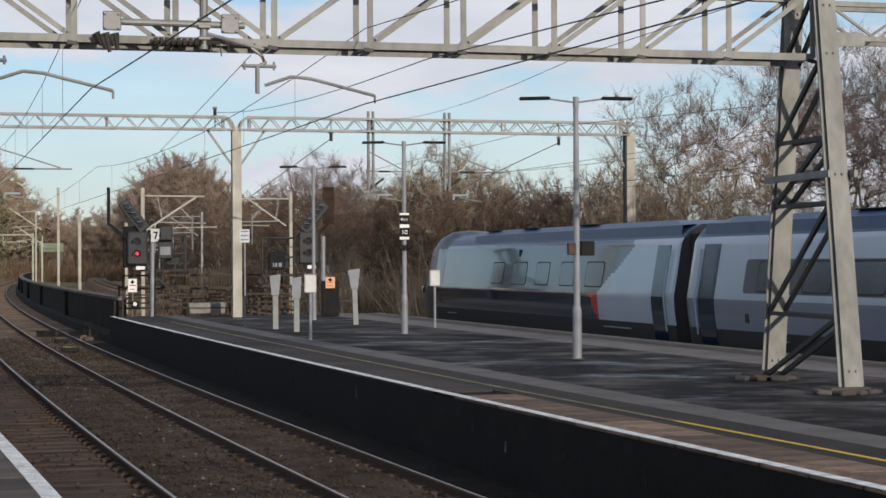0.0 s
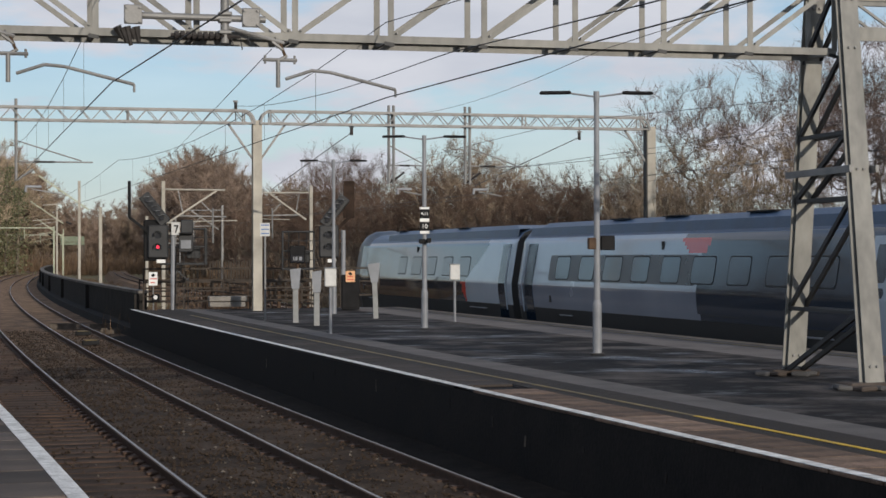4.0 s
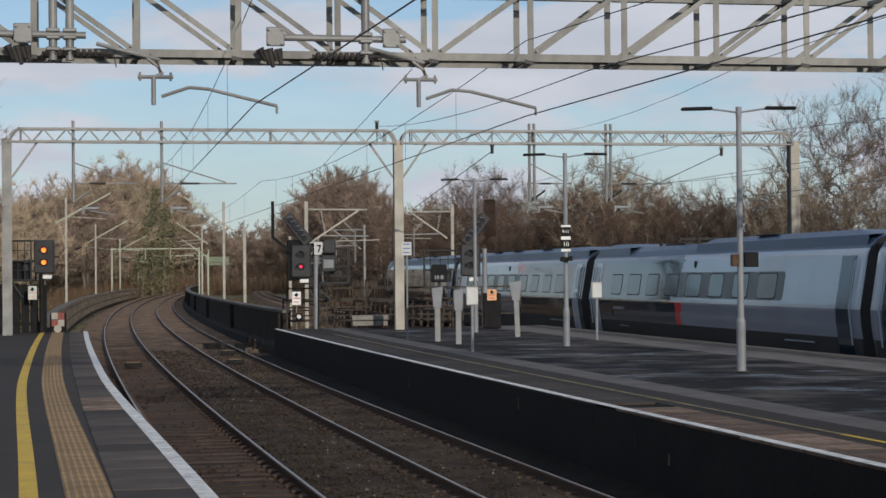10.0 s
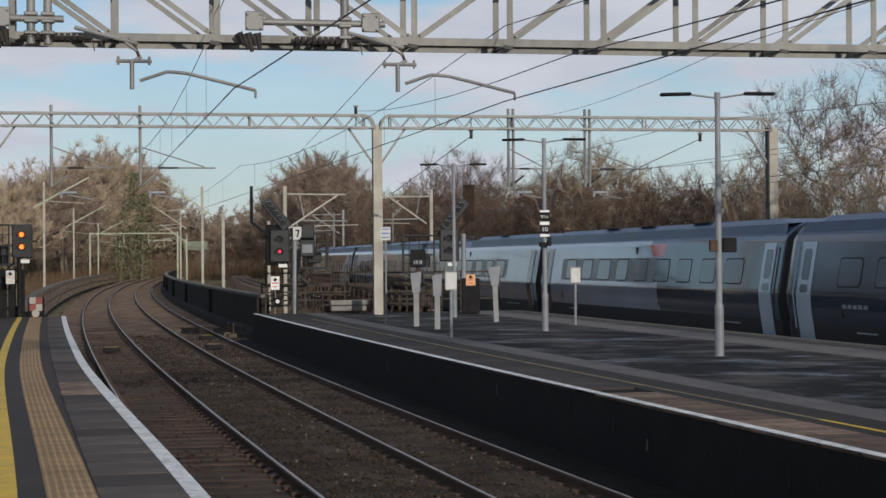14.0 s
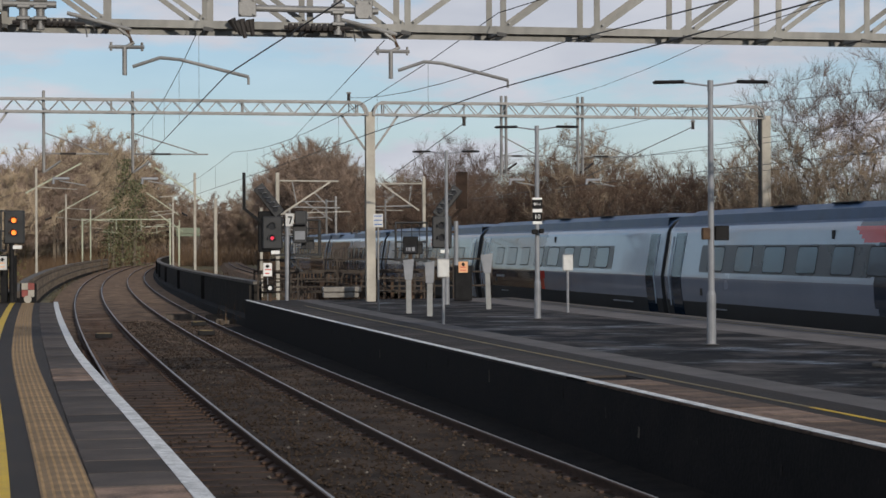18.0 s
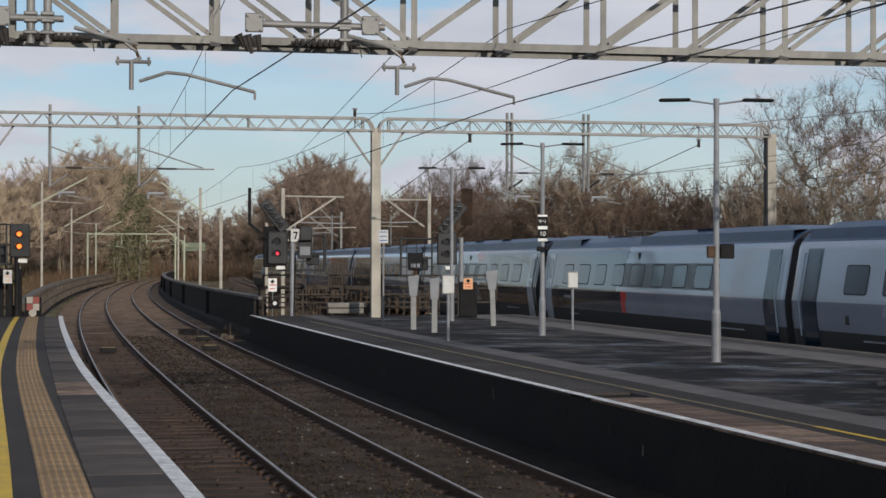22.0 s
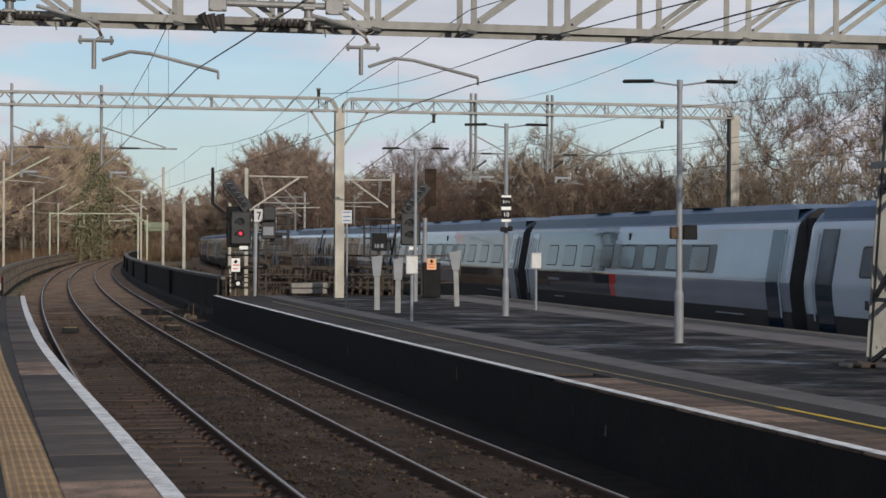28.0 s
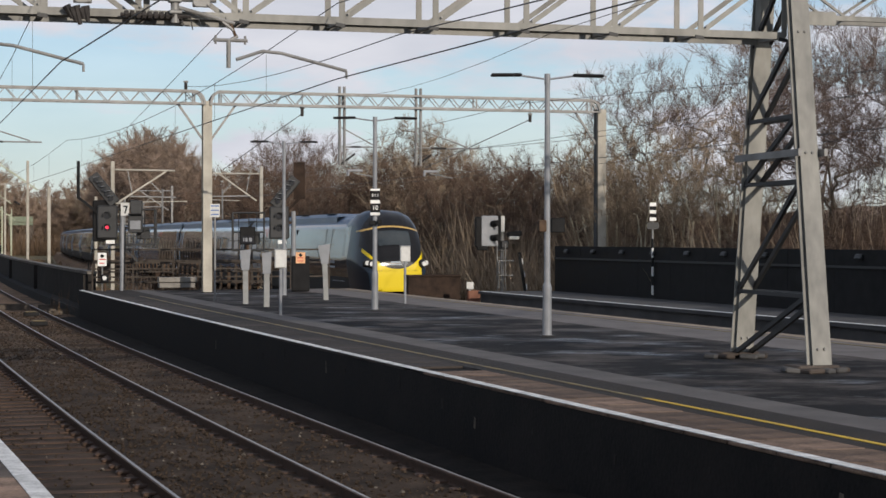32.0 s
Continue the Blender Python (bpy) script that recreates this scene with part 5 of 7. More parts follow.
def mast(p, y, h, arm, label, material, z0=-1.3):
    q = at(p, y, 0)
    o = thing("overhead_mast", Matrix.Translation(q) @ pose(0, 0, 0, 0, 0, turn(y)), label, "overhead line mast", "masts along the line")
    part("mast", one_box((0, 0, (h + z0) / 2), (0.18, 0.18, h - z0), bevel=0.02), material, o)
    if arm and p > 11:
        part("top_tube", one_rod((arm * 0.04, 0, h - 0.40), (arm * 1.0, 0, h - 0.42), 0.045, n=6), material, o)
        part("brace", one_bar((arm * 0.86, 0, h - 0.45), (arm * 0.10, 0, h - 1.95), 0.08, 0.08), material, o)
        part("tie", one_bar((arm * 0.24, 0, h - 0.42), (arm * 0.32, 0, h - 1.65), 0.05, 0.05), STEEL, o)
        part("tie", one_bar((arm * 0.60, 0, h - 0.95), (arm * 0.78, 0, h - 1.5), 0.05, 0.05), STEEL, o)
        part("lower_tube", one_rod((arm * 0.22, 0, h - 1.68), (arm * 1.02, 0, h - 1.72), 0.04, n=6), STEEL, o)
        part("drop_tube", one_rod((arm * 0.80, 0, h - 1.3), (arm * 0.80, 0, h - 3.0), 0.05, n=6), STEEL, o)
        part("register_arm", one_rod((arm * 0.45, 0, h - 1.95), (arm * 1.2, 0, h - 1.9), 0.025, n=6), material, o)
    elif arm:
        part("raking_strut", one_bar((-arm * 0.25, 0, h - 2.0), (arm * 1.05, 0, h + 0.35), 0.10, 0.10), GREENISH, o)
        part("bracket", one_rod((0, 0, h - 1.5), (arm * 0.95, 0, h - 1.7), 0.035, n=6), material, o)
        part("register_arm", one_rod((arm * 0.45, 0, 4.35), (arm * 1.15, 0, 4.05), 0.025, n=6), material, o)
        part("insulator", one_rod((arm * 0.2, 0, 4.1), (arm * 0.35, 0, 4.3), 0.07, n=8), DARK_INS, o)
    return o


GREENISH = mat("pale_green_mast_paint", (0.27, 0.30, 0.22), (0.45, 0.47, 0.36), 1.5, 0.7)
MASTS = [(-1.5, 148, 8.2, 3.3, CONCRETE), (-1.5, 207, 7.8, 3.3, CONCRETE), (-1.5, 266, 7.4, 3.4, GREENISH), (10.0, 130, 7.1, -2.6, CONCRETE), (10.0, 200, 7.4, -2.6, CONCRETE),
         (10.0, 107, 4.7, 0, CONCRETE), (-1.6, 320, 6.8, 3.4, GREENISH), (10.0, 262, 6.8, -2.6, GREENISH), (10.0, 330, 6.8, -2.6, GREENISH),
         (11.8, 90, 5.5, 3.0, CONCRETE), (21.8, 105, 5.9, -2.8, CONCRETE), (13.6, 118, 4.4, 2.6, CONCRETE), (22.2, 150, 6.0, -2.9, STEEL), (22.4, 200, 6.0, -3.0, STEEL)]
for p, y, h, arm, mt in MASTS:
    mast(p, y, h, arm, "pale overhead line mast beside the tracks", mt)
for y in (262, 345):
    o = thing("lineside_portal", Matrix(), "slim pale green portal over the far tracks", "portal", "portals along the line")
    for p in (-2.4, 9.6):
        part("post", one_bar(at(p, y, -1.3), at(p, y, 6.1), 0.2, 0.2), GREENISH, o)
    part("beam", one_bar(at(-2.4, y, 5.9), at(9.6, y, 5.9), 0.12, 0.14), GREENISH, o)
    for p in (2.2, 5.6):
        part("drop_post", one_rod(at(p, y, 5.9), at(p, y, 4.4), 0.06, n=6), GREENISH, o)
BRIDGE_GREEN = mat("dull_green_bridge_paint", (0.10, 0.125, 0.085), (0.20, 0.23, 0.16), 1.5, 0.7)
footbridge = thing("footbridge", Matrix(), "distant green footbridge over the railway", "bridge")
FB = 425
part("deck", one_bar(at(7.0, FB, 4.9), at(12.2, FB, 4.9), 1.6, 0.6), BRIDGE_GREEN, footbridge)
part("parapet", one_bar(at(7.0, FB - 1, 5.9), at(12.2, FB - 1, 5.9), 0.1, 1.2), BRIDGE_GREEN, footbridge)
for p in (7.4, 11.8):
    part("pier", one_bar(at(p, FB, -1.5), at(p, FB, 4.7), 0.9, 0.9), WEATHERED, footbridge)

# ---- trees ----


def bare_tree(seed, h, wide_by, low, tips, twigs, subs, tw=1.0, stems=1, thick=1.0):
    """Limb and twig meshes of a leafless tree of height h: tips fill a lumpy crown, and each joins the nearest branch below it."""
    rng = random.Random(seed)
    pos, par = [Vector((0, 0, -0.3))], [-1]
    for st in range(stems):
        last, a = 0, rng.uniform(0, 6.283)
        fan = Vector((math.cos(a), math.sin(a), 0)) * (0.0 if stems == 1 else rng.uniform(0.35, 0.95) * wide_by)
        top = h * (0.62 if stems == 1 else rng.uniform(0.6, 0.92))
        for k in range(1, 9):
            f = k / 8
            pos.append(Vector((fan.x * h * f ** 1.3 + rng.gauss(0, 0.012) * h * f, fan.y * h * f ** 1.3 + rng.gauss(0, 0.012) * h * f, top * f)))
            par.append(last)
            last = len(pos) - 1
    mid_z, half_z = h * (1 + low) / 2, h * (1 - low) / 2
    spots = []
    for i in range(tips):
        d = Vector((rng.gauss(0, 1), rng.gauss(0, 1), rng.gauss(0, 1))).normalized()
        lump = 0.86 + 0.34 * noise.noise(d * 1.9 + Vector((seed * 7.1, 0, 0)))
        f = rng.random() ** 0.42 * min(1.0, lump)
        spots.append(Vector((d.x * wide_by * h * f, d.y * wide_by * h * f, mid_z + d.z * half_z * f)))
    heart = Vector((0, 0, h * (low * 0.6 + 0.25)))
    spots.sort(key=lambda q: (q - heart).length)
    for q in spots:
        known = np.array(pos)
        gap = np.linalg.norm(known - np.array(q), axis=1)
        cost = gap + 1.3 * np.maximum(0, known[:, 2] - q.z + 0.25 * gap)
        cost[0] = 1e9
        k = int(np.argmin(cost))
        for f in (0.4, 0.72, 1.0):
            b = pos[k].lerp(q, f) + (Vector((rng.gauss(0, 1), rng.gauss(0, 1), rng.gauss(-0.4, 1))) * gap[k] * 0.07 if f < 1 else Vector())
            pos.append(b)
            par.append(k if f == 0.4 else len(pos) - 2)
    load = [1.0] * len(pos)
    for i in range(len(pos) - 1, 0, -1):
        load[par[i]] += load[i]
    verts, faces, twig_v, twig_f = [], [], [], []
    for i in range(1, len(pos)):
        a, b = pos[par[i]], pos[i]
        d = b - a
        if d.length < 1e-5:
            continue
        r0, r1 = [max(0.0006 * h * min(tw, 1.4), 0.00062 * h * thick * load[k] ** 0.5) for k in (par[i] if par[i] else i, i)]
        r0 = min(r0, r1 * 1.5)
        stout = r1 > 0.0028 * h
        vs, fs, n = (verts, faces, 6) if stout else (twig_v, twig_f, 3)
        x = d.orthogonal().normalized()
        y = d.normalized().cross(x)
        k0 = len(vs)
        for c, r in ((a, r0), (b, r1)):
            vs += [c + (x * math.cos(k * 2 * math.pi / n) + y * math.sin(k * 2 * math.pi / n)) * r for k in range(n)]
        fs += [(k0 + k, k0 + (k + 1) % n, k0 + n + (k + 1) % n, k0 + n + k) for k in range(n)]

    def sprig(a, b, r):
        s = Vector((rng.gauss(0, 1), rng.gauss(0, 1), rng.gauss(0, 1))).cross(b - a).normalized() * r
        k = len(twig_v)
        twig_v.extend((a - s, a + s, b))
        twig_f.append((k, k + 1, k + 2))

    heart = Vector((0, 0, h * 0.3))
    for i in range(1 + 8 * stems, len(pos)):
        a, way = pos[i], (pos[i] - pos[par[i]]).normalized()
        out = (a - heart).normalized()
        for k in range(twigs):
            c = a.lerp(pos[par[i]], rng.random() * 0.9)
            o = (way * 0.6 + out * 0.5 + Vector((rng.gauss(0, .55), rng.gauss(0, .55), rng.gauss(0.25, .5)))).normalized()
            tip = c + o * h * rng.uniform(0.025, 0.075)
            sprig(c, tip, 0.0007 * h * tw)
            for k3 in range(subs):
                e = c.lerp(tip, rng.uniform(0.15, 0.9))
                sprig(e, e + (o + Vector((rng.gauss(0, .6), rng.gauss(0, .6), rng.gauss(0.15, .5)))).normalized() * h * rng.uniform(0.015, 0.04), 0.00055 * h * tw)
    return (verts, faces), (twig_v, twig_f)


def tree_kind(seed, wide_by, low, tips, twigs, subs, crown_mat, label, tw=1.0, stems=1, thick=1.0, bark=None):
    made = bare_tree(seed, 10.0, wide_by, low, tips, twigs, subs, tw, stems, thick)
    o = thing("bare_tree", Matrix.Translation((0, -400 - seed * 20, -1.6)), label, "tree", "leafless trees")
    for name, (vs, fs), mt in (("trunk", made[0], bark or BARK), ("crown", made[1], crown_mat)):
        me = bpy.data.meshes.new(name)
        me.from_pydata([tuple(v) for v in vs], [], fs)
        me.materials.append(mt)
        ob = new(name, me)
        ob.parent = o
    return o


KINDS = [
    tree_kind(1, 0.40, 0.16, 250, 5, 3, TWIG, "bare broad winter tree with a dense brown crown"),
    tree_kind(2, 0.34, 0.14, 230, 5, 3, TWIG, "bare brown winter tree with a twiggy crown", stems=2),
    tree_kind(3, 0.22, 0.12, 130, 4, 3, TWIG_PALE, "clump of slender pale saplings with upright branches", stems=7, thick=0.85, bark=BARK_PALE),
    tree_kind(4, 0.42, 0.12, 250, 5, 3, TWIG_PALE, "bare spreading tan winter tree", stems=2),
    tree_kind(5, 0.36, 0.25, 260, 4, 4, TWIG_DARK, "thin bare tree with open budding twigs", 0.85, thick=0.40),
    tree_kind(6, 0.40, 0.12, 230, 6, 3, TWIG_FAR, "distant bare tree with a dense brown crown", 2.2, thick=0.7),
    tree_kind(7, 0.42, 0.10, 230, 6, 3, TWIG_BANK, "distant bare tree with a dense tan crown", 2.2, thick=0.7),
]


def plant(kind, p, y, h, rng, z=-1.6):
    q = at(p, y, z)
    s = h / 10.0
    m = Matrix.Translation(q) @ Matrix.Rotation(rng.uniform(0, 6.283), 4, "Z")
    ob = copy_thing(KINDS[kind], m)
    ob.scale = (s * rng.uniform(0.95, 1.2), s * rng.uniform(0.95, 1.2), s)
    return ob


# Height of the woods against the sky, by bearing from the platform, in degrees.
SKYLINE = [(-19, 2.6), (-14, 2.65), (-12, 3.0), (-10.8, 3.55), (-9.8, 3.5), (-8.9, 2.95), (-8.3, 2.3), (-7.3, 1.75), (-6.1, 1.85), (-5.4, 1.9), (-4.9, 2.3), (-4.5, 2.85), (-3.9, 3.3), (-3.3, 3.25),
           (-2.8, 2.95), (-2.2, 2.3), (-1.8, 2.15), (-1.1, 2.6), (0.4, 2.7), (1.5, 2.9), (2.2, 2.7), (3.0, 2.6), (3.7, 2.95), (4.4, 3.45), (5.0, 3.55), (5.7, 3.4), (6.4, 2.75), (7.2, 2.6),
           (8.1, 2.8), (9.5, 2.7), (12.0, 2.3), (22.0, 2.2)]


def skyline(deg):
    for (a0, e0), (a1, e1) in zip(SKYLINE, SKYLINE[1:]):
        if a0 <= deg <= a1:
            return e0 + (e1 - e0) * (deg - a0) / (a1 - a0)
    return 2.5


def abreast(deg, p):
    """How far along the lines a bearing crosses the line p metres beside them."""
    k = math.tan(radians(deg))
    lo, hi = 20.0, 480.0
    for i in range(40):
        mid = (lo + hi) / 2
        q = at(p, mid)
        lo, hi = (mid, hi) if q.x > q.y * k else (lo, mid)
    return lo


def tree_on(x, y, h, kind, rng):
    m = Matrix.Translation((x, y, -1.6)) @ Matrix.Rotation(rng.uniform(0, 6.283), 4, "Z")
    ob = copy_thing(KINDS[kind], m)
    k = h / 10.0
    ob.scale = (k * rng.uniform(0.9, 1.15), k * rng.uniform(0.9, 1.15), k)
    return ob


rng = random.Random(11)
# Woods behind the opposite platform and the far line.
for i in range(166):
    deg = -5.6 + 25.6 * (i + rng.random()) / 140 if i < 140 else rng.uniform(-4.3, -2.9)
    y = abreast(deg, (26.5 if deg < 4 else 30.0) + rng.choice((0, 1, 2, 4, 7, 10, 14)) + rng.uniform(0, 1.5))
    q = Vector((y * math.tan(radians(deg)), y))
    h = q.length * math.tan(radians(skyline(deg))) * rng.choice((0.55, 0.75, 0.95, 1.0, 1.06) if deg < 10.5 else (0.35, 0.5, 0.68)) + 3.4
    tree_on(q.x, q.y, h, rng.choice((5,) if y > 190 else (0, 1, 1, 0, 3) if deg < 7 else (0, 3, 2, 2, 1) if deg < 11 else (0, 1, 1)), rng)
# Tall open trees and pale saplings by the end of the opposite platform.
for y, p, h, k in ((58, 33, 12.0, 4), (52, 35, 12.0, 4), (47, 31, 11.0, 4), (44, 36, 12.5, 4), (66, 34, 12.0, 4), (74, 33, 12.0, 4), (40, 30, 10.5, 4), (62, 28.5, 9.0, 2), (56, 28.0, 8.5, 2), (69, 28.5, 9.5, 2),
                   (36, 33, 12.0, 4), (64, 36, 13.0, 4), (61, 27.2, 7.5, 2), (66, 27.5, 8.0, 2), (63, 26.8, 7.0, 2), (57.5, 27.4, 7.2, 2), (64, 29.5, 8.0, 2), (59, 30.0, 8.5, 2), (150, 32, 13.5, 4), (156, 34, 13.0, 4)):
    plant(k, p, y, h, rng)
# Wooded bank on the outer side of the running lines.
made = 0
while made < 62:
    deg, y = rng.uniform(-15.5, -8.8), rng.uniform(205, 430)
    x = y * math.tan(radians(deg))
    if x - base(y) > (-7.5 if y < 260 else -5.5):
        continue
    made += 1
    h = y * math.tan(radians(skyline(deg))) * rng.choice((0.6, 0.8, 0.95, 1.06)) + 3.4
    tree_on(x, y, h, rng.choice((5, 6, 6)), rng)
# Tall trees beside the outer platform, at the edge of sight; the train mirrors them.
for deg, y in ((-16.6, 85), (-17.0, 98), (-18.0, 78), (-18.4, 92), (-19.2, 105), (-19.8, 84), (-17.4, 112), (-21.0, 95), (-21.6, 76), (-22.4, 88), (-23.5, 78), (-24.5, 90)):
    tree_on(y * math.tan(radians(deg)), y, rng.uniform(13.0, 15.5), rng.choice((0, 1, 1)), rng)
plant(4, -4.7, 60, 11.3, rng)
plant(4, -7.0, 68, 12.0, rng)
# Far wood that closes the view along the lines.
for i in range(52):
    deg, y = -11.5 + 6.5 * (i + rng.random()) / 52, rng.uniform(455, 560)
    tree_on(y * math.tan(radians(deg)), y, y * math.tan(radians(skyline(deg))) * rng.choice((0.6, 0.8, 1.0)) + 3.4, rng.choice((5, 6, 5)), rng)
for i in range(14):
    deg, y = rng.uniform(-10.2, -8.9), rng.uniform(436, 470)
    tree_on(y * math.tan(radians(deg)), y, y * math.tan(radians(skyline(deg))) * rng.choice((0.7, 0.9, 1.08)) + 3.4, rng.choice((6, 6, 5)), rng)
# One trunk clad in ivy.
ivy_tree = thing("ivy_clad_tree", Matrix.Translation((-52.0, 318, -1.6)), "bare trees clad in dark green ivy beside the line", "tree")
verts, faces = [], []
for x0, top in ((-1.9, 13.0), (-0.3, 18.5), (1.6, 15.0)):
    part("trunk", one_rod((x0, 0, -0.3), (x0 + 0.4, 0, top + 0.8), 0.30, 0.10, 8), BARK, ivy_tree)
    for i in range(1300):
        z = rng.uniform(0, 1) ** 0.85 * top
        girth = (0.7 + 1.1 * (1 - z / top)) * (0.8 + 0.5 * noise.noise(Vector((x0, z * 0.5, 3))))
        q = Vector((x0 + rng.gauss(0, girth) + z * 0.03, rng.gauss(0, girth), z))
        u, w = [Vector((rng.gauss(0, 1), rng.gauss(0, 1), rng.gauss(0, 1))).normalized() * 0.19 for k in range(2)]
        k = len(verts)
        verts += [tuple(q - u), tuple(q + w), tuple(q + u), tuple(q - w)]
        faces.append((k, k + 1, k + 2, k + 3))
ivy_me = bpy.data.meshes.new("ivy")
ivy_me.from_pydata(verts, [], faces)
ivy_me.materials.append(IVY)
ivy_ob = new("ivy", ivy_me)
ivy_ob.parent = ivy_tree


def thicket(name, spots, label, material, seed, per, stout=1.0):
    """Dry stems and brambles as one mass of thin blades."""
    rng = random.Random(seed)
    verts, faces = [], []
    for p, y, spread, height in spots:
        for i in range(per):
            q = at(p + rng.gauss(0, spread), y + rng.gauss(0, spread * 1.4), -1.7)
            hh = height * rng.uniform(0.25, 1.0)
            lean = Vector((rng.gauss(0, .35), rng.gauss(0, .35), 1)).normalized()
            w = rng.uniform(0.010, 0.024) * stout * max(1.0, y / 130)
            ang = rng.uniform(0, 3.14)
            s = Vector((math.cos(ang), math.sin(ang), 0)) * w
            a, b = q, q + lean * hh
            mid = a.lerp(b, 0.55) + Vector((rng.gauss(0, .1), rng.gauss(0, .1), 0))
            k = len(verts)
            verts += [a - s, a + s, mid + s * 0.8, mid - s * 0.8, b]
            faces += [(k, k + 1, k + 2, k + 3), (k + 3, k + 2, k + 4)]
            for j in range(2):
                c = a.lerp(mid, rng.uniform(0.4, 1))
                d = c + Vector((rng.gauss(0, .4), rng.gauss(0, .4), rng.uniform(0.1, 0.5))) * hh * 0.4
                k = len(verts)
                verts += [c - s * 0.6, c + s * 0.6, d]
                faces += [(k, k + 1, k + 2)]
    me = bpy.data.meshes.new(name)
    me.from_pydata([tuple(v) for v in verts], [], faces)
    me.materials.append(material)
    return tagged(new(name, me), label, "undergrowth", kind="stuff")


rng = random.Random(5)
PALE_STEMS = mat("pale_dry_stems", (0.20, 0.15, 0.105), (0.44, 0.345, 0.25), 0.5, 0.95, 0.0, 0.0, spec=0.08)
thicket("sapling_scrub", [(27.0 + rng.uniform(0, 2.5), y, 1.0, rng.uniform(3.6, 6.2)) for y in range(46, 130, 2)], "tall pale saplings and dry stems behind the hoarding", PALE_STEMS, 13, 150, 1.2)
thicket("bramble_scrub", [(27.0 + rng.uniform(0, 3.0) + 0.01 * y, y, 1.1, rng.uniform(2.2, 3.8)) for y in range(48, 260, 3)], "tall dry scrub and brambles along the fence", SCRUB, 3, 330)
thicket("bank_scrub", [(-4.0 - rng.uniform(0, 5), y, 2.0, rng.uniform(0.9, 1.5) + max(0, y - 150) * 0.018) for y in range(72, 400, 4)], "dry scrub on the wooded bank", SCRUB, 4, 260)
thicket("platform_end_brambles", [(9.0 + rng.uniform(0, 7.5), y * 0.25, 0.7, rng.uniform(1.2, 2.1)) for y in range(268, 312)], "brown brambles tangled in the railings at the platform end", SCRUB, 8, 90, 0.9)
thicket("verge_scrub", [(12.5 + rng.uniform(-1.5, 2.5), y, 1.2, rng.uniform(0.5, 1.1)) for y in range(72, 260, 3)], "low dry weeds between the tracks", SCRUB, 6, 150)
thicket("far_scrub", [(-60 + i * 3.2, 385 + rng.uniform(-10, 30), 3.5, rng.uniform(4.5, 8)) for i in range(60)], "dry scrub below the far wood", SCRUB, 9, 240)

RIDGE = mat("far_wooded_ridge", (0.10, 0.075, 0.06), (0.26, 0.20, 0.155), 0.25, 0.95, 0.0, 0.8, 1.2, where="World", spec=0.05)
bm = bmesh.new()
ring = []
for i in range(241):
    a = radians(-75 + i * 0.625)
    d = 640 + 40 * noise.noise(Vector((i * 0.05, 3, 0)))
    h = 11 + 5.0 * noise.noise(Vector((i * 0.11, 0, 0))) + 3.2 * noise.noise(Vector((i * 0.53, 1, 0))) + 1.6 * noise.noise(Vector((i * 1.7, 2, 0)))
    ring.append([bm.verts.new((math.sin(a) * (d + k), math.cos(a) * (d + k), z)) for k, z in ((-60, -2.0), (-20, h * 0.55), (0, h), (60, -2.0))])
for r0, r1 in zip(ring, ring[1:]):
    for k in range(3):
        bm.faces.new((r0[k], r0[k + 1], r1[k + 1], r1[k]))
tagged(new("backdrop", finish("backdrop", bm, RIDGE)), "far brown wooded ridge on the horizon", "wooded ridge", kind="structure")

# ---- train ----
def livery(name, colour, rough=0.22):
    m = mat(name, tuple(c * 0.86 for c in colour), colour, 0.5, rough, 0.0, 0.02, 25.0)
    b = m.node_tree.nodes["Principled BSDF"]
    b.inputs["Coat Weight"].default_value = 0.6
    b.inputs["Coat Roughness"].default_value = 0.06
    b.inputs["Coat IOR"].default_value = 1.45
    b.inputs["IOR"].default_value = 1.3
    return m


TEAL = livery("dark_slate_paint", (0.013, 0.025, 0.043), 0.16)
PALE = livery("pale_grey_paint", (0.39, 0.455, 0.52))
# Pale paint darkened below the waist: the mirrored dark ground is in the colour.
MID = livery("dimmed_pale_paint", (0.195, 0.222, 0.272))
REDP = livery("red_paint", (0.55, 0.035, 0.03))
YELL = livery("yellow_front_paint", (0.80, 0.56, 0.01), 0.3)
ROOF = mat("slate_roof_panels", (0.026, 0.052, 0.10), (0.056, 0.1, 0.18), 1.0, 0.36, spec=0.25)
BAND = mat("dark_window_band", (0.030, 0.034, 0.040), (0.06, 0.066, 0.075), 1.0, 0.30, 0.0, 0.0, spec=0.35)
GLASS = mat("dark_window_glass", (0.017, 0.025, 0.036), (0.038, 0.055, 0.076), 1.0, 0.12, 0.0, 0.0, spec=0.7)
UNDER = mat("grimy_underframe", (0.008, 0.008, 0.008), (0.035, 0.032, 0.03), 2.0, 0.85, spec=0.08)
SEAL = mat("black_rubber", (0.006, 0.006, 0.006), (0.02, 0.02, 0.02), 3.0, 0.7)

# Half section: distance from the centre line and height above the rail.
SECTION = [(1.04, 0.32), (1.18, 0.42), (1.25, 0.85), (1.340, 1.45), (1.362, 1.80), (1.150, 3.05), (1.09, 3.16), (0.94, 3.34), (0.64, 3.48), (0.0, 3.53)]


def wide(z):
    """Half width of the body at height z."""
    for (w0, z0), (w1, z1) in zip(SECTION, SECTION[1:]):
        if z0 <= z <= z1:
            return w0 + (w1 - w0) * (z - z0) / (z1 - z0)
    return 0.0


WAIST = 1.82
HL = 11.68     # half length of a carriage body


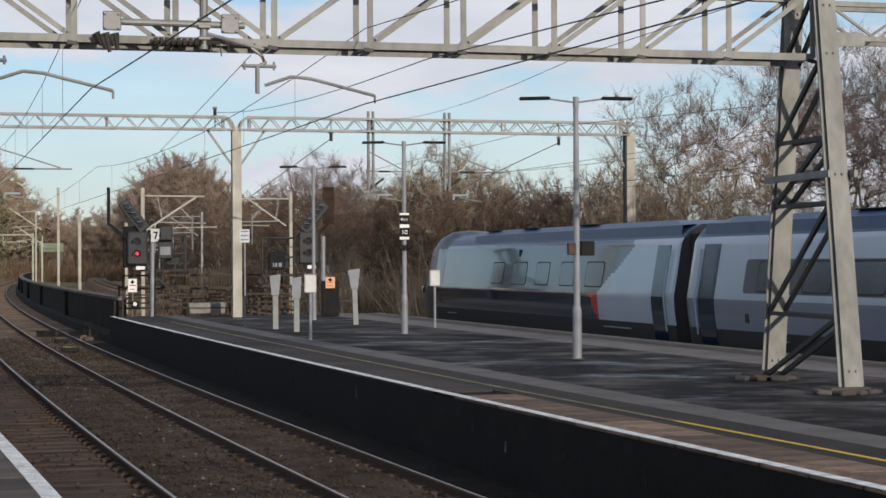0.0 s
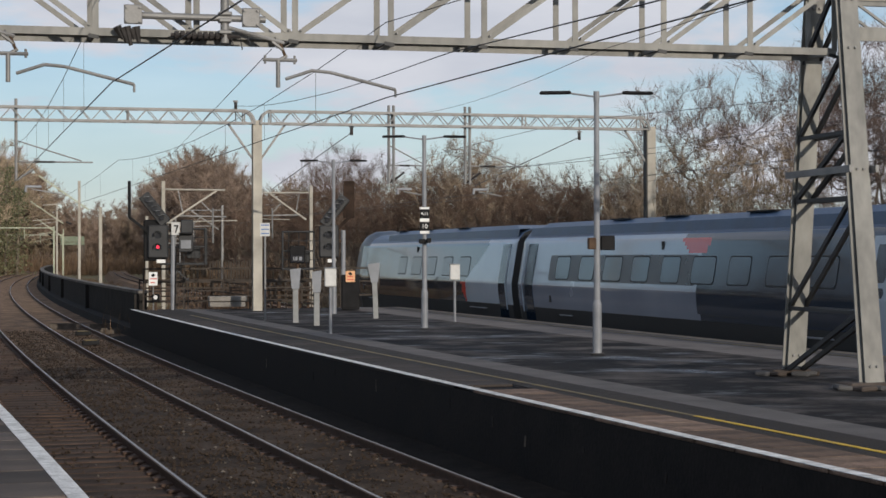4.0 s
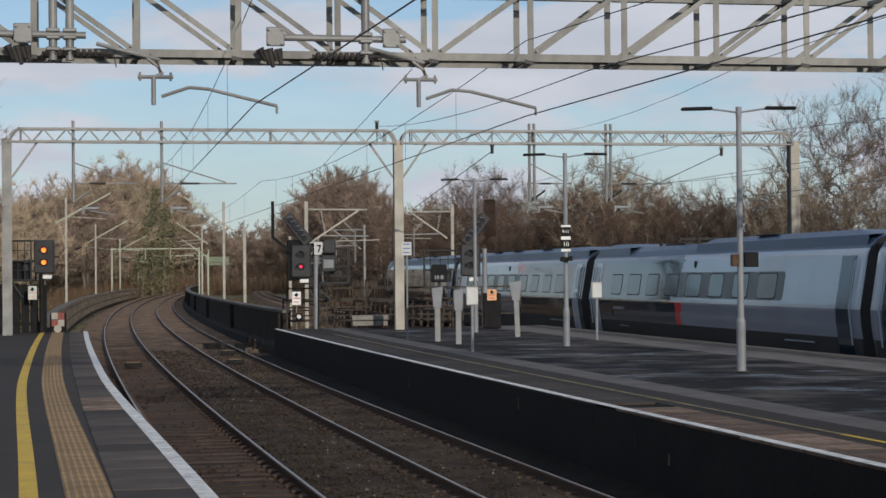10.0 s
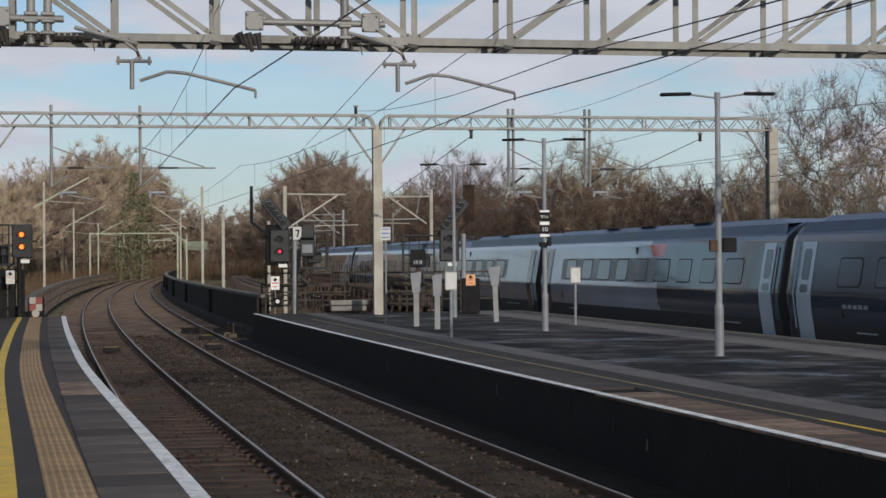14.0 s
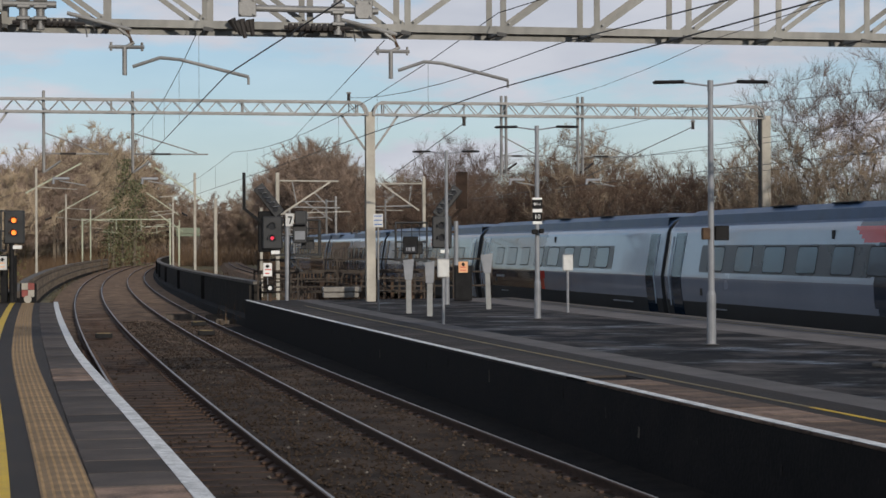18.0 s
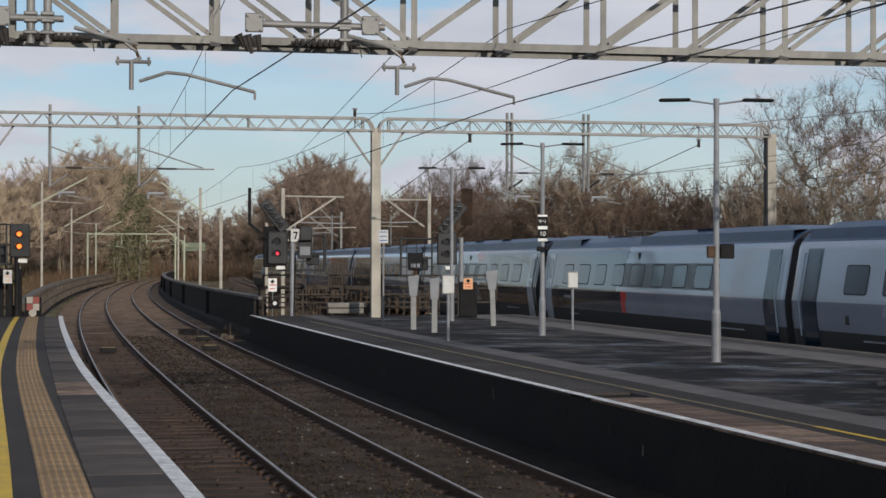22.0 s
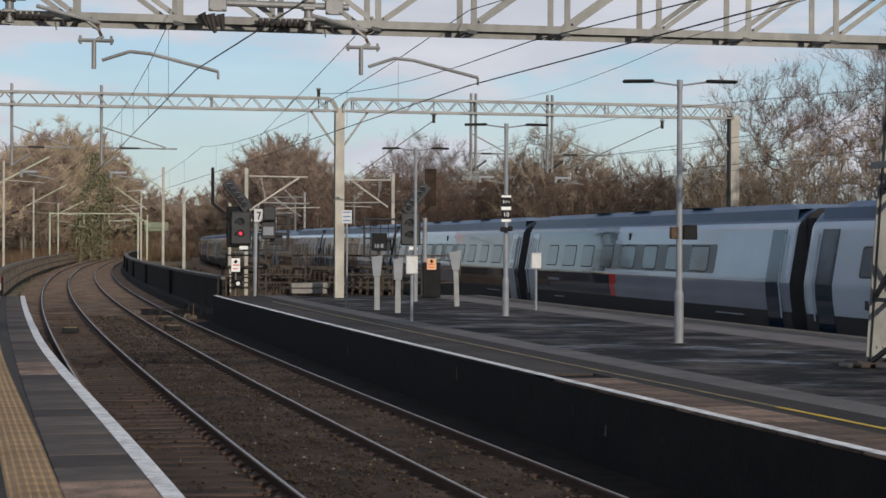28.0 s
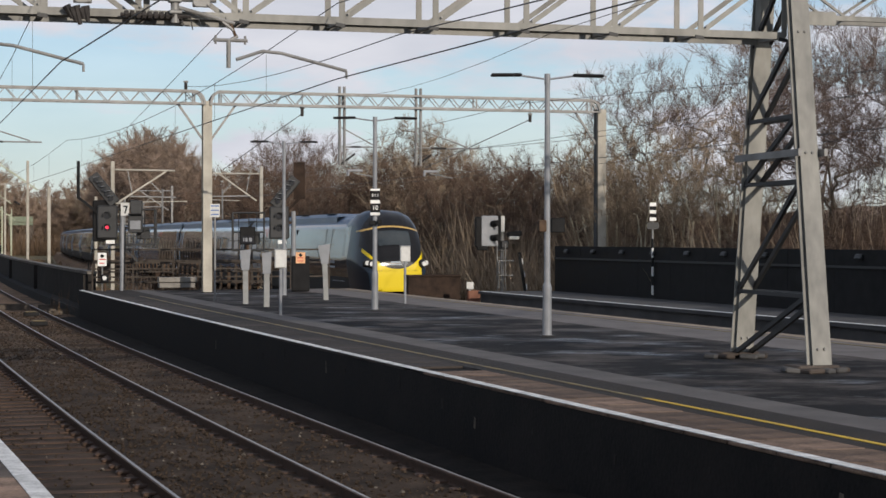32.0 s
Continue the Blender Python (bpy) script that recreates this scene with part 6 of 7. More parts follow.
def car_paint(kind, x, z):
    """Paint index on the flank at x along the car (front positive) and height z: 0 slate, 1 pale, 2 pale dimmed below
    the waist for the ground it mirrors, 3 red.
    """
    up = z - WAIST
    if kind == "A":     # pale front, slate rear, red wedge at the cantrail
        if z > 2.72:
            if x > -1.3 + (z - 2.72) * 2.0:
                return 1
            return 3 if x > -2.3 - (z - 2.72) * 0.9 else 0
        edge = -2.0 - max(0, -up) ** 2 * 0.35
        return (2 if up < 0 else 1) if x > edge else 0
    if kind == "B":     # slate front, pale rear, red wedge at the sill
        edge = 2.4 - max(0, up) * 0.78
        if up < 0:
            edge = 1.55 - up * 0.0
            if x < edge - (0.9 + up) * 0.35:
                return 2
            return 3 if x < 1.86 else 0
        return 1 if x < edge else 0
    if kind == "M":
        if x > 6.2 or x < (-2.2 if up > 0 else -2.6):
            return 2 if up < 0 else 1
        return 0
    if kind == "FRONT":
        if x < -6.5 - max(0, up) * 1.9:
            return 1
        if up < 0 and x < -5.9 + up * 0.75:
            return 3
        return 0
    if z > 2.70:         # tail
        if x > 7.35 + (z - 2.7) * 1.2:
            return 1
        return 3 if x > 6.95 - (z - 2.7) * 1.0 else 0
    return 1 if x > 7.9 + up * 0.15 else 0


def strip_profile(half):
    left = [(w, z) for w, z in half]
    return left + [(-w, z) for w, z in half[-2::-1]]


def flank_window(o, x, z0, z1, length, name, material, proud=0.006, label="", both=True):
    """A rounded pane that follows the flank between two heights."""
    for s in ((1, -1) if both else (1,)):
        bm = bmesh.new()
        r = min(0.10, length * 0.3)
        pts = []
        for cx, cz, a0 in ((length / 2 - r, z1 - r, 0), (-length / 2 + r, z1 - r, 90), (-length / 2 + r, z0 + r, 180), (length / 2 - r, z0 + r, 270)):
            for k in range(4):
                a = radians(a0 + k * 30)
                pts.append((cx + r * math.cos(a), cz + r * math.sin(a)))
        vo = [bm.verts.new((x + u, s * (wide(z) + proud), z)) for u, z in pts]
        vi = [bm.verts.new((x + u, s * (wide(z) - 0.02), z)) for u, z in pts]
        bm.faces.new(vo)
        for k in range(len(pts)):
            j = (k + 1) % len(pts)
            bm.faces.new((vo[k], vo[j], vi[j], vi[k]))
        bmesh.ops.recalc_face_normals(bm, faces=bm.faces)
        part(name, bm, material, o, label)


def cab_paint():
    """Slate cab with a black mask and a yellow front below a smiling curve, by place on the cab."""
    m = livery("cab_front_paint", (0.018, 0.029, 0.046), 0.38)
    n, l = m.node_tree.nodes, m.node_tree.links
    b = n["Principled BSDF"]
    b.inputs["Coat Weight"].default_value, b.inputs["IOR"].default_value, b.inputs["Coat Roughness"].default_value = 0.30, 1.25, 0.12
    slate = b.inputs["Base Color"].links[0].from_socket
    tc, sep = n.new("ShaderNodeTexCoord"), n.new("ShaderNodeSeparateXYZ")
    l.new(tc.outputs["Object"], sep.inputs[0])

    def calc(op, a, c, e=None):
        q = n.new("ShaderNodeMath")
        q.operation = op
        for k, v in enumerate((a, c) if e is None else (a, c, e)):
            if isinstance(v, (int, float)):
                q.inputs[k].default_value = v
            else:
                l.new(v, q.inputs[k])
        return q.outputs[0]

    ax, ay, z = calc("ABSOLUTE", sep.outputs[0], 0), calc("ABSOLUTE", sep.outputs[1], 0), sep.outputs[2]
    curve = calc("MULTIPLY_ADD", calc("POWER", calc("DIVIDE", ay, 1.12), 2.2), 0.72, 1.50)
    below = calc("LESS_THAN", z, curve)
    rim = calc("GREATER_THAN", z, calc("SUBTRACT", curve, 0.17))
    inner = calc("LESS_THAN", ay, 0.93)
    ahead = calc("GREATER_THAN", ax, START + 2.5)
    yellow = calc("MULTIPLY", calc("MULTIPLY", below, calc("MAXIMUM", rim, inner)), ahead)
    mask = calc("MULTIPLY", calc("SUBTRACT", 1.0, below), calc("GREATER_THAN", calc("MULTIPLY_ADD", ay, -0.75, ax), START + 1.30))
    rim2 = calc("MULTIPLY", calc("LESS_THAN", calc("ABSOLUTE", calc("SUBTRACT", calc("MULTIPLY_ADD", calc("POWER", ay, 2.0), 0.14, z), 3.07), 0), 0.03), calc("GREATER_THAN", ax, START + 1.7))
    mix1, mix2, mix3 = n.new("ShaderNodeMixRGB"), n.new("ShaderNodeMixRGB"), n.new("ShaderNodeMixRGB")
    mix1.inputs[2].default_value, mix2.inputs[2].default_value, mix3.inputs[2].default_value = (0.008, 0.008, 0.009, 1), (0.66, 0.50, 0.01, 1), (0.45, 0.30, 0.10, 1)
    l.new(mask, mix1.inputs[0])
    l.new(slate, mix1.inputs[1])
    l.new(yellow, mix2.inputs[0])
    l.new(mix1.outputs[0], mix2.inputs[1])
    l.new(rim2, mix3.inputs[0])
    l.new(mix2.outputs[0], mix3.inputs[1])
    l.new(mix3.outputs[0], b.inputs["Base Color"])
    return m


START, STOP = HL - 3.25, HL     # where the cab front begins and ends


def nose_top(d):
    rise_up = min(1.0, max(0.0, d) / 0.3)
    return 3.53 + 0.17 * rise_up * rise_up * (3 - 2 * rise_up) - 1.80 * (max(0, d - 0.28) / 0.72) ** 2.3


def nose_wide(d):
    return 1 - 0.30 * max(0, d - 0.15) ** 3


CAB = cab_paint()


def carriage(kind, label, well=False):
    o = thing("train_carriage", Matrix(), label, "train carriage", "carriages of the train")
    front_nose, rear_nose = kind == "FRONT", kind == "TAIL"
    xs = sorted({round(-HL + 2 * HL * i / 150, 3) for i in range(151)})
    prof = strip_profile([(w, z) for w, z in SECTION])
    # finer heights on the flank so that colour edges can lean
    half = []
    for (w0, z0), (w1, z1) in zip(SECTION, SECTION[1:]):
        n = 14 if z0 == 1.80 else 4
        half += [(w0 + (w1 - w0) * k / n, z0 + (z1 - z0) * k / n) for k in range(n)]
    half.append(SECTION[-1])
    prof = strip_profile(half)
    bm = bmesh.new()
    rows = []
    if front_nose:
        xs = [x for x in xs if x < START] + [START + (STOP - START) * (1 - (1 - k / 26) ** 1.7) for k in range(0, 27)]
    if rear_nose:
        xs = sorted([x for x in xs if x > -START] + [-(START + (STOP - START) * (1 - (1 - k / 26) ** 1.7)) for k in range(0, 27)])
    start, stop = START, STOP
    for x in xs:
        d = 0.0
        if front_nose and x > start:
            d = (x - start) / (stop - start)
        if rear_nose and -x > start:
            d = (-x - start) / (stop - start)
        row = []
        for w, z in prof:
            if d > 0:
                top, ws = nose_top(d), nose_wide(d)
                if z > 1.2:
                    zz = 1.2 + (z - 1.2) * (top - 1.2) / (3.53 - 1.2)
                else:
                    zz = z + (0.12 * d if z < 0.5 else 0)
                row.append(bm.verts.new((x, w * ws, zz)))
            else:
                row.append(bm.verts.new((x, w, z)))
        rows.append(row)
    if front_nose or rear_nose:
        f0 = 1 if front_nose else -1
        edge_row = rows[-1] if front_nose else rows[0]
        for dx, k in ((0.05, 0.95), (0.08, 0.84), (0.10, 0.6)):
            extra = [bm.verts.new((v.co.x + f0 * dx, v.co.y * k, 1.0 + (v.co.z - 1.0) * k)) for v in edge_row]
            if front_nose:
                rows.append(extra)
            else:
                rows.insert(0, extra)
    for r0, r1 in zip(rows, rows[1:]):
        for i in range(len(prof) - 1):
            f = bm.faces.new((r0[i], r0[i + 1], r1[i + 1], r1[i]))
            c = f.calc_center_median()
            z, x = c.z, c.x
            nose_d = (abs(x) - start) / (stop - start) if ((front_nose and x > 0) or (rear_nose and x < 0)) else -1
            if nose_d > (0.02 if z > 3.04 else 0.32):
                f.material_index = 7
            elif z > 3.04:
                f.material_index = 6
                if z < 3.18:
                    f.material_index = car_paint(kind, x, 2.9) if car_paint(kind, x, 2.9) != 3 else 0
            else:
                f.material_index = car_paint(kind, x, z) if z > 1.12 else 5
    for cap, nosed in ((bm.faces.new(rows[0]), rear_nose), (bm.faces.new(rows[-1][::-1]), front_nose)):
        cap.material_index = 7 if nosed else 5
    bmesh.ops.recalc_face_normals(bm, faces=bm.faces)
    part("body", bm, [TEAL, PALE, MID, REDP, YELL, SEAL, ROOF, CAB], o, smooth=True)
    body = o.children[-1]
    # underframe, bogies, wheels
    part("underframe", one_box((0, 0, 0.42), (2 * HL - 6.5, 2.2, 0.5), bevel=0.05), UNDER, o)
    for s in (-1, 1):
        b = part("bogie", one_box((8.5 * s, 0, 0.5), (3.4, 2.1, 0.3), bevel=0.06), UNDER, o)
        for k in (-1.35, 1.35):
            for w in (-0.7525, 0.7525):
                part("wheel", disc(bmesh.new(), (8.5 * s + k, w - 0.06, 0.43), 0.42, 0.12, (0, 1, 0), 20), UNDER, b)
    # roof panels
    if not well:
        spans = [(-HL + 0.3, HL - 0.3)]
    else:
        spans = [(-HL + 0.3, 0.8), (7.6, HL - 0.3)]
    if front_nose:
        spans = [(-HL + 0.3, 5.6)]
    if rear_nose:
        spans = [(-6.4, HL - 0.3)]
    for a, b in spans:
        bm = bmesh.new()
        pr = [(1.04, 3.22), (1.00, 3.46), (0.76, 3.60), (-0.76, 3.60), (-1.00, 3.46), (-1.04, 3.22)]
        ra = [bm.verts.new((a, y, z)) for y, z in pr]
        ra2 = [bm.verts.new((a + 1.0, y, z)) for y, z in pr]
        rb2 = [bm.verts.new((b - 1.0, y, z)) for y, z in pr]
        rb = [bm.verts.new((b, y, z)) for y, z in pr]
        for v in ra + rb:
            v.co.z = min(v.co.z, 3.48)
        for q0, q1 in ((ra, ra2), (ra2, rb2), (rb2, rb)):
            for i in range(5):
                bm.faces.new((q0[i], q0[i + 1], q1[i + 1], q1[i]))
        bmesh.ops.recalc_face_normals(bm, faces=bm.faces)
        part("roof_panel", bm, ROOF, o, "slate grey roof fairing")
    for x in (-4.5, 0.5, 4.2):
        if not well or x < 0:
            part("roof_vent", one_box((x, 0.62, 3.605), (1.5, 0.5, 0.03), bevel=0.01), SEAL, o)
    if well:
        pan = part("pantograph_frame", one_box((4.2, 0, 3.5), (2.0, 1.2, 0.06)), SEAL, o)
        for y in (-0.5, 0.5):
            part("arm", one_bar((3.4, y * 0.8, 3.55), (5.0, y * 0.4, 3.72), 0.05, 0.05), SEAL, pan)
            for x in (2.2, 5.9):
                part("insulator", one_rod((x, y, 3.44), (x, y, 3.66), 0.07, 0.05, 8), DARK_INS, pan)
        part("pan_head", one_box((3.3, 0, 3.66), (0.25, 1.5, 0.05)), SEAL, pan)
    # doors, dark on pale ends and pale on dark ends
    ends = [s for s in (-1, 1) if not ((front_nose and s > 0) or (rear_nose and s < 0))]
    for s in ends:
        x = s * (HL - 1.0)
        dark_body = car_paint(kind, x - s * 0.2, 2.0) == 0
        leaf = PALE if dark_body else TEAL
        for side in (1, -1):
            bm = bmesh.new()
            zs = [0.60, 0.86, 1.15, 1.45, 1.80, 2.1, 2.4, 2.7, 3.0]
            cols = [[bm.verts.new((x + u, side * (wide(z) + 0.012), z)) for z in zs] for u in (-0.41, 0.41)]
            back = [[bm.verts.new((x + u, side * (wide(z) - 0.02), z)) for z in zs] for u in (-0.41, 0.41)]
            for i in range(len(zs) - 1):
                bm.faces.new((cols[0][i], cols[1][i], cols[1][i + 1], cols[0][i + 1]))
                for c in (0, 1):
                    bm.faces.new((cols[c][i], cols[c][i + 1], back[c][i + 1], back[c][i]))
            bmesh.ops.recalc_face_normals(bm, faces=bm.faces)
            door = part("door", bm, leaf, o, "pale sliding door" if dark_body else "dark sliding door")
            for z0, z1, g in (((2.12, 2.84, 0.22), (1.83, 2.02, 0.22)) if dark_body else ((1.84, 2.94, 0.34),)):
                bm = bmesh.new()
                v = [bm.verts.new((x + u, side * (wide(z) + 0.018), z)) for u, z in ((-g + 0.05, z0), (g - 0.05, z0), (g, z0 + 0.07), (g, z1 - 0.07), (g - 0.05, z1), (-g + 0.05, z1), (-g, z1 - 0.07), (-g, z0 + 0.07))]
                bm.faces.new(v)
                part("door_window", bm, GLASS, door)
            g = s * (HL - 0.52)
            part("grab_rail", rod(one_rod((g, side * (wide(1.0) + 0.05), 1.0), (g, side * (wide(1.8) + 0.05), 1.8), 0.022, n=6), (g, side * (wide(1.8) + 0.05), 1.8), (g, side * (wide(2.9) + 0.05), 2.9), 0.022, n=6), PALE, door, "pale grab rail")
    # windows
    lo, hi = -HL + 2.4, HL - 2.4
    if front_nose:
        lo, hi = -7.2, 3.4
    if rear_nose:
        lo = 2.2
    if kind == "A":
        hi = 8.7
    if kind == "B":
        lo = -6.6
    if kind == "M":
        lo = -8.0
    n = round((hi - lo) / 1.98)
    for i in range(n):
        x = lo + (hi - lo) * (i + 0.5) / n
        length = 1.12 if i % 3 else 1.3
        flank_window(o, x, 2.0, 2.60, length, "window", GLASS, 0.010)
        flank_window(o, x, 1.97, 2.63, length + 0.06, "window_seal", SEAL, 0.006)
    # dark band joins the windows on the pale flank
    runs = {"A": (-1.9, 8.9), "B": (-6.8, 2.2), "M": (-8.2, -5.0), "FRONT": None, "TAIL": None}[kind]
    if runs:
        flank_window(o, (runs[0] + runs[1]) / 2, 1.94, 2.66, runs[1] - runs[0], "window_band", BAND, 0.003)
    # steps, grab rails, small marks
    for x in (-7.4, 7.4, -HL + 3.4):
        part("lifting_mark", one_box((x, wide(0.99) + 0.02, 0.99), (1.0, 0.05, 0.035)), LAMP_GREY, o, "pale step bar below the body side")
    part("side_light", one_box((0.4, wide(2.88) + 0.01, 2.88), (0.14, 0.03, 0.2), bevel=0.004), SEAL, o)
    part("socket_cover", one_box((HL - 3.0, wide(1.42) + 0.004, 1.42), (0.17, 0.014, 0.19), bevel=0.003), SEAL, o, "small dark socket cover")
    if kind == "B":
        for k in range(5):
            part("writing", one_box((HL - 4.3 + k * 0.27, wide(1.55) + 0.004, 1.55), (0.20, 0.010, 0.09)), LAMP_GREY, o, "small unreadable pale lettering")
    # gangway
    for s in ends:
        part("gangway", one_box((s * (HL + 0.1), 0, 1.95), (0.36, 1.9, 2.7), bevel=0.05), SEAL, o)
    if front_nose or rear_nose:
        f = 1 if front_nose else -1
        # cab windscreen, headlamps, side window
        bm = bmesh.new()
        rws = []
        for d in (0.785, 0.81, 0.835, 0.86, 0.885, 0.912):
            x = start + d * (stop - start)
            top = nose_top(d)
            row = []
            for y in (-0.62, -0.42, -0.21, 0, 0.21, 0.42, 0.62):
                ws = nose_wide(d)
                yy = y / ws
                zs = 3.53
                for (w0, z0), (w1, z1) in zip(SECTION, SECTION[1:]):
                    if w1 <= abs(yy) <= w0 and z0 > 2:
                        zs = z0 + (z1 - z0) * (w0 - abs(yy)) / max(1e-6, w0 - w1)
                zz = 1.2 + (zs - 1.2) * (top - 1.2) / (3.53 - 1.2)
                row.append(bm.verts.new((f * (x + 0.02), y * (1 - 0.0 * d), zz + 0.02)))
            rws.append(row)
        for r0, r1 in zip(rws, rws[1:]):
            for i in range(6):
                bm.faces.new((r0[i], r0[i + 1], r1[i + 1], r1[i]))
        bmesh.ops.recalc_face_normals(bm, faces=bm.faces)
        part("windscreen", bm, CAB_GLASS, o, "raked cab windscreen", smooth=True)
        for y in (-0.86, 0.86):
            hl = part("headlamp", one_box((f * (stop - 0.10), y * 1.19, 1.69), (0.66, 0.26, 0.33), (0, 0, -f * y * 26), 0.10), SEAL, o, "dark headlamp pod")
            for k in (0.0, 0.16):
                part("headlamp_lens", disc(bmesh.new(), (f * (stop + 0.17 - k * 1.0), y * (1.13 + k * 0.95), 1.69 + k * 0.2), 0.085, 0.05, (f, y * 0.55, 0), 14), WHITE, hl)
        part("seam", one_bar((f * (stop + 0.085), -0.8, 1.43), (f * (stop + 0.085), 0.8, 1.43), 0.03, 0.012), RUSTY, o)
        for side in (1, -1):
            bm = bmesh.new()
            bx = f * (HL - 2.85)
            v = [bm.verts.new((bx + f * u, side * (wide(z) + 0.006), z)) for u, z in ((-0.35, 1.95), (0.30, 1.95), (0.18, 2.8), (-0.35, 2.8))]
            bm.faces.new(v)
            part("cab_window", bm, GLASS, o)
        if rear_nose:
            for x in (-5.3, -6.35):
                part("door_seam", one_bar((x, wide(0.9) + 0.004, 0.9), (x, wide(1.8) + 0.004, 1.8), 0.02, 0.01), SEAL, o)
                part("door_seam", one_bar((x, wide(1.8) + 0.004, 1.8), (x, wide(3.0) + 0.004, 3.0), 0.02, 0.01), SEAL, o)
            for k in range(2):
                part("writing", one_box((-6.6, wide(1.72 - 0.2 * k) + 0.004, 1.72 - 0.2 * k), (1.5, 0.012, 0.12 - 0.04 * k)), PALE, o, "pale unreadable lettering")
        for k, (z, w) in enumerate(((1.75, 0.40), (1.665, 0.46))):
            part("writing", one_box((f * (stop + 0.075), -0.05 * f, z), (0.05, w, 0.05 - 0.012 * k), (0, 0, 0), 0.008), PALE, o, "pale unreadable lettering on the nose")
        bm = bmesh.new()
        tri = [[bm.verts.new((f * (stop + dx), f * (0.24 + u), 1.70 + v)) for u, v in ((-0.04, 0.0), (0.14, 0.0), (0.05, 0.19))] for dx in (0.06, 0.10)]
        bm.faces.new(tri[0]), bm.faces.new(tri[1])
        for k in range(3):
            bm.faces.new((tri[0][k], tri[0][(k + 1) % 3], tri[1][(k + 1) % 3], tri[1][k]))
        bmesh.ops.recalc_face_normals(bm, faces=bm.faces)
        part("emblem", bm, PALE, o, "pale triangular emblem on the nose")
        for y in (-0.28, 0.30):
            part("wiper", one_bar((f * (stop - 0.50), y, 2.36), (f * (stop - 0.16), y + 0.22, 2.12), 0.02, 0.02), SEAL, o)
    return o


CAB_GLASS = mat("cab_glass", (0.02, 0.026, 0.03), (0.05, 0.06, 0.065), 1.0, 0.08, 0.0, 0.0)
LABELS = {
    "FRONT": "leading driving carriage, dark slate with pale inner end",
    "A": "passenger carriage, pale grey front, slate rear, red wedge above",
    "B": "passenger carriage, dark slate front, pale rear, red wedge below",
    "M": "passenger carriage, dark slate middle with pale grey ends",
    "TAIL": "rear driving carriage, dark slate, yellow and black cab front",
}
first_a, first_b = carriage("A", LABELS["A"]), carriage("B", LABELS["B"], True)
plain_b = carriage("B", LABELS["B"])
TRAIN = [carriage("FRONT", LABELS["FRONT"]), first_a, first_b, copy_thing(first_a, Matrix()), plain_b, copy_thing(first_a, Matrix()),
         copy_thing(first_b, Matrix()), carriage("M", LABELS["M"]), copy_thing(first_a, Matrix()), copy_thing(plain_b, Matrix()), carriage("TAIL", LABELS["TAIL"])]

# Way along the far line by running length from abreast of the camera.
LINE_Y = [-240 + i for i in range(0, 621)]
LINE_P = [at(T3 + ease(y), y) for y in LINE_Y]
LINE_S = [0.0]
for a, b in zip(LINE_P, LINE_P[1:]):
    LINE_S.append(LINE_S[-1] + (b - a).length)
S_ZERO = LINE_S[240]


def rise(y):
    return 0.1


def on_line(s):
    s += S_ZERO
    k = int(np.clip(np.searchsorted(LINE_S, s) - 1, 0, len(LINE_S) - 2))
    f = (s - LINE_S[k]) / (LINE_S[k + 1] - LINE_S[k])
    q = LINE_P[k].lerp(LINE_P[k + 1], f)
    q.z = RZ + rise(LINE_Y[k] + f)
    return q


def run(t):
    """Running length of the first gap between carriages at time t."""
    u = t / 32.0
    return 39.12 + 87.12 * u + 273.46 * u ** 2 - 360.08 * u ** 3 + 466.99 * u ** 4 - 202.31 * u ** 5 + 1.3 * u ** 12 + 2.5 * u ** 2 * (1 - u) ** 2


def car_pose(k, t):
    s = run(t) + (12.2 if k == 0 else -23.9 * 9 - 12.2 if k == 10 else -23.9 * (k - 0.5))
    a, b = on_line(s + 8.5), on_line(s - 8.5)
    d = a - b
    cant = math.degrees(math.asin(d.z / d.length))
    return Matrix.Translation((a + b) / 2) @ pose(0, 0, 0, 0, -cant, math.degrees(math.atan2(d.y, d.x)))


def motions():
    for k, car in enumerate(TRAIN):
        walk(car, [(t, car_pose(k, t)) for t in range(33)])


# ---- paving and sleepers, piece by piece ----
for tr, c in ((track_1, T1), (track_2, T2)):
    for i in range(110):
        y = 12 + i * 0.66
        s = new("sleeper", SLEEPER_MESH)
        s.parent = tr
        s.matrix_basis = Matrix.Translation(at(c, y, RZ - 0.225)) @ pose(0, 0, 0, 0, 0, turn(y) + 0.4 * math.sin(i * 1.7))
    for i in range(60):
        y = 14 + i * 0.66
        for w in (-0.7525, 0.7525):
            s = new("rail_chair", CHAIR_MESH)
            s.parent = tr
            s.matrix_basis = Matrix.Translation(at(c + w, y, RZ - 0.135)) @ pose(0, 0, 0, 0, 0, turn(y))


def slabs(parent_name, label, p0, p1, y0, y1, length, top, thick, material, gap=0.012, jitter=0.003):
    o = thing(parent_name, Matrix(), label, "paving", kind="structure")
    me = finish("slab", one_box((0, 0, 0), (abs(p1 - p0) - gap, length - gap, thick), bevel=0.008), material)
    r = random.Random(len(parent_name))
    n = int((y1 - y0) / length)
    for i in range(n):
        y = y0 + (i + 0.5) * length
        s = new("slab", me)
        s.parent = o
        s.matrix_basis = Matrix.Translation(at((p0 + p1) / 2, y, top - thick / 2 + r.uniform(-jitter, jitter))) @ pose(0, 0, 0, 0, 0, turn(y))
    return o


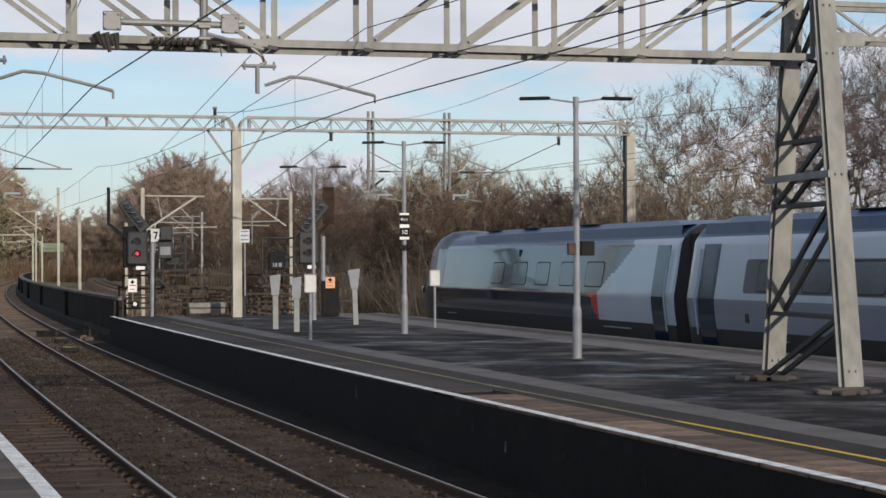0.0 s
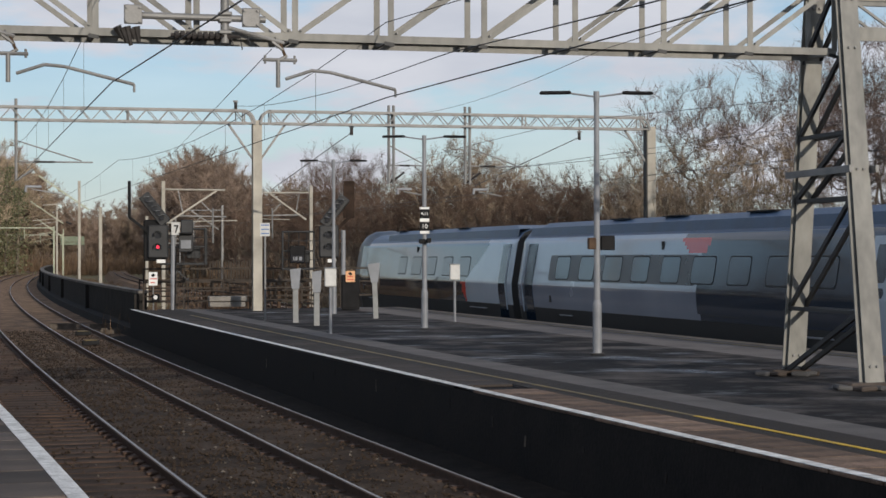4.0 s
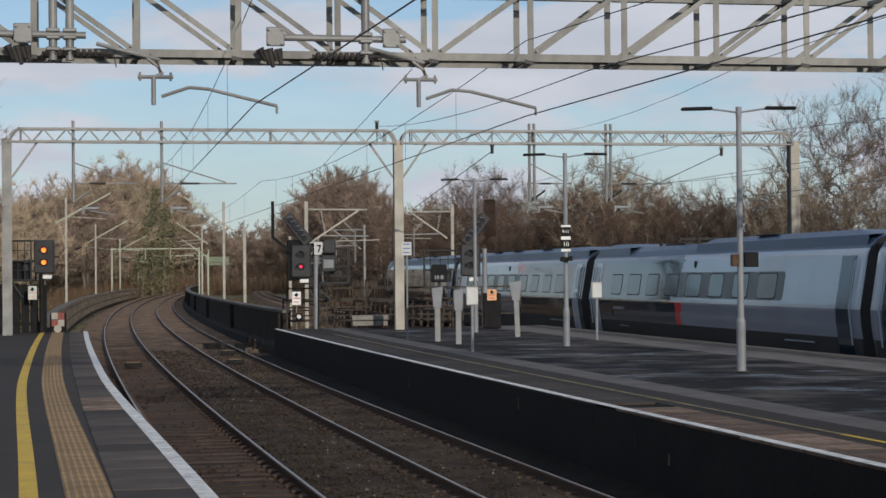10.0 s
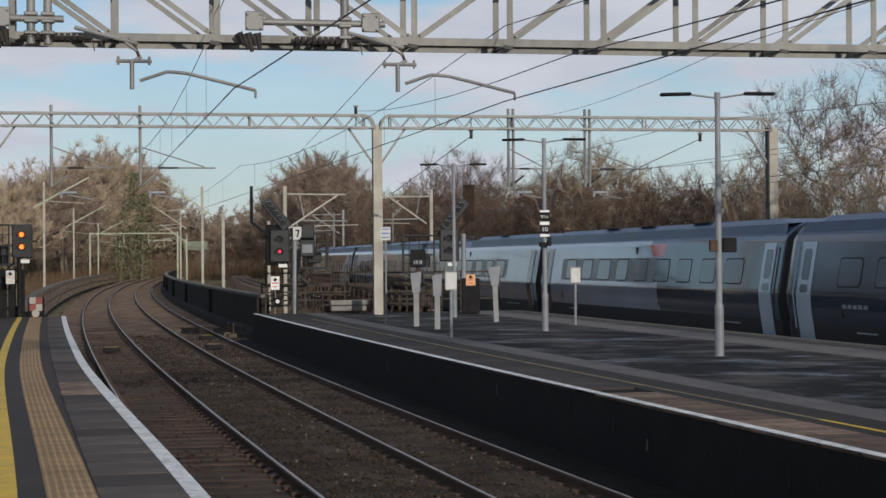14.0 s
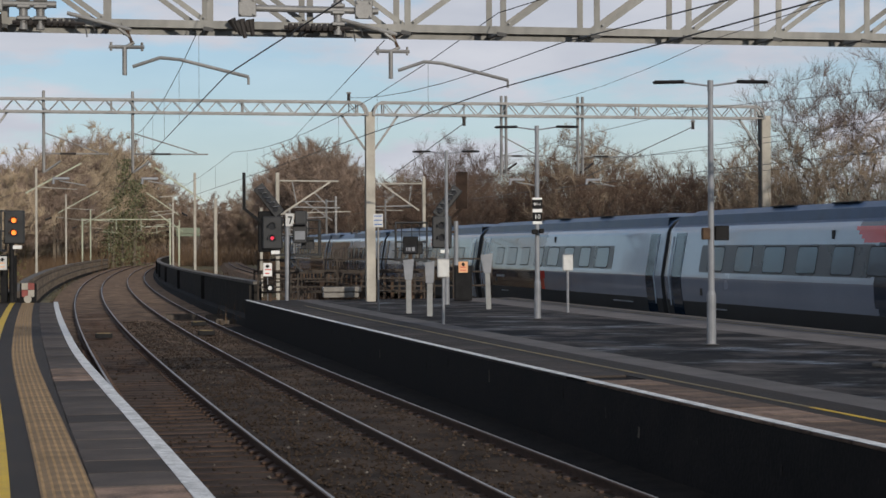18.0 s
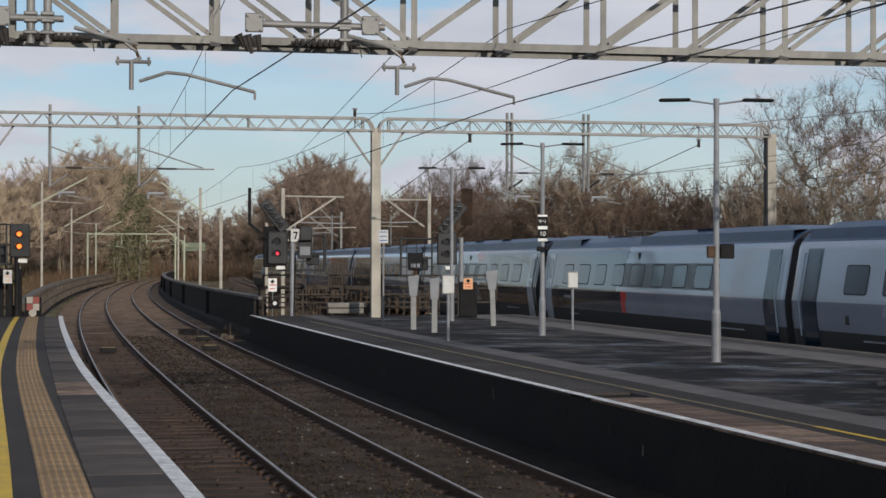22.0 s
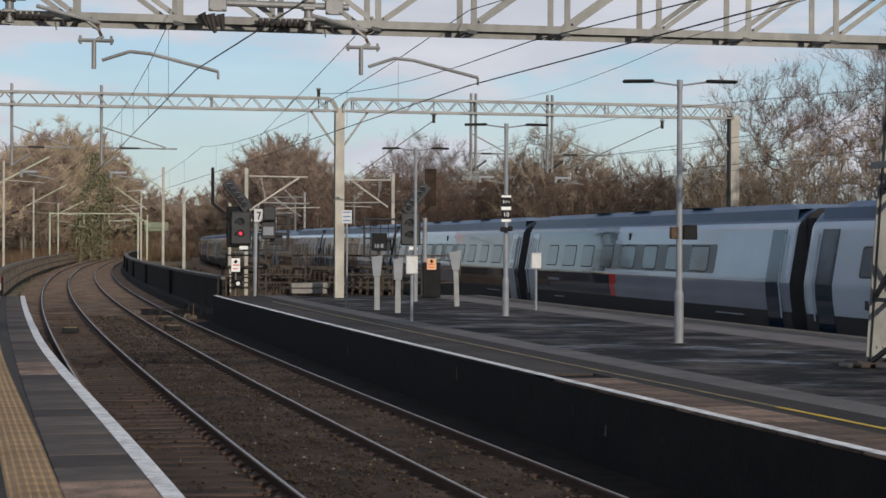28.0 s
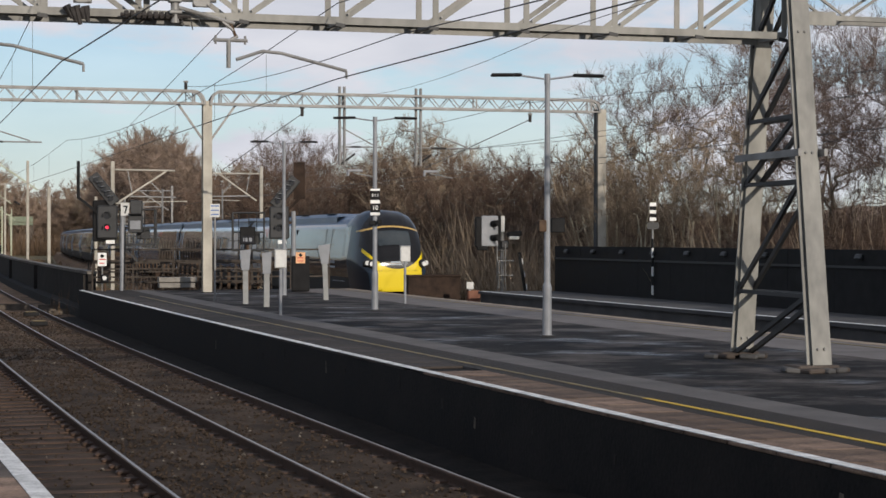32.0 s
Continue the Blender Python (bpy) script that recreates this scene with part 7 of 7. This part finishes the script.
slabs("coping_outer", "grey concrete coping slabs along the outer platform edge", OWN - 0.62, OWN, 36.8, END, 0.9, 0.0, 0.09, GREY_SLAB)
coping_near = thing("coping_near", Matrix(), "wide grey and brown coping slabs along the outer platform edge", "paving", kind="structure")
r = random.Random(8)
for i in range(50):
    y = -7.75 + i * 0.9
    w = 0.62 + swell(y)
    sl = new("slab", finish("slab", one_box((0, 0, 0), (w - 0.012, 0.888, 0.09), bevel=0.008), GREY_SLAB if i not in (23, 24, 38, 39, 40) else SAND_SLAB))
    sl.parent = coping_near
    tilt = math.degrees(math.atan2(swell(y - 0.5) - swell(y + 0.5), 1.0))
    sl.matrix_basis = Matrix.Translation(at(OWN - 0.62 + w / 2, y, -0.045 + r.uniform(-0.003, 0.003))) @ pose(0, 0, 0, 0, 0, turn(y) + tilt * 0.5)
slabs("coping_island", "dark grey coping slabs along the island platform edge", ISL, ISL + 0.9, 24.9, END, 0.9, 0.0, 0.035, ISLAND_SLAB)
slabs("coping_island_sandy", "sandy stone coping slabs along the island platform edge", ISL, ISL + 0.9, 6, 24.9, 0.9, 0.0, 0.035, SAND_SLAB)
TACT = bmesh.new()
box(TACT, (0, 0, 0), (0.395, 0.395, 0.05), bevel=0.004)
for i in range(6):
    for j in range(6):
        a, b = (i - 2.5) * 0.066, (j - 2.5) * 0.066
        vs = [TACT.verts.new((a + dx, b + dy, z)) for z, k in ((0.025, 0.014), (0.030, 0.009)) for dx, dy in ((-k, -k), (k, -k), (k, k), (-k, k))]
        TACT.faces.new(vs[4:8])
        for q in range(4):
            TACT.faces.new((vs[q], vs[(q + 1) % 4], vs[4 + (q + 1) % 4], vs[4 + q]))
TACT_MESH = finish("tactile_slab", TACT, TACTILE)
tactile = thing("tactile_paving", Matrix(), "buff blister paving strip along the platform edge", "tactile paving", kind="structure")
for i in range(180):
    y = -6.8 + i * 0.4
    s = new("tactile_slab", TACT_MESH)
    s.parent = tactile
    s.matrix_basis = Matrix.Translation(at(0.35 + 0.85 * swell(y), y, -0.028)) @ pose(0, 0, 0, 0, 0, turn(y) + 57.3 * 0.85 * (swell(y - 0.5) - swell(y + 0.5)))

# Loose stones on the ballast near the platforms.
STONE = mat("loose_ballast_stone", (0.016, 0.012, 0.009), (0.075, 0.055, 0.041), 9.0, 0.95, 0.0, 0.3, 30.0, where="World", spec=0.08)
STONE_PALE = mat("pale_ballast_stone", (0.06, 0.052, 0.044), (0.19, 0.168, 0.142), 9.0, 0.95, 0.0, 0.3, 30.0, where="World", spec=0.08)
r = random.Random(77)
RAIL_P = [c + w for c in (T1, T2) for w in (-0.7525, 0.7525)]
for name, material, count, label in (("ballast_stones", STONE, 15000, "loose brown ballast stones between the rails"), ("pale_stones", STONE_PALE, 420, "scattered pale stones on the ballast")):
    verts, faces = [], []
    while len(verts) < count * 6:
        p, y = r.uniform(1.8, 7.7), 11 + 62 * r.random() ** 1.7
        if min(abs(p - q) for q in RAIL_P) < 0.10:
            continue
        if p < 3.8 and r.random() < 0.88:
            continue
        z = -1.005 if 4.1 < p < 5.0 else -1.03 if 3.8 < p < 5.3 else -1.06
        c = at(p, y, z + r.uniform(-0.01, 0.025) + 0.035 * noise.noise(Vector((p * 2.1, y * 1.7, 0))))
        k = len(verts)
        g = r.uniform(0.014, 0.034)
        spin = Matrix.Rotation(r.uniform(0, 6.28), 3, "Z") @ Matrix.Rotation(r.uniform(-0.6, 0.6), 3, "X")
        for v in ((1, 0, 0), (0, 1, 0), (-1, 0, 0), (0, -1, 0), (0, 0, 1), (0, 0, -1)):
            verts.append(tuple(c + spin @ Vector((v[0] * g * r.uniform(0.8, 1.5), v[1] * g * r.uniform(0.7, 1.2), v[2] * g * r.uniform(0.6, 1.0)))))
        faces += [(k + a, k + b, k + d) for a, b, d in ((0, 1, 4), (1, 2, 4), (2, 3, 4), (3, 0, 4), (1, 0, 5), (2, 1, 5), (3, 2, 5), (0, 3, 5))]
    me = bpy.data.meshes.new(name)
    me.from_pydata(verts, [], faces)
    me.materials.append(material)
    tagged(new(name, me), label, "stones", kind="stuff")

motions()
